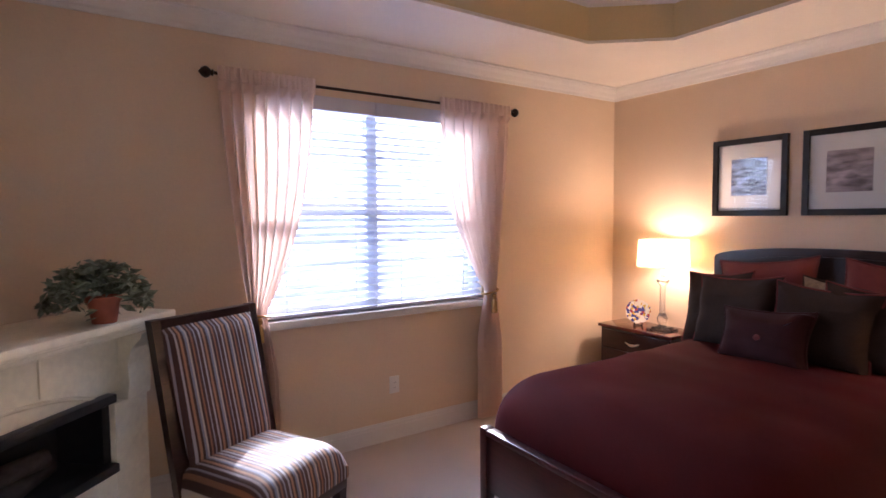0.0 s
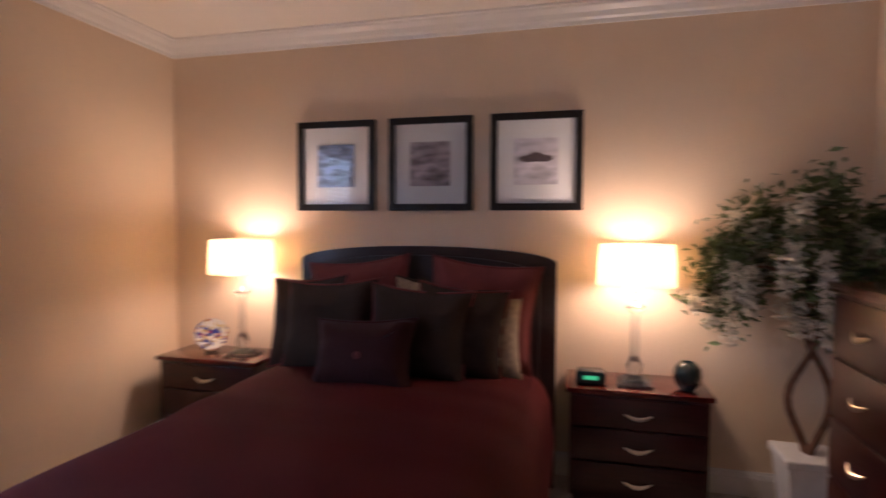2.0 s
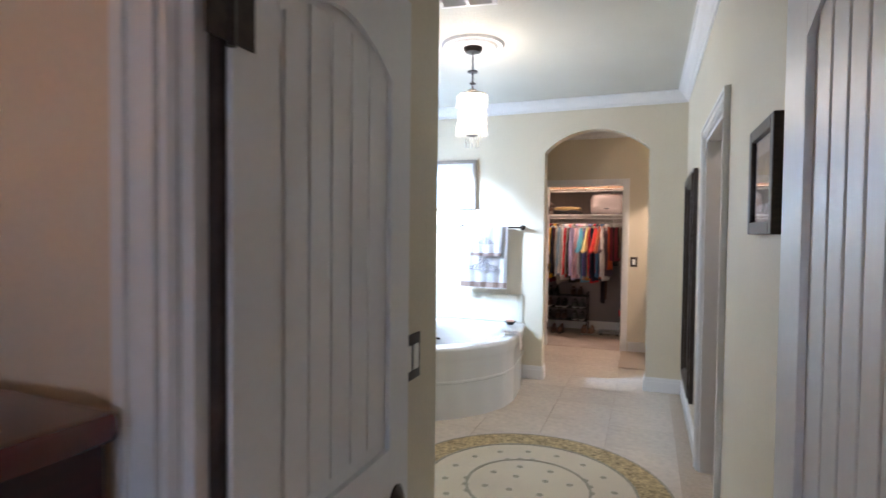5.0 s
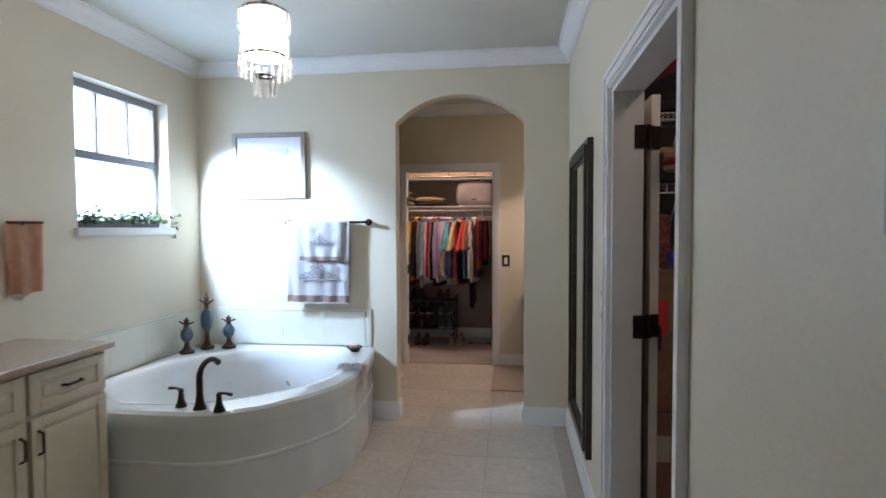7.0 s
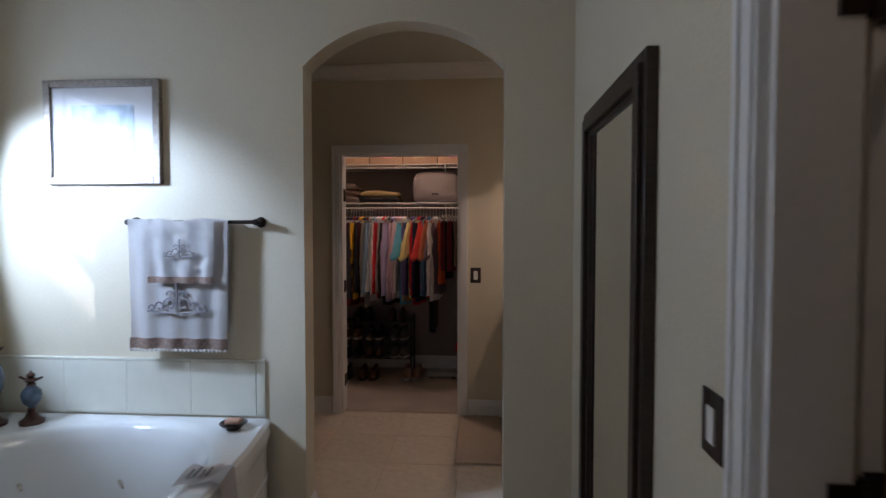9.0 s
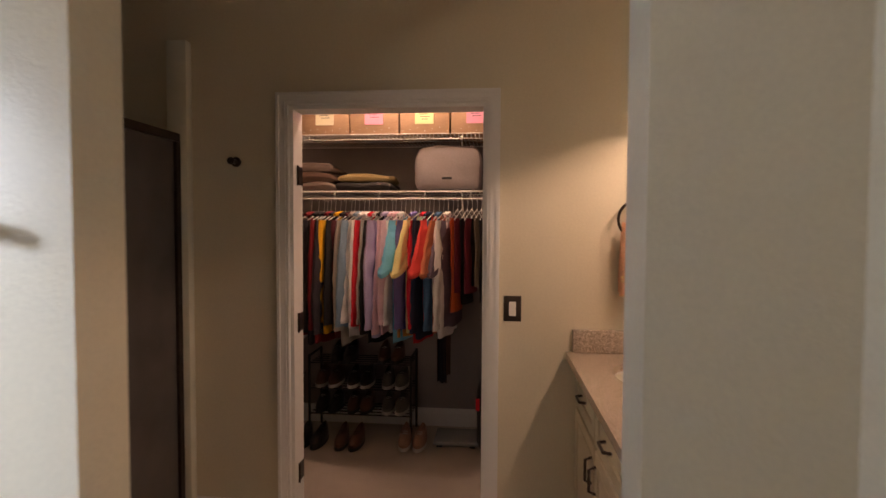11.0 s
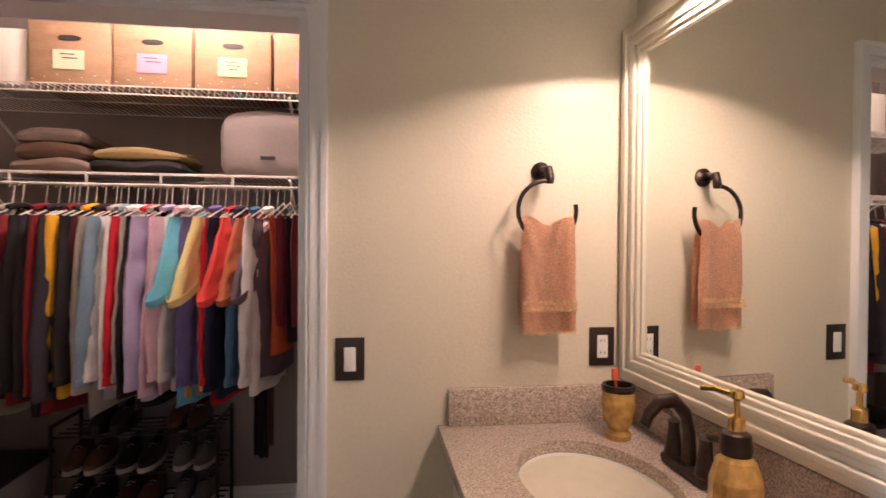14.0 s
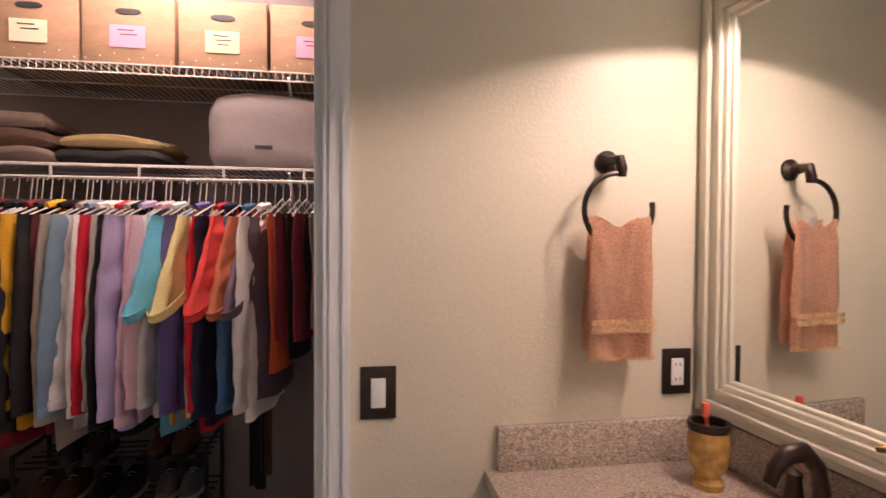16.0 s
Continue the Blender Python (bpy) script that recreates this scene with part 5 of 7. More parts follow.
def cloth(name, parent, mat, x0, x1, z0, z1, y, folds, amp, label="", gather=0.0):
    bm = bmesh.new()

    def fn(u, v):
        w = 1 - 0.05 * (1 - v) - gather * v * v
        xm = (x0 + x1) / 2
        yy = y + amp * (0.3 + 0.7 * (1 - v)) * math.sin(u * folds * 6.28 + 1.3 * noise.noise((u * 2, v * 2, x0))) + 0.006 * noise.noise((u * 5, v * 6, x1))
        return (xm + (x0 + (x1 - x0) * u - xm) * w, yy, z0 + (z1 - z0) * v + 0.006 * math.sin(u * 9) - gather * 0.12 * v * v * (1 - (2 * u - 1) ** 2))
    sheet(bm, fn, 40, 36, 0.006)
    return part(name, bm, mat, parent, label, True)


bar = thing("towel_bar", (3.36, AY1, 1.485), "oil-rubbed bronze towel bar on the wall", "towel bar")
bm = bmesh.new()
rod(bm, (-0.31, 0.06, 0), (0.31, 0.06, 0), 0.009)
part("bar", bm, BRONZE, bar, smooth=True)
for s in (-0.31, 0.31):
    bm = bmesh.new()
    lathe(bm, [(0.026, 0), (0.024, 0.008), (0.013, 0.016), (0.011, 0.05), (0.016, 0.062), (0.012, 0.075)], sides=16, m=pose(s, 0, 0, -90, 0, 0))
    part("post", bm, BRONZE, bar, smooth=True)
tw = thing("bath_towel", (3.42, AY1 + 0.06, 0.89), "white embroidered bath towel folded over the bar", "towel")
cloth("front", tw, LINEN, -0.245, 0.245, 0.03, 0.605, 0.018, 4, 0.008)
cloth("back", tw, LINEN, -0.235, 0.235, 0.08, 0.605, -0.02, 3, 0.006)
bm = bmesh.new()
sheet(bm, lambda u, v: (-0.24 + 0.48 * u, 0.027 + 0.010 * math.sin(u * 25), 0.0 + 0.05 * v), 40, 2, 0.006)
part("border", bm, FRINGE, tw, "taupe beaded border")
for k in range(24):
    bm = bmesh.new()
    bmesh.ops.create_icosphere(bm, subdivisions=1, radius=0.008, matrix=Matrix.Translation((-0.23 + 0.02 * k, 0.03, -0.006)))
    part("bead", bm, LINEN, tw)


def flourish(parent, x, y, z, s):
    """A symmetrical scroll embroidered in relief."""
    bm = bmesh.new()
    for k in (-1, 1):
        for r, cx, cz in ((0.03, 0.03, 0.01), (0.022, 0.075, 0.0), (0.016, 0.11, -0.008), (0.02, 0.025, 0.05)):
            tube(bm, [(x + k * s * (cx + r * math.cos(a) * (1 - a / 9)), y, z + s * (cz + r * math.sin(a) * (1 - a / 9))) for a in [i * 0.5 for i in range(12)]], 0.004 * s, 5)
        tube(bm, [(x + k * s * 0.13, y, z - s * 0.02), (x, y, z - s * 0.03)], 0.004 * s, 5)
    tube(bm, [(x, y, z - 0.03 * s), (x, y, z + 0.11 * s)], 0.006 * s, 5)
    return part("embroidery", bm, STITCH, parent, "grey scroll embroidery")


flourish(tw, 0.0, 0.034, 0.20, 1.1)
ht = thing("hand_towel", (3.39, AY1 + 0.09, 1.22), "small white embroidered hand towel laid over another", "towel")
cloth("front", ht, LINEN, -0.16, 0.16, 0.0, 0.277, 0.012, 3, 0.007)
flourish(ht, 0.0, 0.026, 0.12, 0.6)
bm = bmesh.new()
sheet(bm, lambda u, v: (-0.158 + 0.316 * u, 0.020 + 0.008 * math.sin(u * 19), -0.018 + 0.030 * v), 40, 2, 0.005)
part("border", bm, FRINGE, ht, "taupe beaded border")
# cloth over the tub rim
dc = thing("draped_cloth", (3.005, -4.33, 0.556), "white embroidered cloth draped over the tub rim", "towel", 6)
bm = bmesh.new()


def drape(u, v):
    x = 0.08 - 0.18 * u
    over = max(0.0, -0.085 - x)
    z = 0.004 + 0.004 * math.sin(u * 14 + v * 5) - (over * 9.0 if over else 0.0)
    return (max(x, -0.098 - 0.02 * over), 0.085 * (2 * v - 1) * (1 - 0.2 * u) + 0.01 * math.sin(u * 7), z)


sheet(bm, drape, 30, 10, 0.004)
part("cloth", bm, LINEN, dc, smooth=True)
for k in range(4):
    block("stitch_mark", STITCH, dc, (-0.02 + 0.02 * k, -0.045 + 0.02 * (k % 2), 0.009), (-0.008 + 0.02 * k, 0.03 + 0.012 * (k % 2), 0.012), 0.001)

# chandelier
ch = thing("chandelier", (3.03, -3.25, 2.0), "crystal drum chandelier hung from a ceiling medallion", "chandelier")
bm = bmesh.new()
lathe(bm, [(0.215, 0.70), (0.20, 0.685), (0.17, 0.69), (0.15, 0.675), (0.10, 0.685), (0.06, 0.68), (0.001, 0.68)][::-1], sides=40, close=False)
part("medallion", bm, TRIM, ch, "white plaster medallion", True)
bm = bmesh.new()
lathe(bm, [(0.001, 0.645), (0.05, 0.65), (0.065, 0.668), (0.066, 0.682)], sides=20, close=False)
part("canopy", bm, BRONZE, ch, "dark bronze canopy", True)
bm = bmesh.new()
rod(bm, (0, 0, 0.36), (0, 0, 0.65), 0.006)
for z, r in ((0.52, 0.035), (0.44, 0.022), (0.395, 0.03)):
    lathe(bm, [(0.004, z - 0.008), (r, z - 0.004), (r, z + 0.004), (0.004, z + 0.008)], sides=14)
part("stem", bm, BRONZE, ch, smooth=True)
bm = bmesh.new()
lathe(bm, [(0.085, 0.17), (0.085, 0.36)], sides=24, close=False)
part("drum", bm, FROST, ch, "glowing frosted drum", True).visible_shadow = False
for z, r in ((0.365, 0.095), (0.175, 0.09), (0.09, 0.04)):
    bm = bmesh.new()
    lathe(bm, [(r - 0.008, z - 0.006), (r, z - 0.004), (r, z + 0.004), (r - 0.008, z + 0.006)], sides=24, close=False)
    part("ring", bm, BRONZE, ch, "dark bronze ring")
bm = bmesh.new()
box(bm, (-0.006, -0.003, -0.075), (0.006, 0.003, 0.0), 0.002)
pr = part("prism", bm, CRYSTAL, ch)
pr.visible_shadow = False
spots = [(0.105, 0.36, 24), (0.098, 0.25, 22), (0.108, 0.165, 22), (0.045, 0.085, 10)]
first = True
for r, z, n in spots:
    for k in range(n):
        o = pr if first else pr.copy()
        if not first:
            scene.collection.objects.link(o)
        first = False
        a = 2 * math.pi * k / n
        o.matrix_local = pose(r * math.cos(a), r * math.sin(a), z, 0, 0, math.degrees(a) + 90)

vent = thing("ceiling_vent", (2.84, -2.52, AZ), "white louvred ceiling air vent", "vent", 8)
bm = bmesh.new()
for x0, x1, y0, y1 in ((-0.16, 0.16, -0.11, -0.085), (-0.16, 0.16, 0.085, 0.11), (-0.16, -0.135, -0.085, 0.085), (0.135, 0.16, -0.085, 0.085), (-0.01, 0.01, -0.085, 0.085)):
    box(bm, (x0, y0, -0.012), (x1, y1, 0), 0.002)
part("frame", bm, TRIM, vent)
for k in range(9):
    bm = bmesh.new()
    box(bm, (-0.135, -0.008, -0.001), (0.135, 0.008, 0.001), 0, pose(0, -0.075 + k * 0.0187, -0.007, 35, 0, 0))
    part("slat", bm, TRIM, vent)

# rug
rug = thing("round_rug", (2.50, -2.70, 0.0), "round ivory rug with a gold floral border", "rug")


def disc(name, r0, r1, z, mat, label=""):
    bm = bmesh.new()
    prof = [(r0, z - 0.006), (r1, z - 0.006), (r1, z), (r0, z)] if r0 else [(0.001, z - 0.006), (r1, z - 0.006), (r1, z), (0.001, z)]
    lathe(bm, prof + [prof[0]], sides=72, close=False)
    return part(name, bm, mat, rug, label)


disc("border", 0.60, 0.77, 0.010, RUGBAND, "gold scrolled border")
disc("edge", 0.77, 0.785, 0.011, RUGLINE)
disc("field", 0.0, 0.60, 0.010, RUGFIELD, "ivory field")
disc("line", 0.585, 0.60, 0.013, RUGLINE)
disc("inner_line", 0.335, 0.35, 0.013, RUGLINE)
bm = bmesh.new()
lathe(bm, [(0.001, 0.0), (0.022, 0.001), (0.001, 0.004)], sides=5)
sp = part("motif", bm, RUGLINE, rug)
first = True
for r, n in ((0.47, 16), (0.24, 8), (0.12, 4), (0.35, 28)):
    for k in range(n):
        if r == 0.35 and (k % 7) > 2:
            continue
        o = sp if first else sp.copy()
        if not first:
            scene.collection.objects.link(o)
        first = False
        a = 2 * math.pi * (k + 0.5) / n
        o.matrix_local = pose(r * math.cos(a), r * math.sin(a), 0.0105, 0, 0, k * 40)

# leaning mirror
lm = thing("wall_mirror", (AX0, -4.189, 0.257), "tall wall mirror in a dark wood frame", "mirror", 90)
bm = bmesh.new()
for w0, w1, d in ((0.0, 0.03, 0.03), (0.03, 0.075, 0.042), (0.075, 0.095, 0.026)):
    W, H = 0.394, 1.631
    for x0, x1, z0, z1 in ((-W + w0, -W + w1, w0, H - w0), (W - w1, W - w0, w0, H - w0), (-W + w1, W - w1, w0, w1), (-W + w1, W - w1, H - w1, H - w0)):
        box(bm, (x0, -d, z0), (x1, 0, z1), 0.003)
part("frame", bm, DARKWOOD, lm)
block("glass", MIRROR, lm, (-0.30, -0.018, 0.094), (0.30, -0.004, 1.537))

BLACKPLATE = material("bronze_switch_plate", (0.03, 0.018, 0.013), 0.4, metal=0.3, grain=0.2, grain_size=40)
wall_plate("light_switch", (AX0, -3.46, 1.10), 90, 0.085, 0.12, BLACKPLATE, PLATE, "dark bronze switch plate with a white rocker", "switch")
wall_plate("light_switch", (2.47, -0.99, 1.10), -90, 0.16, 0.12, BLACKPLATE, PLATE, "dark three-gang switch plate with white rockers", "switch", 3)
wall_plate("light_switch", (2.046, VY1, 1.098), 180, 0.08, 0.118, BLACKPLATE, PLATE, "dark bronze switch plate with a white rocker", "switch")
wall_plate("wall_outlet", (1.318, VY1, 1.12), 180, 0.076, 0.112, BLACKPLATE, PLATE, "dark bronze outlet plate with a white socket", "outlet", 1, True)


# cabinets
def vanity_cabinet(name, place, turn, w, d, label, doors):
    """A cabinet with raised-panel doors on its local -y face."""
    c = thing(name, place, label, "vanity", turn)
    block("body", VANITY, c, (-w / 2, -d, 0.09), (w / 2, 0, 0.865), 0.003)
    block("toe_kick", VANITY, c, (-w / 2, -d + 0.06, 0), (w / 2, 0, 0.09))
    n = doors
    dw = w / n
    for k in range(n):
        x0, x1 = -w / 2 + k * dw + 0.012, -w / 2 + (k + 1) * dw - 0.012
        for z0, z1, nm in ((0.11, 0.66, "door"), (0.68, 0.85, "drawer")):
            bm = bmesh.new()
            for a in ((x0, x0 + 0.05, z0, z1), (x1 - 0.05, x1, z0, z1), (x0 + 0.05, x1 - 0.05, z0, z0 + 0.045), (x0 + 0.05, x1 - 0.05, z1 - 0.045, z1)):
                box(bm, (a[0], -d - 0.02, a[2]), (a[1], -d - 0.001, a[3]), 0.003)
            box(bm, (x0 + 0.05, -d - 0.01, z0 + 0.045), (x1 - 0.05, -d - 0.001, z1 - 0.045))
            box(bm, (x0 + 0.065, -d - 0.016, z0 + 0.06), (x1 - 0.065, -d - 0.001, z1 - 0.06), 0.004)
            o = part(nm, bm, VANITY, c)
            bm = bmesh.new()
            hx, hz = (x1 - 0.03 if k % 2 == 0 else x0 + 0.03, z1 - 0.1) if nm == "door" else ((x0 + x1) / 2, (z0 + z1) / 2)
            if nm == "door":
                tube(bm, [(hx, -d - 0.02, hz + 0.05), (hx, -d - 0.045, hz + 0.04), (hx, -d - 0.045, hz - 0.04), (hx, -d - 0.02, hz - 0.05)], 0.006, 6)
            else:
                tube(bm, [(hx - 0.05, -d - 0.02, hz), (hx - 0.04, -d - 0.045, hz), (hx + 0.04, -d - 0.045, hz), (hx + 0.05, -d - 0.02, hz)], 0.006, 6)
            part("handle", bm, BRONZE, o, "dark bronze pull")
    return c


vanity_cabinet("vanity_cabinet", (AX1, -2.52, 0), -90, 1.72, 0.47, "cream raised-panel bathroom vanity cabinet", 4)
bm = bmesh.new()
box(bm, (AX1 - 0.52, -3.40, 0.868), (AX1, -1.64, 0.90), 0.008)
tagged(part("countertop", bm, GRANITE), "tan granite countertop over the vanity", "countertop")
ot = thing("peach_towel", (AX1, -3.42, 1.12), "peach hand towel hung on the wall", "towel", -90)
cloth("front", ot, TERRY, -0.10, 0.10, 0.0, 0.36, -0.03, 2, 0.01)
bm = bmesh.new()
rod(bm, (-0.02, 0, 0.35), (-0.02, -0.035, 0.35), 0.01)
rod(bm, (-0.1, -0.033, 0.355), (0.1, -0.033, 0.355), 0.006)
part("hook", bm, BRONZE, ot, "dark bronze hook")

# ---- passage: vanity ----
vanity_cabinet("vanity_cabinet", (VX0, -5.86, 0), 90, 1.46, 0.52, "cream raised-panel vanity cabinet under the granite", 3)
SX, SY, SRX, SRY = 1.50, -6.215, 0.165, 0.235
bm = bmesh.new()
CBX = VX0 - 0.10
corners = [(CBX, VY1), (1.80, VY1), (1.80, -5.11), (CBX, -5.11)]
M = 64


def rect_edge(a):
    c, s = math.cos(a), math.sin(a)
    t = min(((1.80 - SX) if c > 0 else (CBX - SX)) / c if abs(c) > 1e-9 else 9, ((-5.11 - SY) if s > 0 else (VY1 - SY)) / s if abs(s) > 1e-9 else 9)
    return (SX + c * t, SY + s * t)


angles = sorted([2 * math.pi * i / M for i in range(M)] + [math.atan2(y - SY, x - SX) % (2 * math.pi) for x, y in corners])
loops = []
for fn3, z in ((lambda a: (SX + SRX * math.cos(a), SY + SRY * math.sin(a)), 0.872), (lambda a: (SX + SRX * math.cos(a), SY + SRY * math.sin(a)), 0.905), (rect_edge, 0.905), (rect_edge, 0.872)):
    loops.append([bm.verts.new((*fn3(a), z)) for a in angles])
for a, b in zip(loops, loops[1:] + loops[:1]):
    for i in range(len(angles)):
        bm.faces.new((a[i], a[(i + 1) % len(angles)], b[(i + 1) % len(angles)], b[i]))
bm.normal_update()
tagged(part("countertop", bm, GRANITE), "speckled tan granite countertop with an oval cutout", "countertop")
bsp = thing("backsplash", (VX0, VY1, 0.905), "low speckled tan granite backsplash", "backsplash")
block("side_splash", GRANITE, bsp, (0.021, 0.001, 0), (0.555, 0.022, 0.105), 0.003)
block("rear_splash", GRANITE, bsp, (0.001, 0.001, 0), (0.02, 1.49, 0.105), 0.003).matrix_local = pose(0, 0, 0, 0, 0, SKEW)
sk = thing("sink_basin", (SX, SY, 0.75), "white oval undermount porcelain sink", "sink")
bm = bmesh.new()
prof = [(1.03, 0.125), (1.0, 0.121), (0.97, 0.09), (0.88, 0.04), (0.65, 0.008), (0.3, 0.0), (0.08, -0.002)]
lathe(bm, [(r, z) for r, z in prof], sides=48, m=Matrix.Diagonal((SRX, SRY, 1, 1)), close=False)
part("bowl", bm, PORCELAIN, sk, smooth=True)
bm = bmesh.new()
lathe(bm, [(0.001, 0.002), (0.02, 0.003), (0.022, 0.0)], sides=16, close=False)
part("drain", bm, BRONZE, sk)
fc = thing("sink_faucet", (1.283, -6.215, 0.905), "oil-rubbed bronze centreset faucet with two levers", "faucet")
fc.scale = (0.85, 1.0, 1.2)
bm = bmesh.new()
box(bm, (-0.028, -0.085, 0), (0.028, 0.085, 0.022), 0.012)
part("base", bm, BRONZE, fc, smooth=True)
bm = bmesh.new()
tube(bm, [(0, 0, 0.02), (0, 0, 0.08), (0.012, 0, 0.115), (0.045, 0, 0.14), (0.085, 0, 0.138), (0.115, 0, 0.115), (0.125, 0, 0.095)], [0.019, 0.016, 0.015, 0.015, 0.015, 0.014, 0.013], 12)
part("spout", bm, BRONZE, fc, smooth=True)
for s in (-1, 1):
    bm = bmesh.new()
    lathe(bm, [(0.026, 0.015), (0.02, 0.04), (0.014, 0.075), (0.016, 0.085), (0.004, 0.092)], (0, s * 0.06, 0), 14)
    tube(bm, [(0, s * 0.06, 0.085), (-0.01, s * 0.085, 0.092), (-0.015, s * 0.12, 0.09)], [0.008, 0.006, 0.008], 6)
    part("lever", bm, BRONZE, fc, "dark bronze lever", True)

vm = skewed(thing("vanity_mirror", (VX0, -5.92, 1.028), "large vanity mirror in a moulded cream frame", "mirror", 90))
bm = bmesh.new()
W, H = 0.675, 1.013
for w0, w1, d in ((0.0, 0.018, 0.052), (0.018, 0.034, 0.058), (0.034, 0.05, 0.048), (0.05, 0.066, 0.052), (0.066, 0.08, 0.044), (0.08, 0.09, 0.034)):
    n0, n1 = w0 * 0.56, w1 * 0.56
    for x0, x1, z0, z1 in ((-W + w0, -W + w1, w0, H - w0), (W - n1, W - n0, w0, H - w0), (-W + w1, W - n1, w0, w1), (-W + w1, W - n1, H - w1, H - w0)):
        box(bm, (x0, -d, z0), (x1, 0, z1), 0.003)
part("frame", bm, MIRRORFRAME, vm)
block("glass", MIRROR, vm, (-W + 0.089, -0.026, 0.089), (W - 0.0498, -0.003, H - 0.089))

vl = skewed(thing("vanity_light", (VX0, -5.955, 2.205), "bronze vanity light bar with white bell shades", "wall lamp"))
bm = bmesh.new()
box(bm, (0, -0.40, -0.02), (0.02, 0.40, 0.04), 0.006)
part("back_plate", bm, BRONZE, vl)
for y in (-0.30, 0.0, 0.30):
    bm = bmesh.new()
    tube(bm, [(0.02, y, 0.01), (0.09, y, 0.03), (0.15, y, 0.02), (0.165, y, -0.01)], 0.008, 8)
    part("arm", bm, BRONZE, vl, smooth=True)
    bm = bmesh.new()
    pr_ = [(0.018, 0.0), (0.03, -0.015), (0.04, -0.05), (0.055, -0.085), (0.066, -0.10)]
    lathe(bm, pr_, (0.165, y, -0.01), 24, close=False)
    lathe(bm, [(r - 0.003, z) for r, z in pr_], (0.165, y, -0.01), 24, close=False)
    part("shade", bm, SHADEGLASS, vl, "glowing white bell shade", True)

# things on the counter
cup = thing("toothbrush_cup", (1.338, -6.445, 0.905), "amber mosaic glass cup with a toothbrush", "cup")
cup.scale = (1.05, 1.05, 1.22)
bm = bmesh.new()
lathe(bm, [(0.03, 0), (0.032, 0.012), (0.022, 0.02), (0.036, 0.04), (0.042, 0.075), (0.04, 0.105), (0.036, 0.105), (0.036, 0.08), (0.001, 0.03)], sides=20)
part("tumbler", bm, AMBER, cup, smooth=True)
bm = bmesh.new()
lathe(bm, [(0.041, 0.104), (0.043, 0.11), (0.041, 0.118), (0.034, 0.118), (0.034, 0.104)], sides=20)
part("rim", bm, BRONZE, cup, "dark bronze rim")
bm = bmesh.new()
tube(bm, [(0, 0, 0.03), (0.01, 0.01, 0.10), (0.018, 0.012, 0.155)], 0.004, 6)
box(bm, (0.01, 0.007, 0.13), (0.024, 0.017, 0.155), 0.002)
part("toothbrush", bm, material("coral_plastic", (0.7, 0.12, 0.06), 0.4, grain=0.02), cup, "coral toothbrush")
dp = thing("soap_dispenser", (1.338, -5.985, 0.905), "amber glass soap dispenser with a gold pump", "dispenser")
dp.scale = (1.1, 1.1, 1.18)
bm = bmesh.new()
lathe(bm, [(0.038, 0), (0.042, 0.03), (0.04, 0.08), (0.03, 0.11), (0.02, 0.12)], sides=10)
part("bottle", bm, AMBER, dp)
bm = bmesh.new()
lathe(bm, [(0.024, 0.118), (0.026, 0.13), (0.022, 0.15), (0.014, 0.155)], sides=16)
part("collar", bm, BRONZE, dp, "dark ornate collar", True)
bm = bmesh.new()
lathe(bm, [(0.013, 0.155), (0.013, 0.175), (0.005, 0.18), (0.005, 0.20), (0.012, 0.205), (0.01, 0.215)], sides=12)
tube(bm, [(0, 0, 0.208), (0.02, -0.03, 0.212), (0.03, -0.05, 0.208)], 0.005, 6)
part("pump", bm, material("polished_gold", (0.75, 0.50, 0.16), 0.25, metal=1.0, grain=0.05), dp, "gold pump", True)
ds = thing("glass_dish", (1.315, -5.83, 0.905), "small amber glass dish", "dish")
bm = bmesh.new()
lathe(bm, [(0.03, 0), (0.05, 0.015), (0.058, 0.03), (0.054, 0.03), (0.045, 0.018), (0.001, 0.01)], sides=24)
part("bowl", bm, AMBER, ds, smooth=True)

ring = thing("towel_ring", (1.508, VY1, 1.625), "oil-rubbed bronze open towel ring", "towel ring")
bm = bmesh.new()
lathe(bm, [(0.028, 0), (0.028, 0.008), (0.014, 0.016), (0.012, 0.04)], sides=18, m=pose(0, 0, 0, -90, 0, 0))
tube(bm, [(0, 0.035, 0), (-0.004, 0.06, 0.0), (-0.006, 0.068, -0.025), (-0.006, 0.066, -0.04)], [0.012, 0.013, 0.013, 0.01], 10)
part("post", bm, BRONZE, ring, smooth=True)
bm = bmesh.new()
tube(bm, [(0.0 + 0.083 * math.cos(a), 0.066, -0.115 + 0.083 * math.sin(a)) for a in [math.pi * 0.52 - i * 0.2 for i in range(0, 26)]][::-1], 0.0065, 8)
part("hoop", bm, BRONZE, ring, smooth=True)
ptw = thing("peach_towel", (1.507, VY1 + 0.066, 1.17), "peach terry hand towel hung through the ring", "towel")
cloth("front", ptw, TERRY, -0.082, 0.082, 0.0, 0.325, 0.014, 1.5, 0.012, "", 0.16)
cloth("back", ptw, TERRY, -0.076, 0.080, 0.015, 0.325, -0.02, 1.5, 0.010, "", 0.2)
bm = bmesh.new()
sheet(bm, lambda u, v: (-0.0775 + 0.155 * u, 0.030 + 0.006 * math.sin(u * 9), 0.066 + 0.012 * v), 16, 2, 0.004)
sheet(bm, lambda u, v: (-0.0775 + 0.155 * u, 0.030 + 0.006 * math.sin(u * 9), 0.083 + 0.012 * v), 16, 2, 0.004)
sheet(bm, lambda u, v: (-0.0775 + 0.155 * u, 0.029 + 0.006 * math.sin(u * 9), 0.004 + 0.007 * v), 16, 2, 0.004)
part("woven_band", bm, TERRYBAND, ptw, "woven border band")

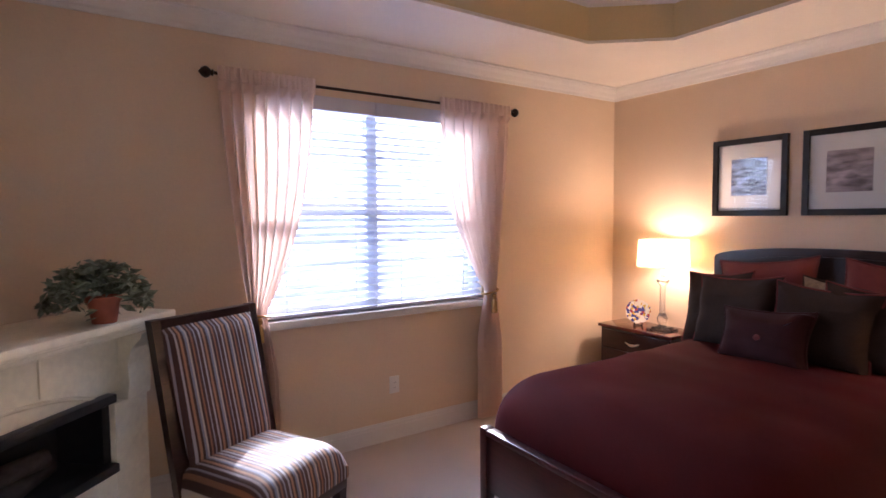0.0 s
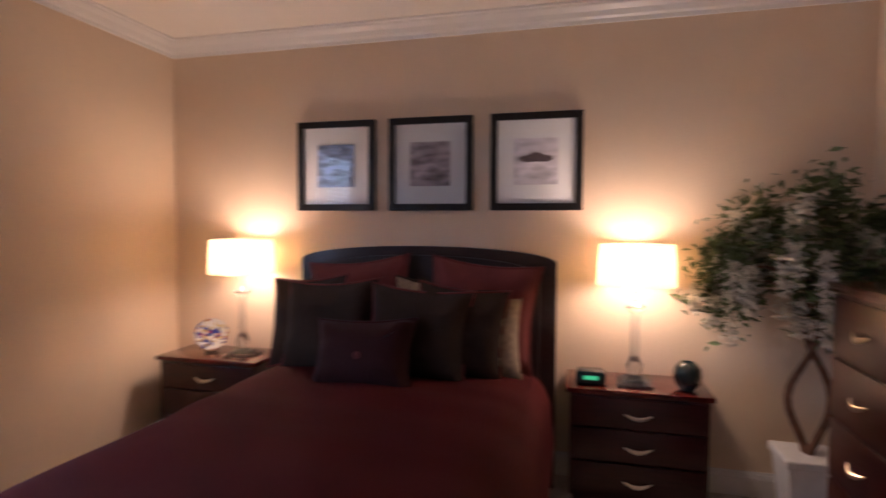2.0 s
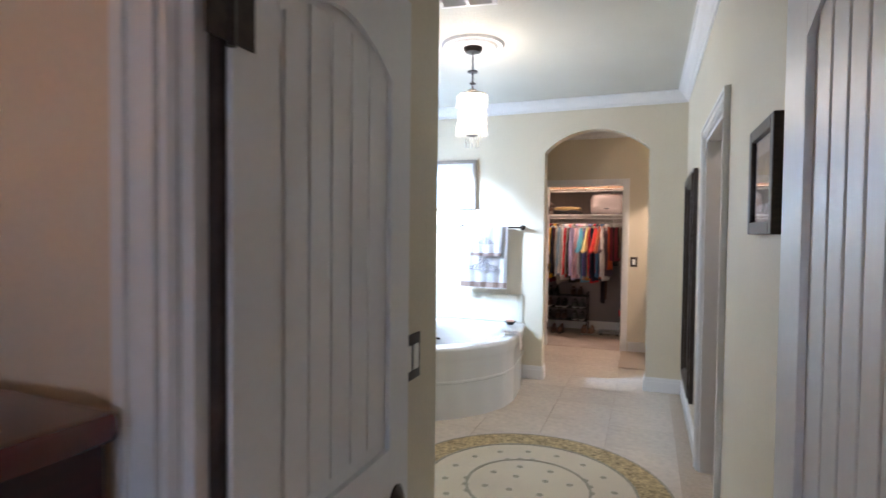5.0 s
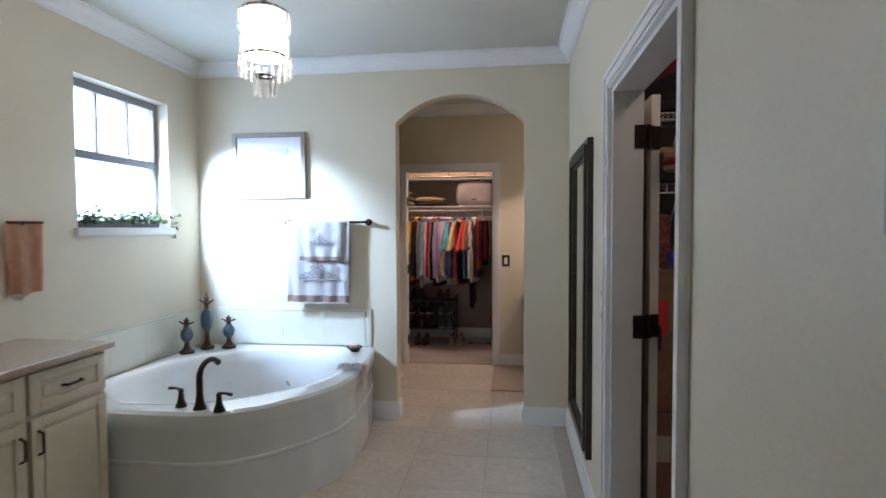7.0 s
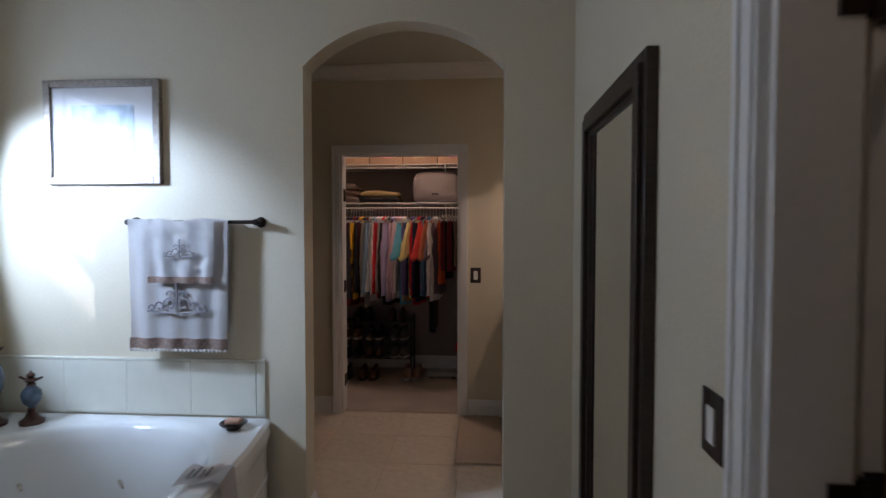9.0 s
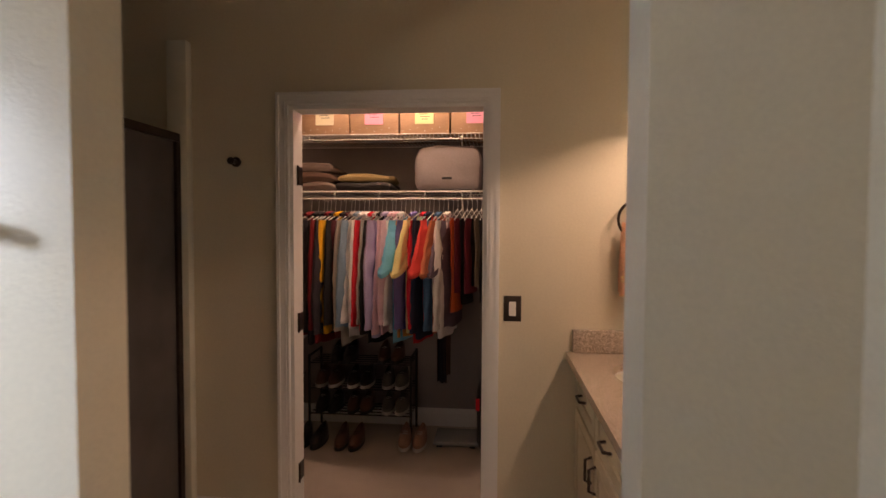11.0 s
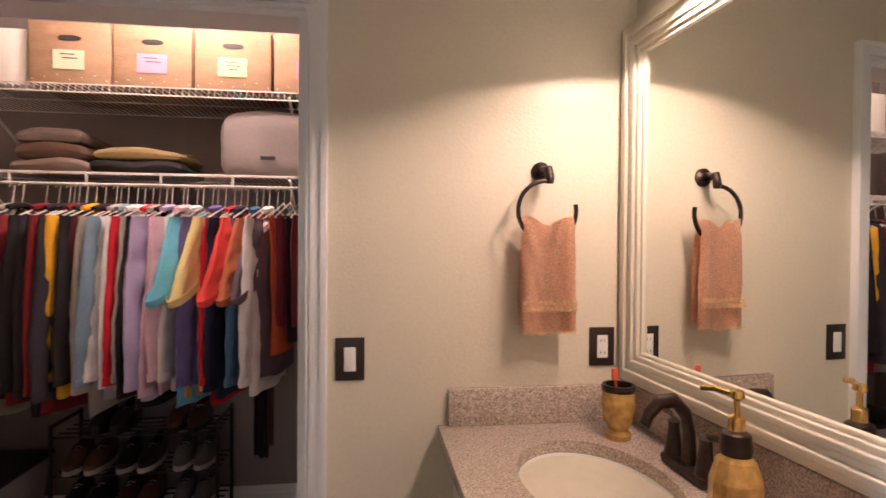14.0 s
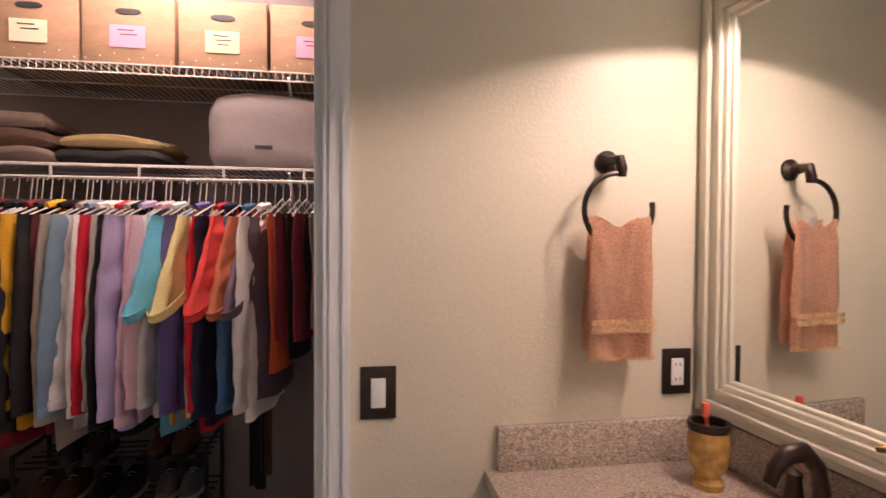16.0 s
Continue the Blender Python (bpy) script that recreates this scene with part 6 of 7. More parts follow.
hk = thing("robe_hook", (3.37, VY1, 1.78), "oil-rubbed bronze robe hook on the wall", "hook")
bm = bmesh.new()
lathe(bm, [(0.024, 0), (0.024, 0.007), (0.012, 0.014), (0.011, 0.05), (0.018, 0.06), (0.012, 0.072)], sides=16, m=pose(0, 0, 0, -90, 0, 0))
part("peg", bm, BRONZE, hk, smooth=True)

# shower enclosure
sh = thing("shower_enclosure", (3.64, -5.85, 0.0), "bronze framed shower enclosure with dark opaque glass", "shower")
# Glass is one opaque dark sheet, not see-through.
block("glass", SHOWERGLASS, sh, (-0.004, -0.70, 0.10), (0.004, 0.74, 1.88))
bm = bmesh.new()
for y0, y1, z0, z1 in ((-0.70, -0.665, 0.10, 1.87), (0.705, 0.74, 0.10, 1.87), (-0.70, 0.74, 1.87, 1.91), (-0.665, 0.705, 0.10, 0.13)):
    box(bm, (-0.018, y0, z0), (0.018, y1, z1), 0.003)
part("frame", bm, BRONZE, sh, "dark bronze frame")
block("curb", WALLTILE, sh, (-0.06, -0.745, 0.0), (0.06, 0.74, 0.10), 0.006)
block("jamb_tile", WALLTILE, sh, (-0.05, -0.748, 0.10), (0.05, -0.70, 2.35), 0.004)
for x0, y0, x1, y1 in ((1.86, -6.58, 2.165, -5.73), (3.03, -6.2, 3.42, -5.5)):
    bm = bmesh.new()
    box(bm, (x0, y0, 0.0), (x1, y1, 0.016), 0.012)
    tagged(part("bath_mat", bm, BATHMAT, smooth=True), "beige cotton bath mat on the tile floor", "mat", "bath mats")

# ---- closet ----
WIRE = material("white_wire_coating", (0.72, 0.71, 0.70), 0.4, grain=0.02)
CARD = material("tan_cardboard", (0.35, 0.225, 0.145), 0.85, grain=0.08, grain_size=40, stain=0.12, stain_size=7, stretch=(1, 1, 3), bump=0.2)
OLDCARD = material("brown_cardboard", (0.36, 0.20, 0.13), 0.85, grain=0.1, grain_size=40, stain=0.15, stain_size=5, bump=0.2)
NOTE = {"cream": material("cream_note", (0.72, 0.68, 0.52), 0.8, grain=0.03), "pink": material("pink_note", (0.75, 0.33, 0.48), 0.8, grain=0.03), "yellow": material("yellow_note", (0.76, 0.70, 0.38), 0.8, grain=0.03), "white": material("white_note", (0.76, 0.75, 0.74), 0.8, grain=0.03)}
INK = material("black_ink", (0.03, 0.03, 0.035), 0.6, grain=0.05)
# White bag cloth greyed down; the shade under the boxes sits in its colour.
NONWOVEN = material("shaded_white_nonwoven_bag", (0.30, 0.265, 0.275), 0.9, grain=0.06, grain_size=120, stain=0.05, bump=0.5, bump_size=20)
RUBBER = material("black_rubber", (0.015, 0.014, 0.015), 0.6, grain=0.2, grain_size=60)


def wire_shelf(place, turn, w, d, label, rod_too):
    """A ventilated shelf; local -y is its front edge."""
    s = thing("wire_shelf", place, label, "shelf", turn)
    bm = bmesh.new()
    n = int(w / 0.026)
    for k in range(n + 1):
        x = -w / 2 + w * k / n
        box(bm, (x - 0.0014, -d, -0.0014), (x + 0.0014, 0, 0.0014))
        if not rod_too:
            box(bm, (x - 0.0014, -d - 0.0028, -0.028), (x + 0.0014, -d, 0.0014))
    part("wire_deck", bm, WIRE, s)
    bm = bmesh.new()
    for y, z in ((-d - 0.004, 0.003), (-d - 0.004, -0.002 if rod_too else -0.03), (-d * 0.5, -0.003), (-0.004, -0.003)):
        rod(bm, (-w / 2, y, z), (w / 2, y, z), 0.003, sides=8)
    part("rail", bm, WIRE, s)
    for x in (-w * 0.28, w * 0.2):
        bm = bmesh.new()
        rod(bm, (x, -d + 0.02, -0.01), (x, -0.004, -0.30), 0.006, sides=8)
        part("brace", bm, WIRE, s)
    if rod_too:
        bm = bmesh.new()
        rod(bm, (-w / 2, -d - 0.004, -0.045), (w / 2, -d - 0.004, -0.045), 0.005)
        part("hang_rod", bm, WIRE, s, "white hanging rod", True)
        for k in range(9):
            x = -w / 2 + w * (k + 0.5) / 9
            block("rod_clip", WIRE, s, (x - 0.004, -d - 0.008, -0.05), (x + 0.004, -d, 0.0))
    return s


CW = CX1 - CX0
CM = (CX0 + CX1) / 2
wire_shelf((CM, CY1, 2.06), 180, CW - 0.01, 0.52, "upper white ventilated wire closet shelf", False)
wire_shelf((CM, CY1, 1.70), 180, CW - 0.01, 0.50, "lower white ventilated wire closet shelf with a rod", True)


def file_box(x, note, marks):
    b = thing("storage_box", (x, -7.53, 2.064), "tan cardboard file box with a handwritten note", "box", 180, "file boxes on the upper shelf")
    block("carton", CARD, b, (-0.158, 0, 0), (0.158, 0.40, 0.262), 0.006)
    bm = bmesh.new()
    prism(bm, [(0.032 * math.cos(a) + (0.012 if math.cos(a) > 0 else -0.012), 0.195 + 0.011 * math.sin(a)) for a in [2 * math.pi * i / 16 for i in range(16)]], -0.003, 0.003, "y")
    part("hand_hole", bm, INK, b, "dark hand hole")
    n = block("note", NOTE[note], b, (-0.062, -0.004, 0.065), (0.058, -0.0005, 0.145))
    for k in range(marks):
        block("writing", INK, n, (-0.035 + 0.008 * k, -0.005, 0.125 - 0.016 * k), (0.02 + 0.012 * (k % 2), -0.0042, 0.129 - 0.016 * k))
    for k in range(7):
        block("rivet", WIRE, b, (-0.145 + 0.048 * k, -0.002, 0.02 + 0.01 * (k % 3)), (-0.141 + 0.048 * k, 0.0, 0.024 + 0.01 * (k % 3)))


for x, note, marks in ((3.235, "cream", 2), (2.91, "pink", 2), (2.583, "yellow", 3), (2.255, "pink", 2), (1.93, "white", 2)):
    file_box(x, note, marks)
pp = thing("paper_stack", (3.50, -7.55, 2.064), "white stack of papers on the upper shelf", "papers")
block("sheets", NOTE["white"], pp, (-0.09, -0.25, 0), (0.09, 0, 0.23), 0.004)


def soft_pile(name, place, w, d, h, mat, label, seed, category="blanket", layers=None, crumple=0.02):
    """A folded soft pile with rounded, sagging layers."""
    p = thing(name, place, label, category)
    z = 0
    for k, (m, t) in enumerate(layers or [(mat, h)]):
        bm = bmesh.new()
        box(bm, (-w / 2, -d / 2, z), (w / 2, d / 2, z + t), min(t * 0.42, 0.05))
        bmesh.ops.subdivide_edges(bm, edges=[e for e in bm.edges if e.calc_length() > 0.06], cuts=5 if crumple < 0.03 else 11, use_grid_fill=True)
        for v in bm.verts:
            q = noise.noise_vector((v.co.x * 6 + seed, v.co.y * 6, v.co.z * 9 + k))
            v.co += Vector((q.x * crumple, q.y * crumple, q.z * crumple * (1 if v.co.z > z + t * 0.3 else 0)))
            if crumple > 0.03:
                f = noise.noise_vector((v.co.x * 17 + seed, v.co.y * 17, v.co.z * 17))
                v.co += f * 0.014
            v.co.z -= 0.25 * min(t, 0.09) * (abs(v.co.x) / (w / 2)) ** 3 if v.co.z > z + t * 0.5 else 0
            v.co.z = max(v.co.z, 0)
        part("fold", bm, m, p, smooth=True)
        z += t * 0.9
        w *= 0.94
    return p


def dye(name, c, rough=0.85):
    return material(name, c, rough, grain=0.08, grain_size=160, stain=0.10, stain_size=8, bump=0.25, bump_size=220)


TAUPE, BROWN, MUSTARD, BLACKC = dye("taupe_knit", (0.15, 0.11, 0.095)), dye("brown_knit", (0.09, 0.05, 0.035)), dye("mustard_knit", (0.27, 0.20, 0.09)), dye("black_knit", (0.015, 0.013, 0.014))
soft_pile("folded_sweaters", (3.34, -7.74, 1.705), 0.32, 0.34, 0.15, None, "folded brown and taupe sweaters on the shelf", 1, "sweater", [(TAUPE, 0.06), (BROWN, 0.08), (TAUPE, 0.06)])
soft_pile("folded_sweaters", (2.99, -7.74, 1.705), 0.38, 0.34, 0.15, None, "folded black and mustard sweaters on the shelf", 7, "sweater", [(BLACKC, 0.07), (MUSTARD, 0.05)])
bag = soft_pile("storage_bag", (2.44, -7.74, 1.705), 0.43, 0.34, 0.30, None, "white drawstring storage bag with a gathered top, darkened for shade", 3, "bag", [(NONWOVEN, 0.30), ])
block("label_patch", INK, bag, (-0.03, 0.178, 0.075), (0.035, 0.182, 0.09))
bm = bmesh.new()
lathe(bm, [(0.16, 0.26), (0.10, 0.30), (0.05, 0.315), (0.075, 0.335), (0.02, 0.34)], sides=18)
for v in bm.verts:
    v.co.x *= 1.0 + 0.12 * noise.noise(v.co * 20)
    v.co.y *= 0.8
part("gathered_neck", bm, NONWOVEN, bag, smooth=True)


# ---- clothes ----
def garment(x, colour, kind, seed):
    """A garment on a hanger, seen edge on: body, near sleeve, hanger; kind long, short or trousers."""
    g = random.Random(seed)
    yoff, droop = g.uniform(-0.03, 0.03), g.uniform(-0.04, 0.05)
    tilt = g.uniform(-19, -12)
    words = {"long": "long-sleeved shirt", "short": "short-sleeved polo shirt", "trousers": "pair of folded trousers"}[kind]
    t = thing("hanging_" + ("trousers" if kind == "trousers" else "shirt"), (x, -7.525 + yoff - 0.01, 1.648), f"{colour[0]} {words} on a wire hanger", "clothes", tilt, "clothes on the closet rod")
    bm = bmesh.new()
    tube(bm, [(0, 0.012, -0.01), (0, 0.0, 0.012), (0, -0.013, 0.0), (0, -0.01, -0.03), (0, 0, -0.088)], 0.0019, 5)
    if kind != "trousers":
        tube(bm, [(0, -0.19, -0.16), (0, 0, -0.085), (0, 0.19, -0.16)], 0.003, 5)
    else:
        tube(bm, [(0, 0, -0.06), (0, 0.16, -0.13), (0, -0.16, -0.13), (0, 0, -0.06)], 0.003, 5)
    part("hanger", bm, WIRE, t, "thin wire hanger")
    mat = colour[1]
    if kind == "trousers":
        ln = g.uniform(0.42, 0.60)

        def leg(u, v):
            a = u * 2 * math.pi
            z = -0.12 - ln * v
            return (0.018 * math.cos(a) * (1 + 0.4 * v) + 0.012 * noise.noise((seed, z * 5, 0)), 0.15 * math.sin(a) * (1 - 0.2 * v) + 0.02 * noise.noise((seed + 9, z * 4, u * 3)), z)
        bm = bmesh.new()
        sheet(bm, leg, 16, 14)
        part("leg", bm, mat, t, smooth=True)
        return t
    ln = 0.76 + droop + g.uniform(-0.06, 0.04) - (0.04 if kind == "short" else 0)

    def body(u, v):
        a = u * 2 * math.pi
        z = -0.095 - ln * v
        sh = min(1.0, 0.18 + v * 6.0)
        th = 0.010 + 0.010 * min(1, v * 2)
        wob = 0.007 * noise.noise((seed * 3.1, z * 4, math.sin(a))) + 0.004 * noise.noise((seed, z * 13, a * 1.5))
        hem = 0.03 * noise.noise((seed, u * 5, 3)) * v
        return (th * math.cos(a) + wob + 0.006 * math.sin(a * 5 + seed) * v, 0.20 * sh * math.sin(a) * (1 - 0.12 * v), z + hem - (1 - abs(math.sin(a))) * 0 - 0.05 * abs(math.sin(a)) * (1 - v))
    bm = bmesh.new()
    sheet(bm, body, 28, 26)
    part("body", bm, mat, t, smooth=True)
    sl = 0.64 + droop if kind == "long" else 0.29

    reach = 0.085 if kind == "short" else g.uniform(0.035, 0.075)

    def sleeve(side):
        def fn(u, v):
            a = u * 2 * math.pi
            wx = (0.013 + 0.011 * math.sin(math.pi * min(1, v * 1.1))) if kind == "long" else 0.016 + 0.020 * v
            wx *= 1 + 0.28 * math.sin(3 * a + seed) + 0.5 * noise.noise((math.cos(a) * 1.5 + seed, v * 7, side))
            wy = 0.062 - 0.016 * v if kind == "long" else 0.05 + 0.04 * v
            z = -0.135 - sl * v - (0.05 * math.sin(a) * v if kind == "short" else 0)
            sway = 0.016 * noise.noise((seed * 1.7, v * 1.3, side)) + (0.015 * v if kind == "short" else 0.0)
            return (wx * math.cos(a) + sway + 0.006 * noise.noise((seed, z * 16, math.sin(a))) + 0.003 * noise.noise((seed, z * 34, math.cos(a))), side * (0.165 + reach * min(1, v * (1.4 if kind == "long" else 1.0))) + wy * math.sin(a), z)
        bm = bmesh.new()
        sheet(bm, fn, 24, 30)
        part("sleeve", bm, mat, t, smooth=True)
        bm = bmesh.new()
        z0 = -0.135 - sl
        wx, wy = (0.016, 0.047) if kind == "long" else (0.038, 0.091)
        sway = 0.016 * noise.noise((seed * 1.7, 1.3, side)) + (0.015 if kind == "short" else 0.0)
        lathe(bm, [(1.0, -0.012), (1.06, -0.01), (1.06, 0.02), (1.0, 0.022)], sides=14, m=Matrix.Translation((sway, side * (0.165 + reach), z0)) @ pose(0, 0, 0, -29 if kind == "short" else 0, 0, 0) @ Matrix.Diagonal((wx, wy, 1, 1)), close=False)
        part("cuff", bm, mat, t, smooth=True)
    sleeve(1)
    if kind == "long":
        bm = bmesh.new()
        tube(bm, [(0.0, 0.06, -0.10), (0.012, 0.0, -0.085), (0.0, -0.06, -0.10), (-0.012, 0.0, -0.085), (0.0, 0.06, -0.10)], 0.012, 6)
        part("collar", bm, mat, t, smooth=True)
    return t


C = {k: (k, dye(k.replace(" ", "_") + "_cloth", v)) for k, v in {
    "dark red": (0.20, 0.012, 0.018), "charcoal": (0.03, 0.025, 0.035), "golden yellow": (0.80, 0.42, 0.01), "black": (0.012, 0.010, 0.012), "maroon": (0.09, 0.012, 0.02),
    "stone grey": (0.40, 0.36, 0.33), "denim blue": (0.20, 0.30, 0.42), "off-white": (0.78, 0.75, 0.75), "bright red": (0.70, 0.02, 0.04), "pale grey": (0.48, 0.46, 0.44),
    "lavender": (0.46, 0.40, 0.66), "pale pink": (0.80, 0.55, 0.66), "white": (0.84, 0.82, 0.84), "sky blue": (0.16, 0.52, 0.74), "orange": (0.82, 0.40, 0.12), "violet blue": (0.16, 0.14, 0.40),
    "pale yellow": (0.82, 0.74, 0.34), "coral red": (0.80, 0.07, 0.06), "steel blue": (0.09, 0.20, 0.38), "rust plaid": (0.50, 0.15, 0.07), "plum grey": (0.14, 0.10, 0.14), "wine": (0.16, 0.015, 0.03),
    "flame orange": (0.68, 0.12, 0.03), "taupe": (0.20, 0.15, 0.11), "navy": (0.02, 0.025, 0.06)}.items()}
ROW = [("black", "long"), ("charcoal", "long"), ("black", "long"), ("dark red", "long"), ("charcoal", "long"), ("golden yellow", "long"), ("black", "long"), ("maroon", "long"), ("stone grey", "long"), ("denim blue", "long"), ("off-white", "long"), ("white", "long"),
       ("bright red", "long"), ("pale grey", "long"), ("black", "long"), ("lavender", "long"), ("pale pink", "long"), ("pale pink", "long"), ("white", "long"), ("sky blue", "short"), ("orange", "short"), ("violet blue", "long"), ("pale yellow", "short"), ("bright red", "long"), ("navy", "long"),
       ("coral red", "short"), ("steel blue", "long"), ("rust plaid", "short"), ("white", "long"), ("plum grey", "short"), ("flame orange", "trousers"), ("wine", "trousers"), ("black", "trousers"), ("wine", "trousers"), ("black", "trousers"), ("taupe", "trousers"), ("black", "trousers"), ("navy", "trousers"), ("pale grey", "trousers"), ("black", "trousers")]
for k, (c, kind) in enumerate(ROW):
    garment(3.285 - k * (1.19 / (len(ROW) - 1)), C[c], kind, 11 + k * 3)
for k, c in enumerate(("dark red", "black", "stone grey", "maroon", "charcoal", "denim blue", "black", "dark red")):
    garment(3.335 + k * 0.07, C[c], "long", 301 + k)
for k, c in enumerate(("black", "navy", "maroon", "charcoal", "taupe", "black")):
    garment(2.05 - k * 0.08, C[c], "trousers" if k % 2 else "long", 401 + k)
ties = thing("hanging_scarf", (2.47, -7.56, 0.46), "long dark brown scarf hanging below the clothes", "scarf")
cloth("length", ties, C["charcoal"][1], -0.035, 0.03, 0.0, 0.75, 0.0, 1, 0.02)
cloth("tail", ties, BROWN, -0.06, -0.015, 0.06, 0.75, 0.02, 1, 0.015)

# ---- closet floor ----
rack = thing("shoe_rack", (3.06, -7.86, 0.0), "black metal shoe rack with three tiers", "shoe rack")
for x in (-0.36, 0.36):
    bm = bmesh.new()
    for y in (-0.13, 0.13):
        rod(bm, (x, y, 0), (x, y, 0.58), 0.009, sides=8)
    rod(bm, (x, -0.13, 0.57), (x, 0.13, 0.57), 0.009, sides=8)
    part("side_frame", bm, RUBBER, rack)
for z in (0.16, 0.34, 0.52):
    bm = bmesh.new()
    for y in (-0.12, -0.06, 0.0, 0.06, 0.12):
        rod(bm, (-0.36, y, z), (0.36, y, z), 0.005, sides=6)
    part("tier", bm, RUBBER, rack)


def shoe(place, turn, upper, sole, label, tall=0.0):
    """A low shoe, toe towards local +y."""
    s = thing("shoe", place, label, "shoe", turn, "shoes in the closet")
    outline = [(0.042 * math.sin(a) * (1.0 - 0.18 * math.cos(a - 0.2)), -0.135 * math.cos(a)) for a in [2 * math.pi * i / 24 for i in range(24)]]
    bm = bmesh.new()
    prism(bm, outline, 0.0, 0.022)
    part("sole", bm, sole, s)
    bm = bmesh.new()
    rings = []
    for k, z in ((0.98, 0.022), (1.0, 0.045), (0.86, 0.07), (0.62, 0.085 + tall * 0.5)):
        ring = []
        for x, y in outline:
            heel = max(0, -y / 0.135)
            yy = y * k - (1 - k) * 0.06
            ring.append(bm.verts.new((x * k, yy, z + (heel * 0.03 if k < 0.9 else 0))))
        rings.append(ring)
    rings.append([bm.verts.new((v.co.x * 0.8, v.co.y * 0.85 - 0.01, v.co.z - 0.04)) for v in rings[-1]])
    for a, b in zip(rings, rings[1:]):
        for i in range(24):
            bm.faces.new((a[i], a[(i + 1) % 24], b[(i + 1) % 24], b[i]))
    bm.faces.new(rings[-1])
    up = part("upper", bm, upper, s, smooth=True)
    bm = bmesh.new()
    for k in range(3):
        tube(bm, [(-0.018, 0.01 + k * 0.018, 0.088 - k * 0.008), (0.0, 0.012 + k * 0.018, 0.096 - k * 0.008), (0.018, 0.01 + k * 0.018, 0.088 - k * 0.008)], 0.0025, 5)
    part("laces", bm, WIRE if tall else sole, up)


BRN, TANL, GRYL = dye("brown_leather", (0.10, 0.045, 0.03), 0.45), dye("tan_suede", (0.34, 0.20, 0.15), 0.9), dye("grey_mesh", (0.12, 0.115, 0.11), 0.8)
BLKL = dye("black_leather", (0.014, 0.012, 0.012), 0.35)
PALE = dye("pale_sole", (0.55, 0.52, 0.48), 0.7)
pairs = [(3.36, -7.62, 0, BLKL, RUBBER, "black leather lace-up shoe on the carpet"), (3.10, -7.62, 0, BRN, RUBBER, "brown leather shoe on the carpet"), (2.675, -7.66, 0, TANL, PALE, "tan suede slipper on the carpet")]
for x, y, z, up, so, lb in pairs:
    for s_ in (-0.052, 0.052):
        shoe((x + s_, y, z), 0 + s_ * 60, up, so, lb)
for x, tier, up, so, lb in ((3.31, 0.165, BLKL, RUBBER, "black shoe on the rack"), (3.08, 0.165, BRN, RUBBER, "brown shoe on the rack"), (2.83, 0.165, GRYL, PALE, "grey running shoe on the rack"), (3.31, 0.345, BRN, PALE, "brown leather shoe on the rack"), (3.08, 0.345, BLKL, PALE, "black shoe on the rack"), (2.83, 0.345, GRYL, PALE, "grey running shoe on the rack"), (3.2, 0.525, BLKL, RUBBER, "black shoe on the rack"), (2.86, 0.525, BRN, RUBBER, "brown shoe on the rack")):
    for s_ in (-0.05, 0.05):
        shoe((x + s_, -7.86, tier), s_ * 50, up, so, lb, 0.02)
tote = thing("storage_tote", (3.72, -7.75, 0.0), "translucent grey plastic storage tote with a dark lid", "storage bin")
bm = bmesh.new()
box(bm, (-0.17, -0.22, 0), (0.17, 0.22, 0.36), 0.02)
for v in bm.verts:
    k = 0.88 + 0.12 * v.co.z / 0.36
    v.co.x, v.co.y = v.co.x * k, v.co.y * k
part("bin", bm, material("cloudy_plastic", (0.34, 0.32, 0.33), 0.35, grain=0.05, stain=0.1), tote, smooth=True)
block("lid", RUBBER, tote, (-0.185, -0.235, 0.36), (0.185, 0.235, 0.39), 0.01)
scl = thing("bathroom_scale", (2.38, -7.74, 0.0), "flat grey glass bathroom scale on the carpet", "scale")
block("platform", material("grey_glass_top", (0.30, 0.31, 0.31), 0.1, coat=0.5, grain=0.02), scl, (-0.15, -0.13, 0.02), (0.15, 0.13, 0.045), 0.006)
for x in (-0.11, 0.11):
    for y in (-0.09, 0.09):
        block("foot", RUBBER, scl, (x - 0.02, y - 0.02, 0), (x + 0.02, y + 0.02, 0.022), 0.003)
bp = thing("backpack", (2.10, -7.62, 0.0), "black backpack leaning in the closet corner", "backpack")
bm = bmesh.new()
box(bm, (-0.14, -0.11, 0), (0.14, 0.11, 0.48), 0.07)
box(bm, (-0.11, 0.09, 0.04), (0.11, 0.15, 0.25), 0.03)
part("pack", bm, BLKL, bp, smooth=True)
block("tag", C["bright red"][1], bp, (0.12, 0.11, 0.30), (0.145, 0.125, 0.38), 0.004)
fan = thing("upright_box", (2.06, -7.62, 0.48), "dark cloth bag set on the backpack", "bag")
bm = bmesh.new()
box(bm, (-0.12, -0.10, 0), (0.12, 0.10, 0.22), 0.05)
part("sack", bm, BLACKC, fan, smooth=True)
for z in (0.25, 1.0, 1.72):
    h = thing("door_hinge", (CDR - 0.016, VY1 - 0.085, z), "dark bronze butt hinge on the closet jamb", "hinge", group="closet hinges")
    bm = bmesh.new()
    box(bm, (-0.004, -0.035, -0.045), (0, 0.035, 0.045), 0.001)
    rod(bm, (-0.006, 0.035, -0.048), (-0.006, 0.035, 0.048), 0.006, sides=8)
    part("leaf", bm, BRONZE, h)
    h2 = thing("strike_plate", (CDL + 0.019, VY1 - 0.06, z), "dark bronze plate on the closet jamb", "plate", group="closet plates")
    block("plate", BRONZE, h2, (-0.001, -0.015, -0.04), (0.002, 0.015, 0.04))

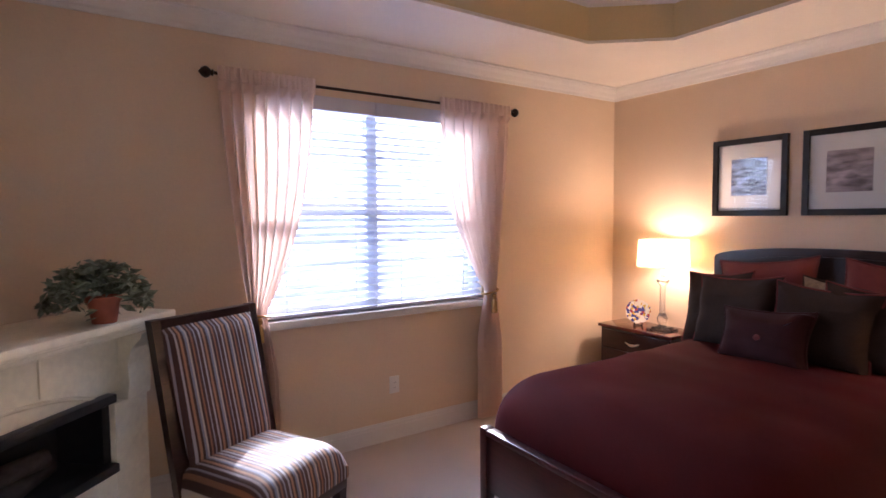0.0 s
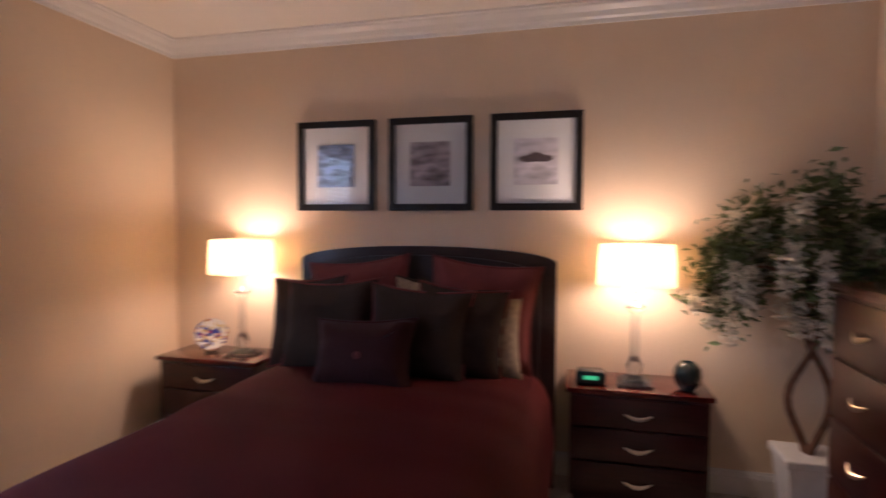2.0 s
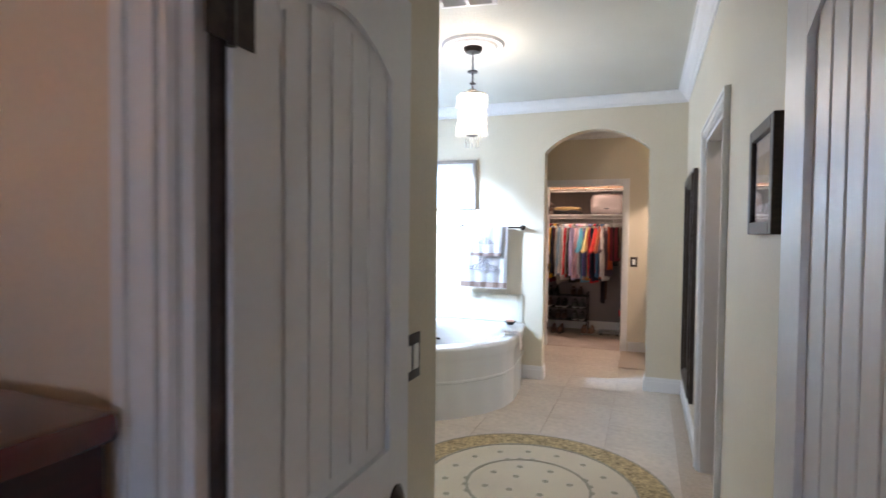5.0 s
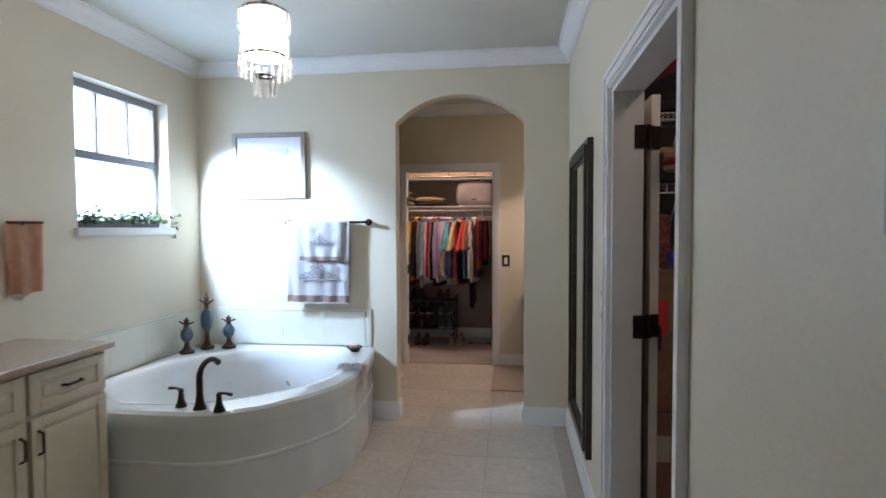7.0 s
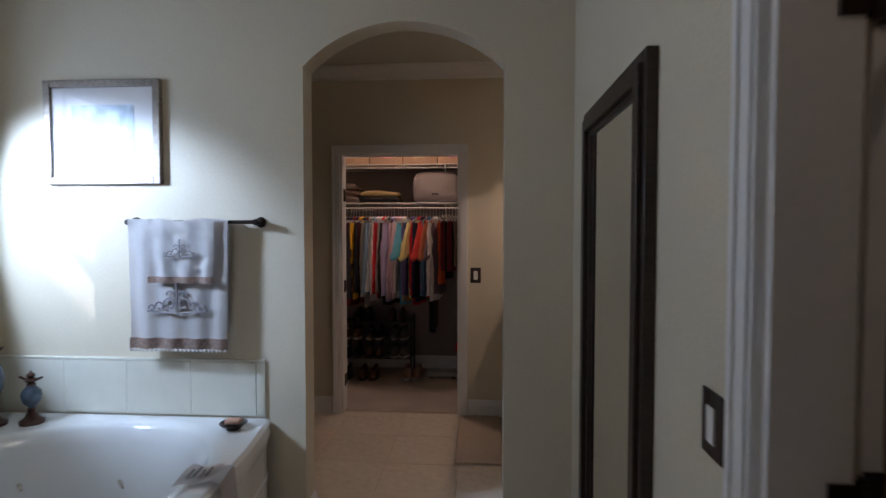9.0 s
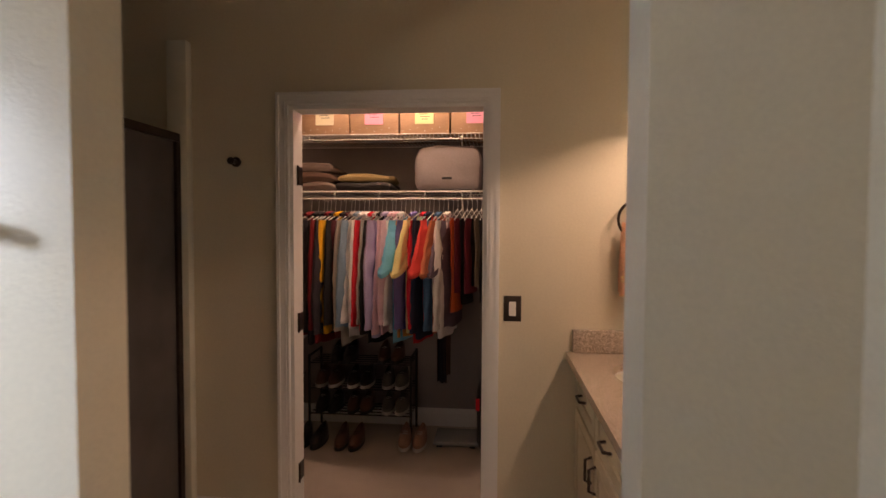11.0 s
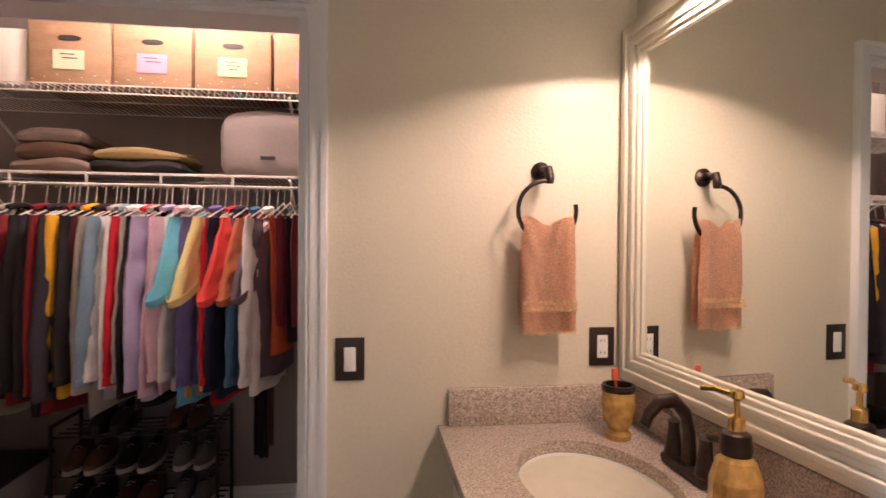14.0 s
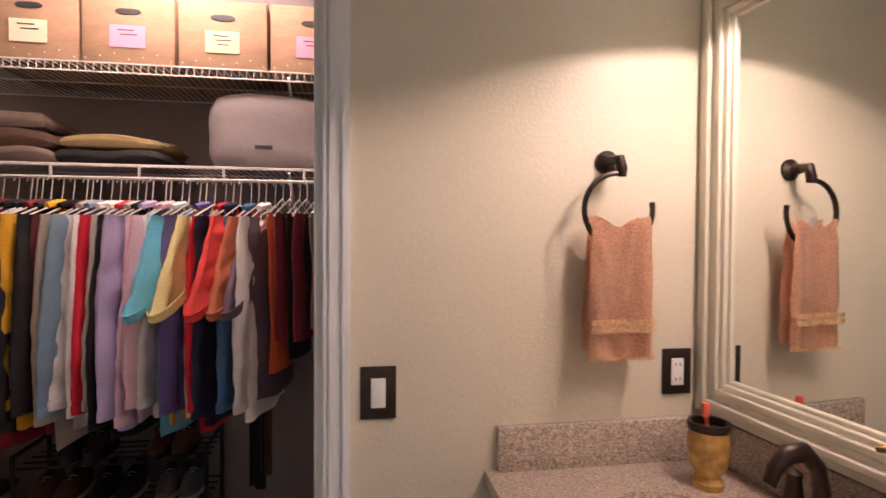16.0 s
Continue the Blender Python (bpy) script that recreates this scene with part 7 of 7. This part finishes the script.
# ---- side closet ----
d3 = door_leaf("door_3", (1.404, C2L - 0.026), 0.76, 270, "white panelled side closet door folded back on black hinges", -1, top=1.975)
for z in (0.25, 1.035, 1.80):
    bm = bmesh.new()
    box(bm, (-0.0045, -0.018, z - 0.047), (-0.001, 0.014, z + 0.047), 0.001)
    box(bm, (-0.0475, 0.052, z - 0.047), (-0.044, 0.092, z + 0.047), 0.001)
    box(bm, (-0.03, 0.014, z - 0.047), (-0.026, 0.055, z + 0.047), 0.001)
    rod(bm, (-0.03, 0.033, z - 0.05), (-0.03, 0.033, z + 0.05), 0.007, sides=10)
    part("hinge_plate", bm, BRONZE, d3, "dark bronze hinge plate")
# Unseen fixture, made up to carry the added side closet lamp.
cl = thing("unseen_ceiling_light", (0.95, -2.95, AZ), "unseen round frosted glass light added to brighten the side closet", "ceiling light")
bm = bmesh.new()
lathe(bm, [(0.13, 0.0), (0.132, -0.02), (0.125, -0.028), (0.001, -0.028)], sides=28, close=False)
part("base", bm, TRIM, cl, "white metal base", True)
bm = bmesh.new()
lathe(bm, [(0.118, -0.026), (0.11, -0.06), (0.075, -0.085), (0.001, -0.095)], sides=28, close=False)
part("dome", bm, SHADEGLASS, cl, "lit frosted glass dome of the added light", True).visible_shadow = False
wire_shelf((0.68, SY0, 2.02), 180, 1.54, 0.36, "upper wire shelf crowded with dark clothes", False)
wire_shelf((0.68, SY0, 1.66), 180, 1.54, 0.36, "lower wire shelf with wrapped bedding", True)
PLASTIC = material("clear_grey_wrap", (0.55, 0.52, 0.50), 0.15, grain=0.2, grain_size=9, coat=0.6, bump=1.0, bump_size=18)
soft_pile("wrapped_bedding", (0.55, -4.10, 1.665), 0.75, 0.34, 0.24, None, "grey bedding wrapped in clear plastic", 21, "bedding", [(BLACKC, 0.09), (PLASTIC, 0.17)], crumple=0.05)
soft_pile("striped_blanket", (1.14, -4.08, 1.665), 0.34, 0.36, 0.20, None, "striped tan folded blanket on the shelf", 23, "blanket", [(BLACKC, 0.05), (TAUPE, 0.05), (C["wine"][1], 0.035), (TANL, 0.06)])
soft_pile("dark_clothes", (1.0, -4.10, 2.025), 0.70, 0.32, 0.34, None, "dark clothes heaped on the upper shelf", 25, "clothes", [(BLACKC, 0.18), (C["maroon"][1], 0.12), (BLACKC, 0.1)], crumple=0.05)
soft_pile("rust_fabrics", (0.42, -4.10, 2.025), 0.42, 0.32, 0.34, None, "rust and tan fabrics heaped on the upper shelf", 27, "fabric", [(C["taupe"][1], 0.16), (C["rust plaid"][1], 0.08), (TANL, 0.08)], crumple=0.05)


def carton(place, w, d, h, label, turn=0, tag=None):
    b = thing("cardboard_box", place, label, "box", turn, "boxes in the side closet")
    block("carton", OLDCARD, b, (-w / 2, -d / 2, 0), (w / 2, d / 2, h), 0.006)
    block("tape", material("packing_tape", (0.30, 0.20, 0.13), 0.3, grain=0.05), b, (-0.03, -d / 2 - 0.001, h - 0.10), (0.03, d / 2 + 0.0015, h + 0.0015))
    if tag:
        block("label", tag, b, (0.0, d / 2, h * 0.55), (0.13, d / 2 + 0.002, h * 0.8))
    return b


carton((1.22, -3.98, 0.0), 0.25, 0.46, 0.52, "large brown cardboard box on the floor", 2, NOTE["cream"])
carton((1.22, -3.98, 0.522), 0.24, 0.44, 0.70, "brown cardboard box stacked on another", -2, C["coral red"][1])
carton((0.71, -3.92, 0.0), 0.62, 0.50, 1.02, "wide brown cardboard moving box", 4, NOTE["white"])
soft_pile("navy_sleeping_bag", (0.72, -3.90, 1.025), 0.66, 0.46, 0.28, None, "navy sleeping bag heaped on a box", 31, "bag", [(BLACKC, 0.09), (dye("navy_nylon", (0.04, 0.055, 0.20), 0.35), 0.17)], crumple=0.05)
mt = thing("exercise_mat", (1.22, -3.77, 1.275), "rolled blue exercise mat lying over the boxes", "mat")
bm = bmesh.new()
rod(bm, (0, 0, 0), (-0.62, -0.06, 0.135), 0.042, sides=20)
part("roll", bm, dye("blue_foam", (0.11, 0.13, 0.66), 0.6), mt, smooth=True)
for k in (0.06, 0.86):
    bm = bmesh.new()
    rod(bm, (-0.62 * k, -0.06 * k, 0.135 * k), (-0.62 * (k + 0.02), -0.06 * (k + 0.02), 0.135 * (k + 0.02)), 0.045, sides=20)
    part("strap", bm, RUBBER, mt, "black elastic strap")
pk = thing("floral_tin", (1.22, -4.06, 1.225), "tall tin with a dark red floral print", "tin")
bm = bmesh.new()
box(bm, (-0.07, -0.06, 0), (0.07, 0.06, 0.28), 0.015)
part("canister", bm, material("red_floral_print", (0.26, 0.09, 0.08), 0.5, grain=0.7, grain_size=60), pk, smooth=True)

# ---- floor tiles ----
bm = bmesh.new()
box(bm, (0.0015, 0.0015, -0.004), (0.4485, 0.4485, 0.0), 0.0008)
ft = part("tile", bm, TILE, FLOORBATH)
first = True
for i in range(8):
    for j in range(15):
        x, y = 1.24 + 0.45 * i, -6.62 + 0.45 * j
        if y < -5.1 and x + 0.45 > VX1 + 0.3 or y > -5.3 and x < 1.4 or y + 0.45 > -0.25 or x > 4.35:
            continue
        o = ft if first else ft.copy()
        if not first:
            scene.collection.objects.link(o)
        first = False
        o.matrix_local = pose(x, y, 0.0)
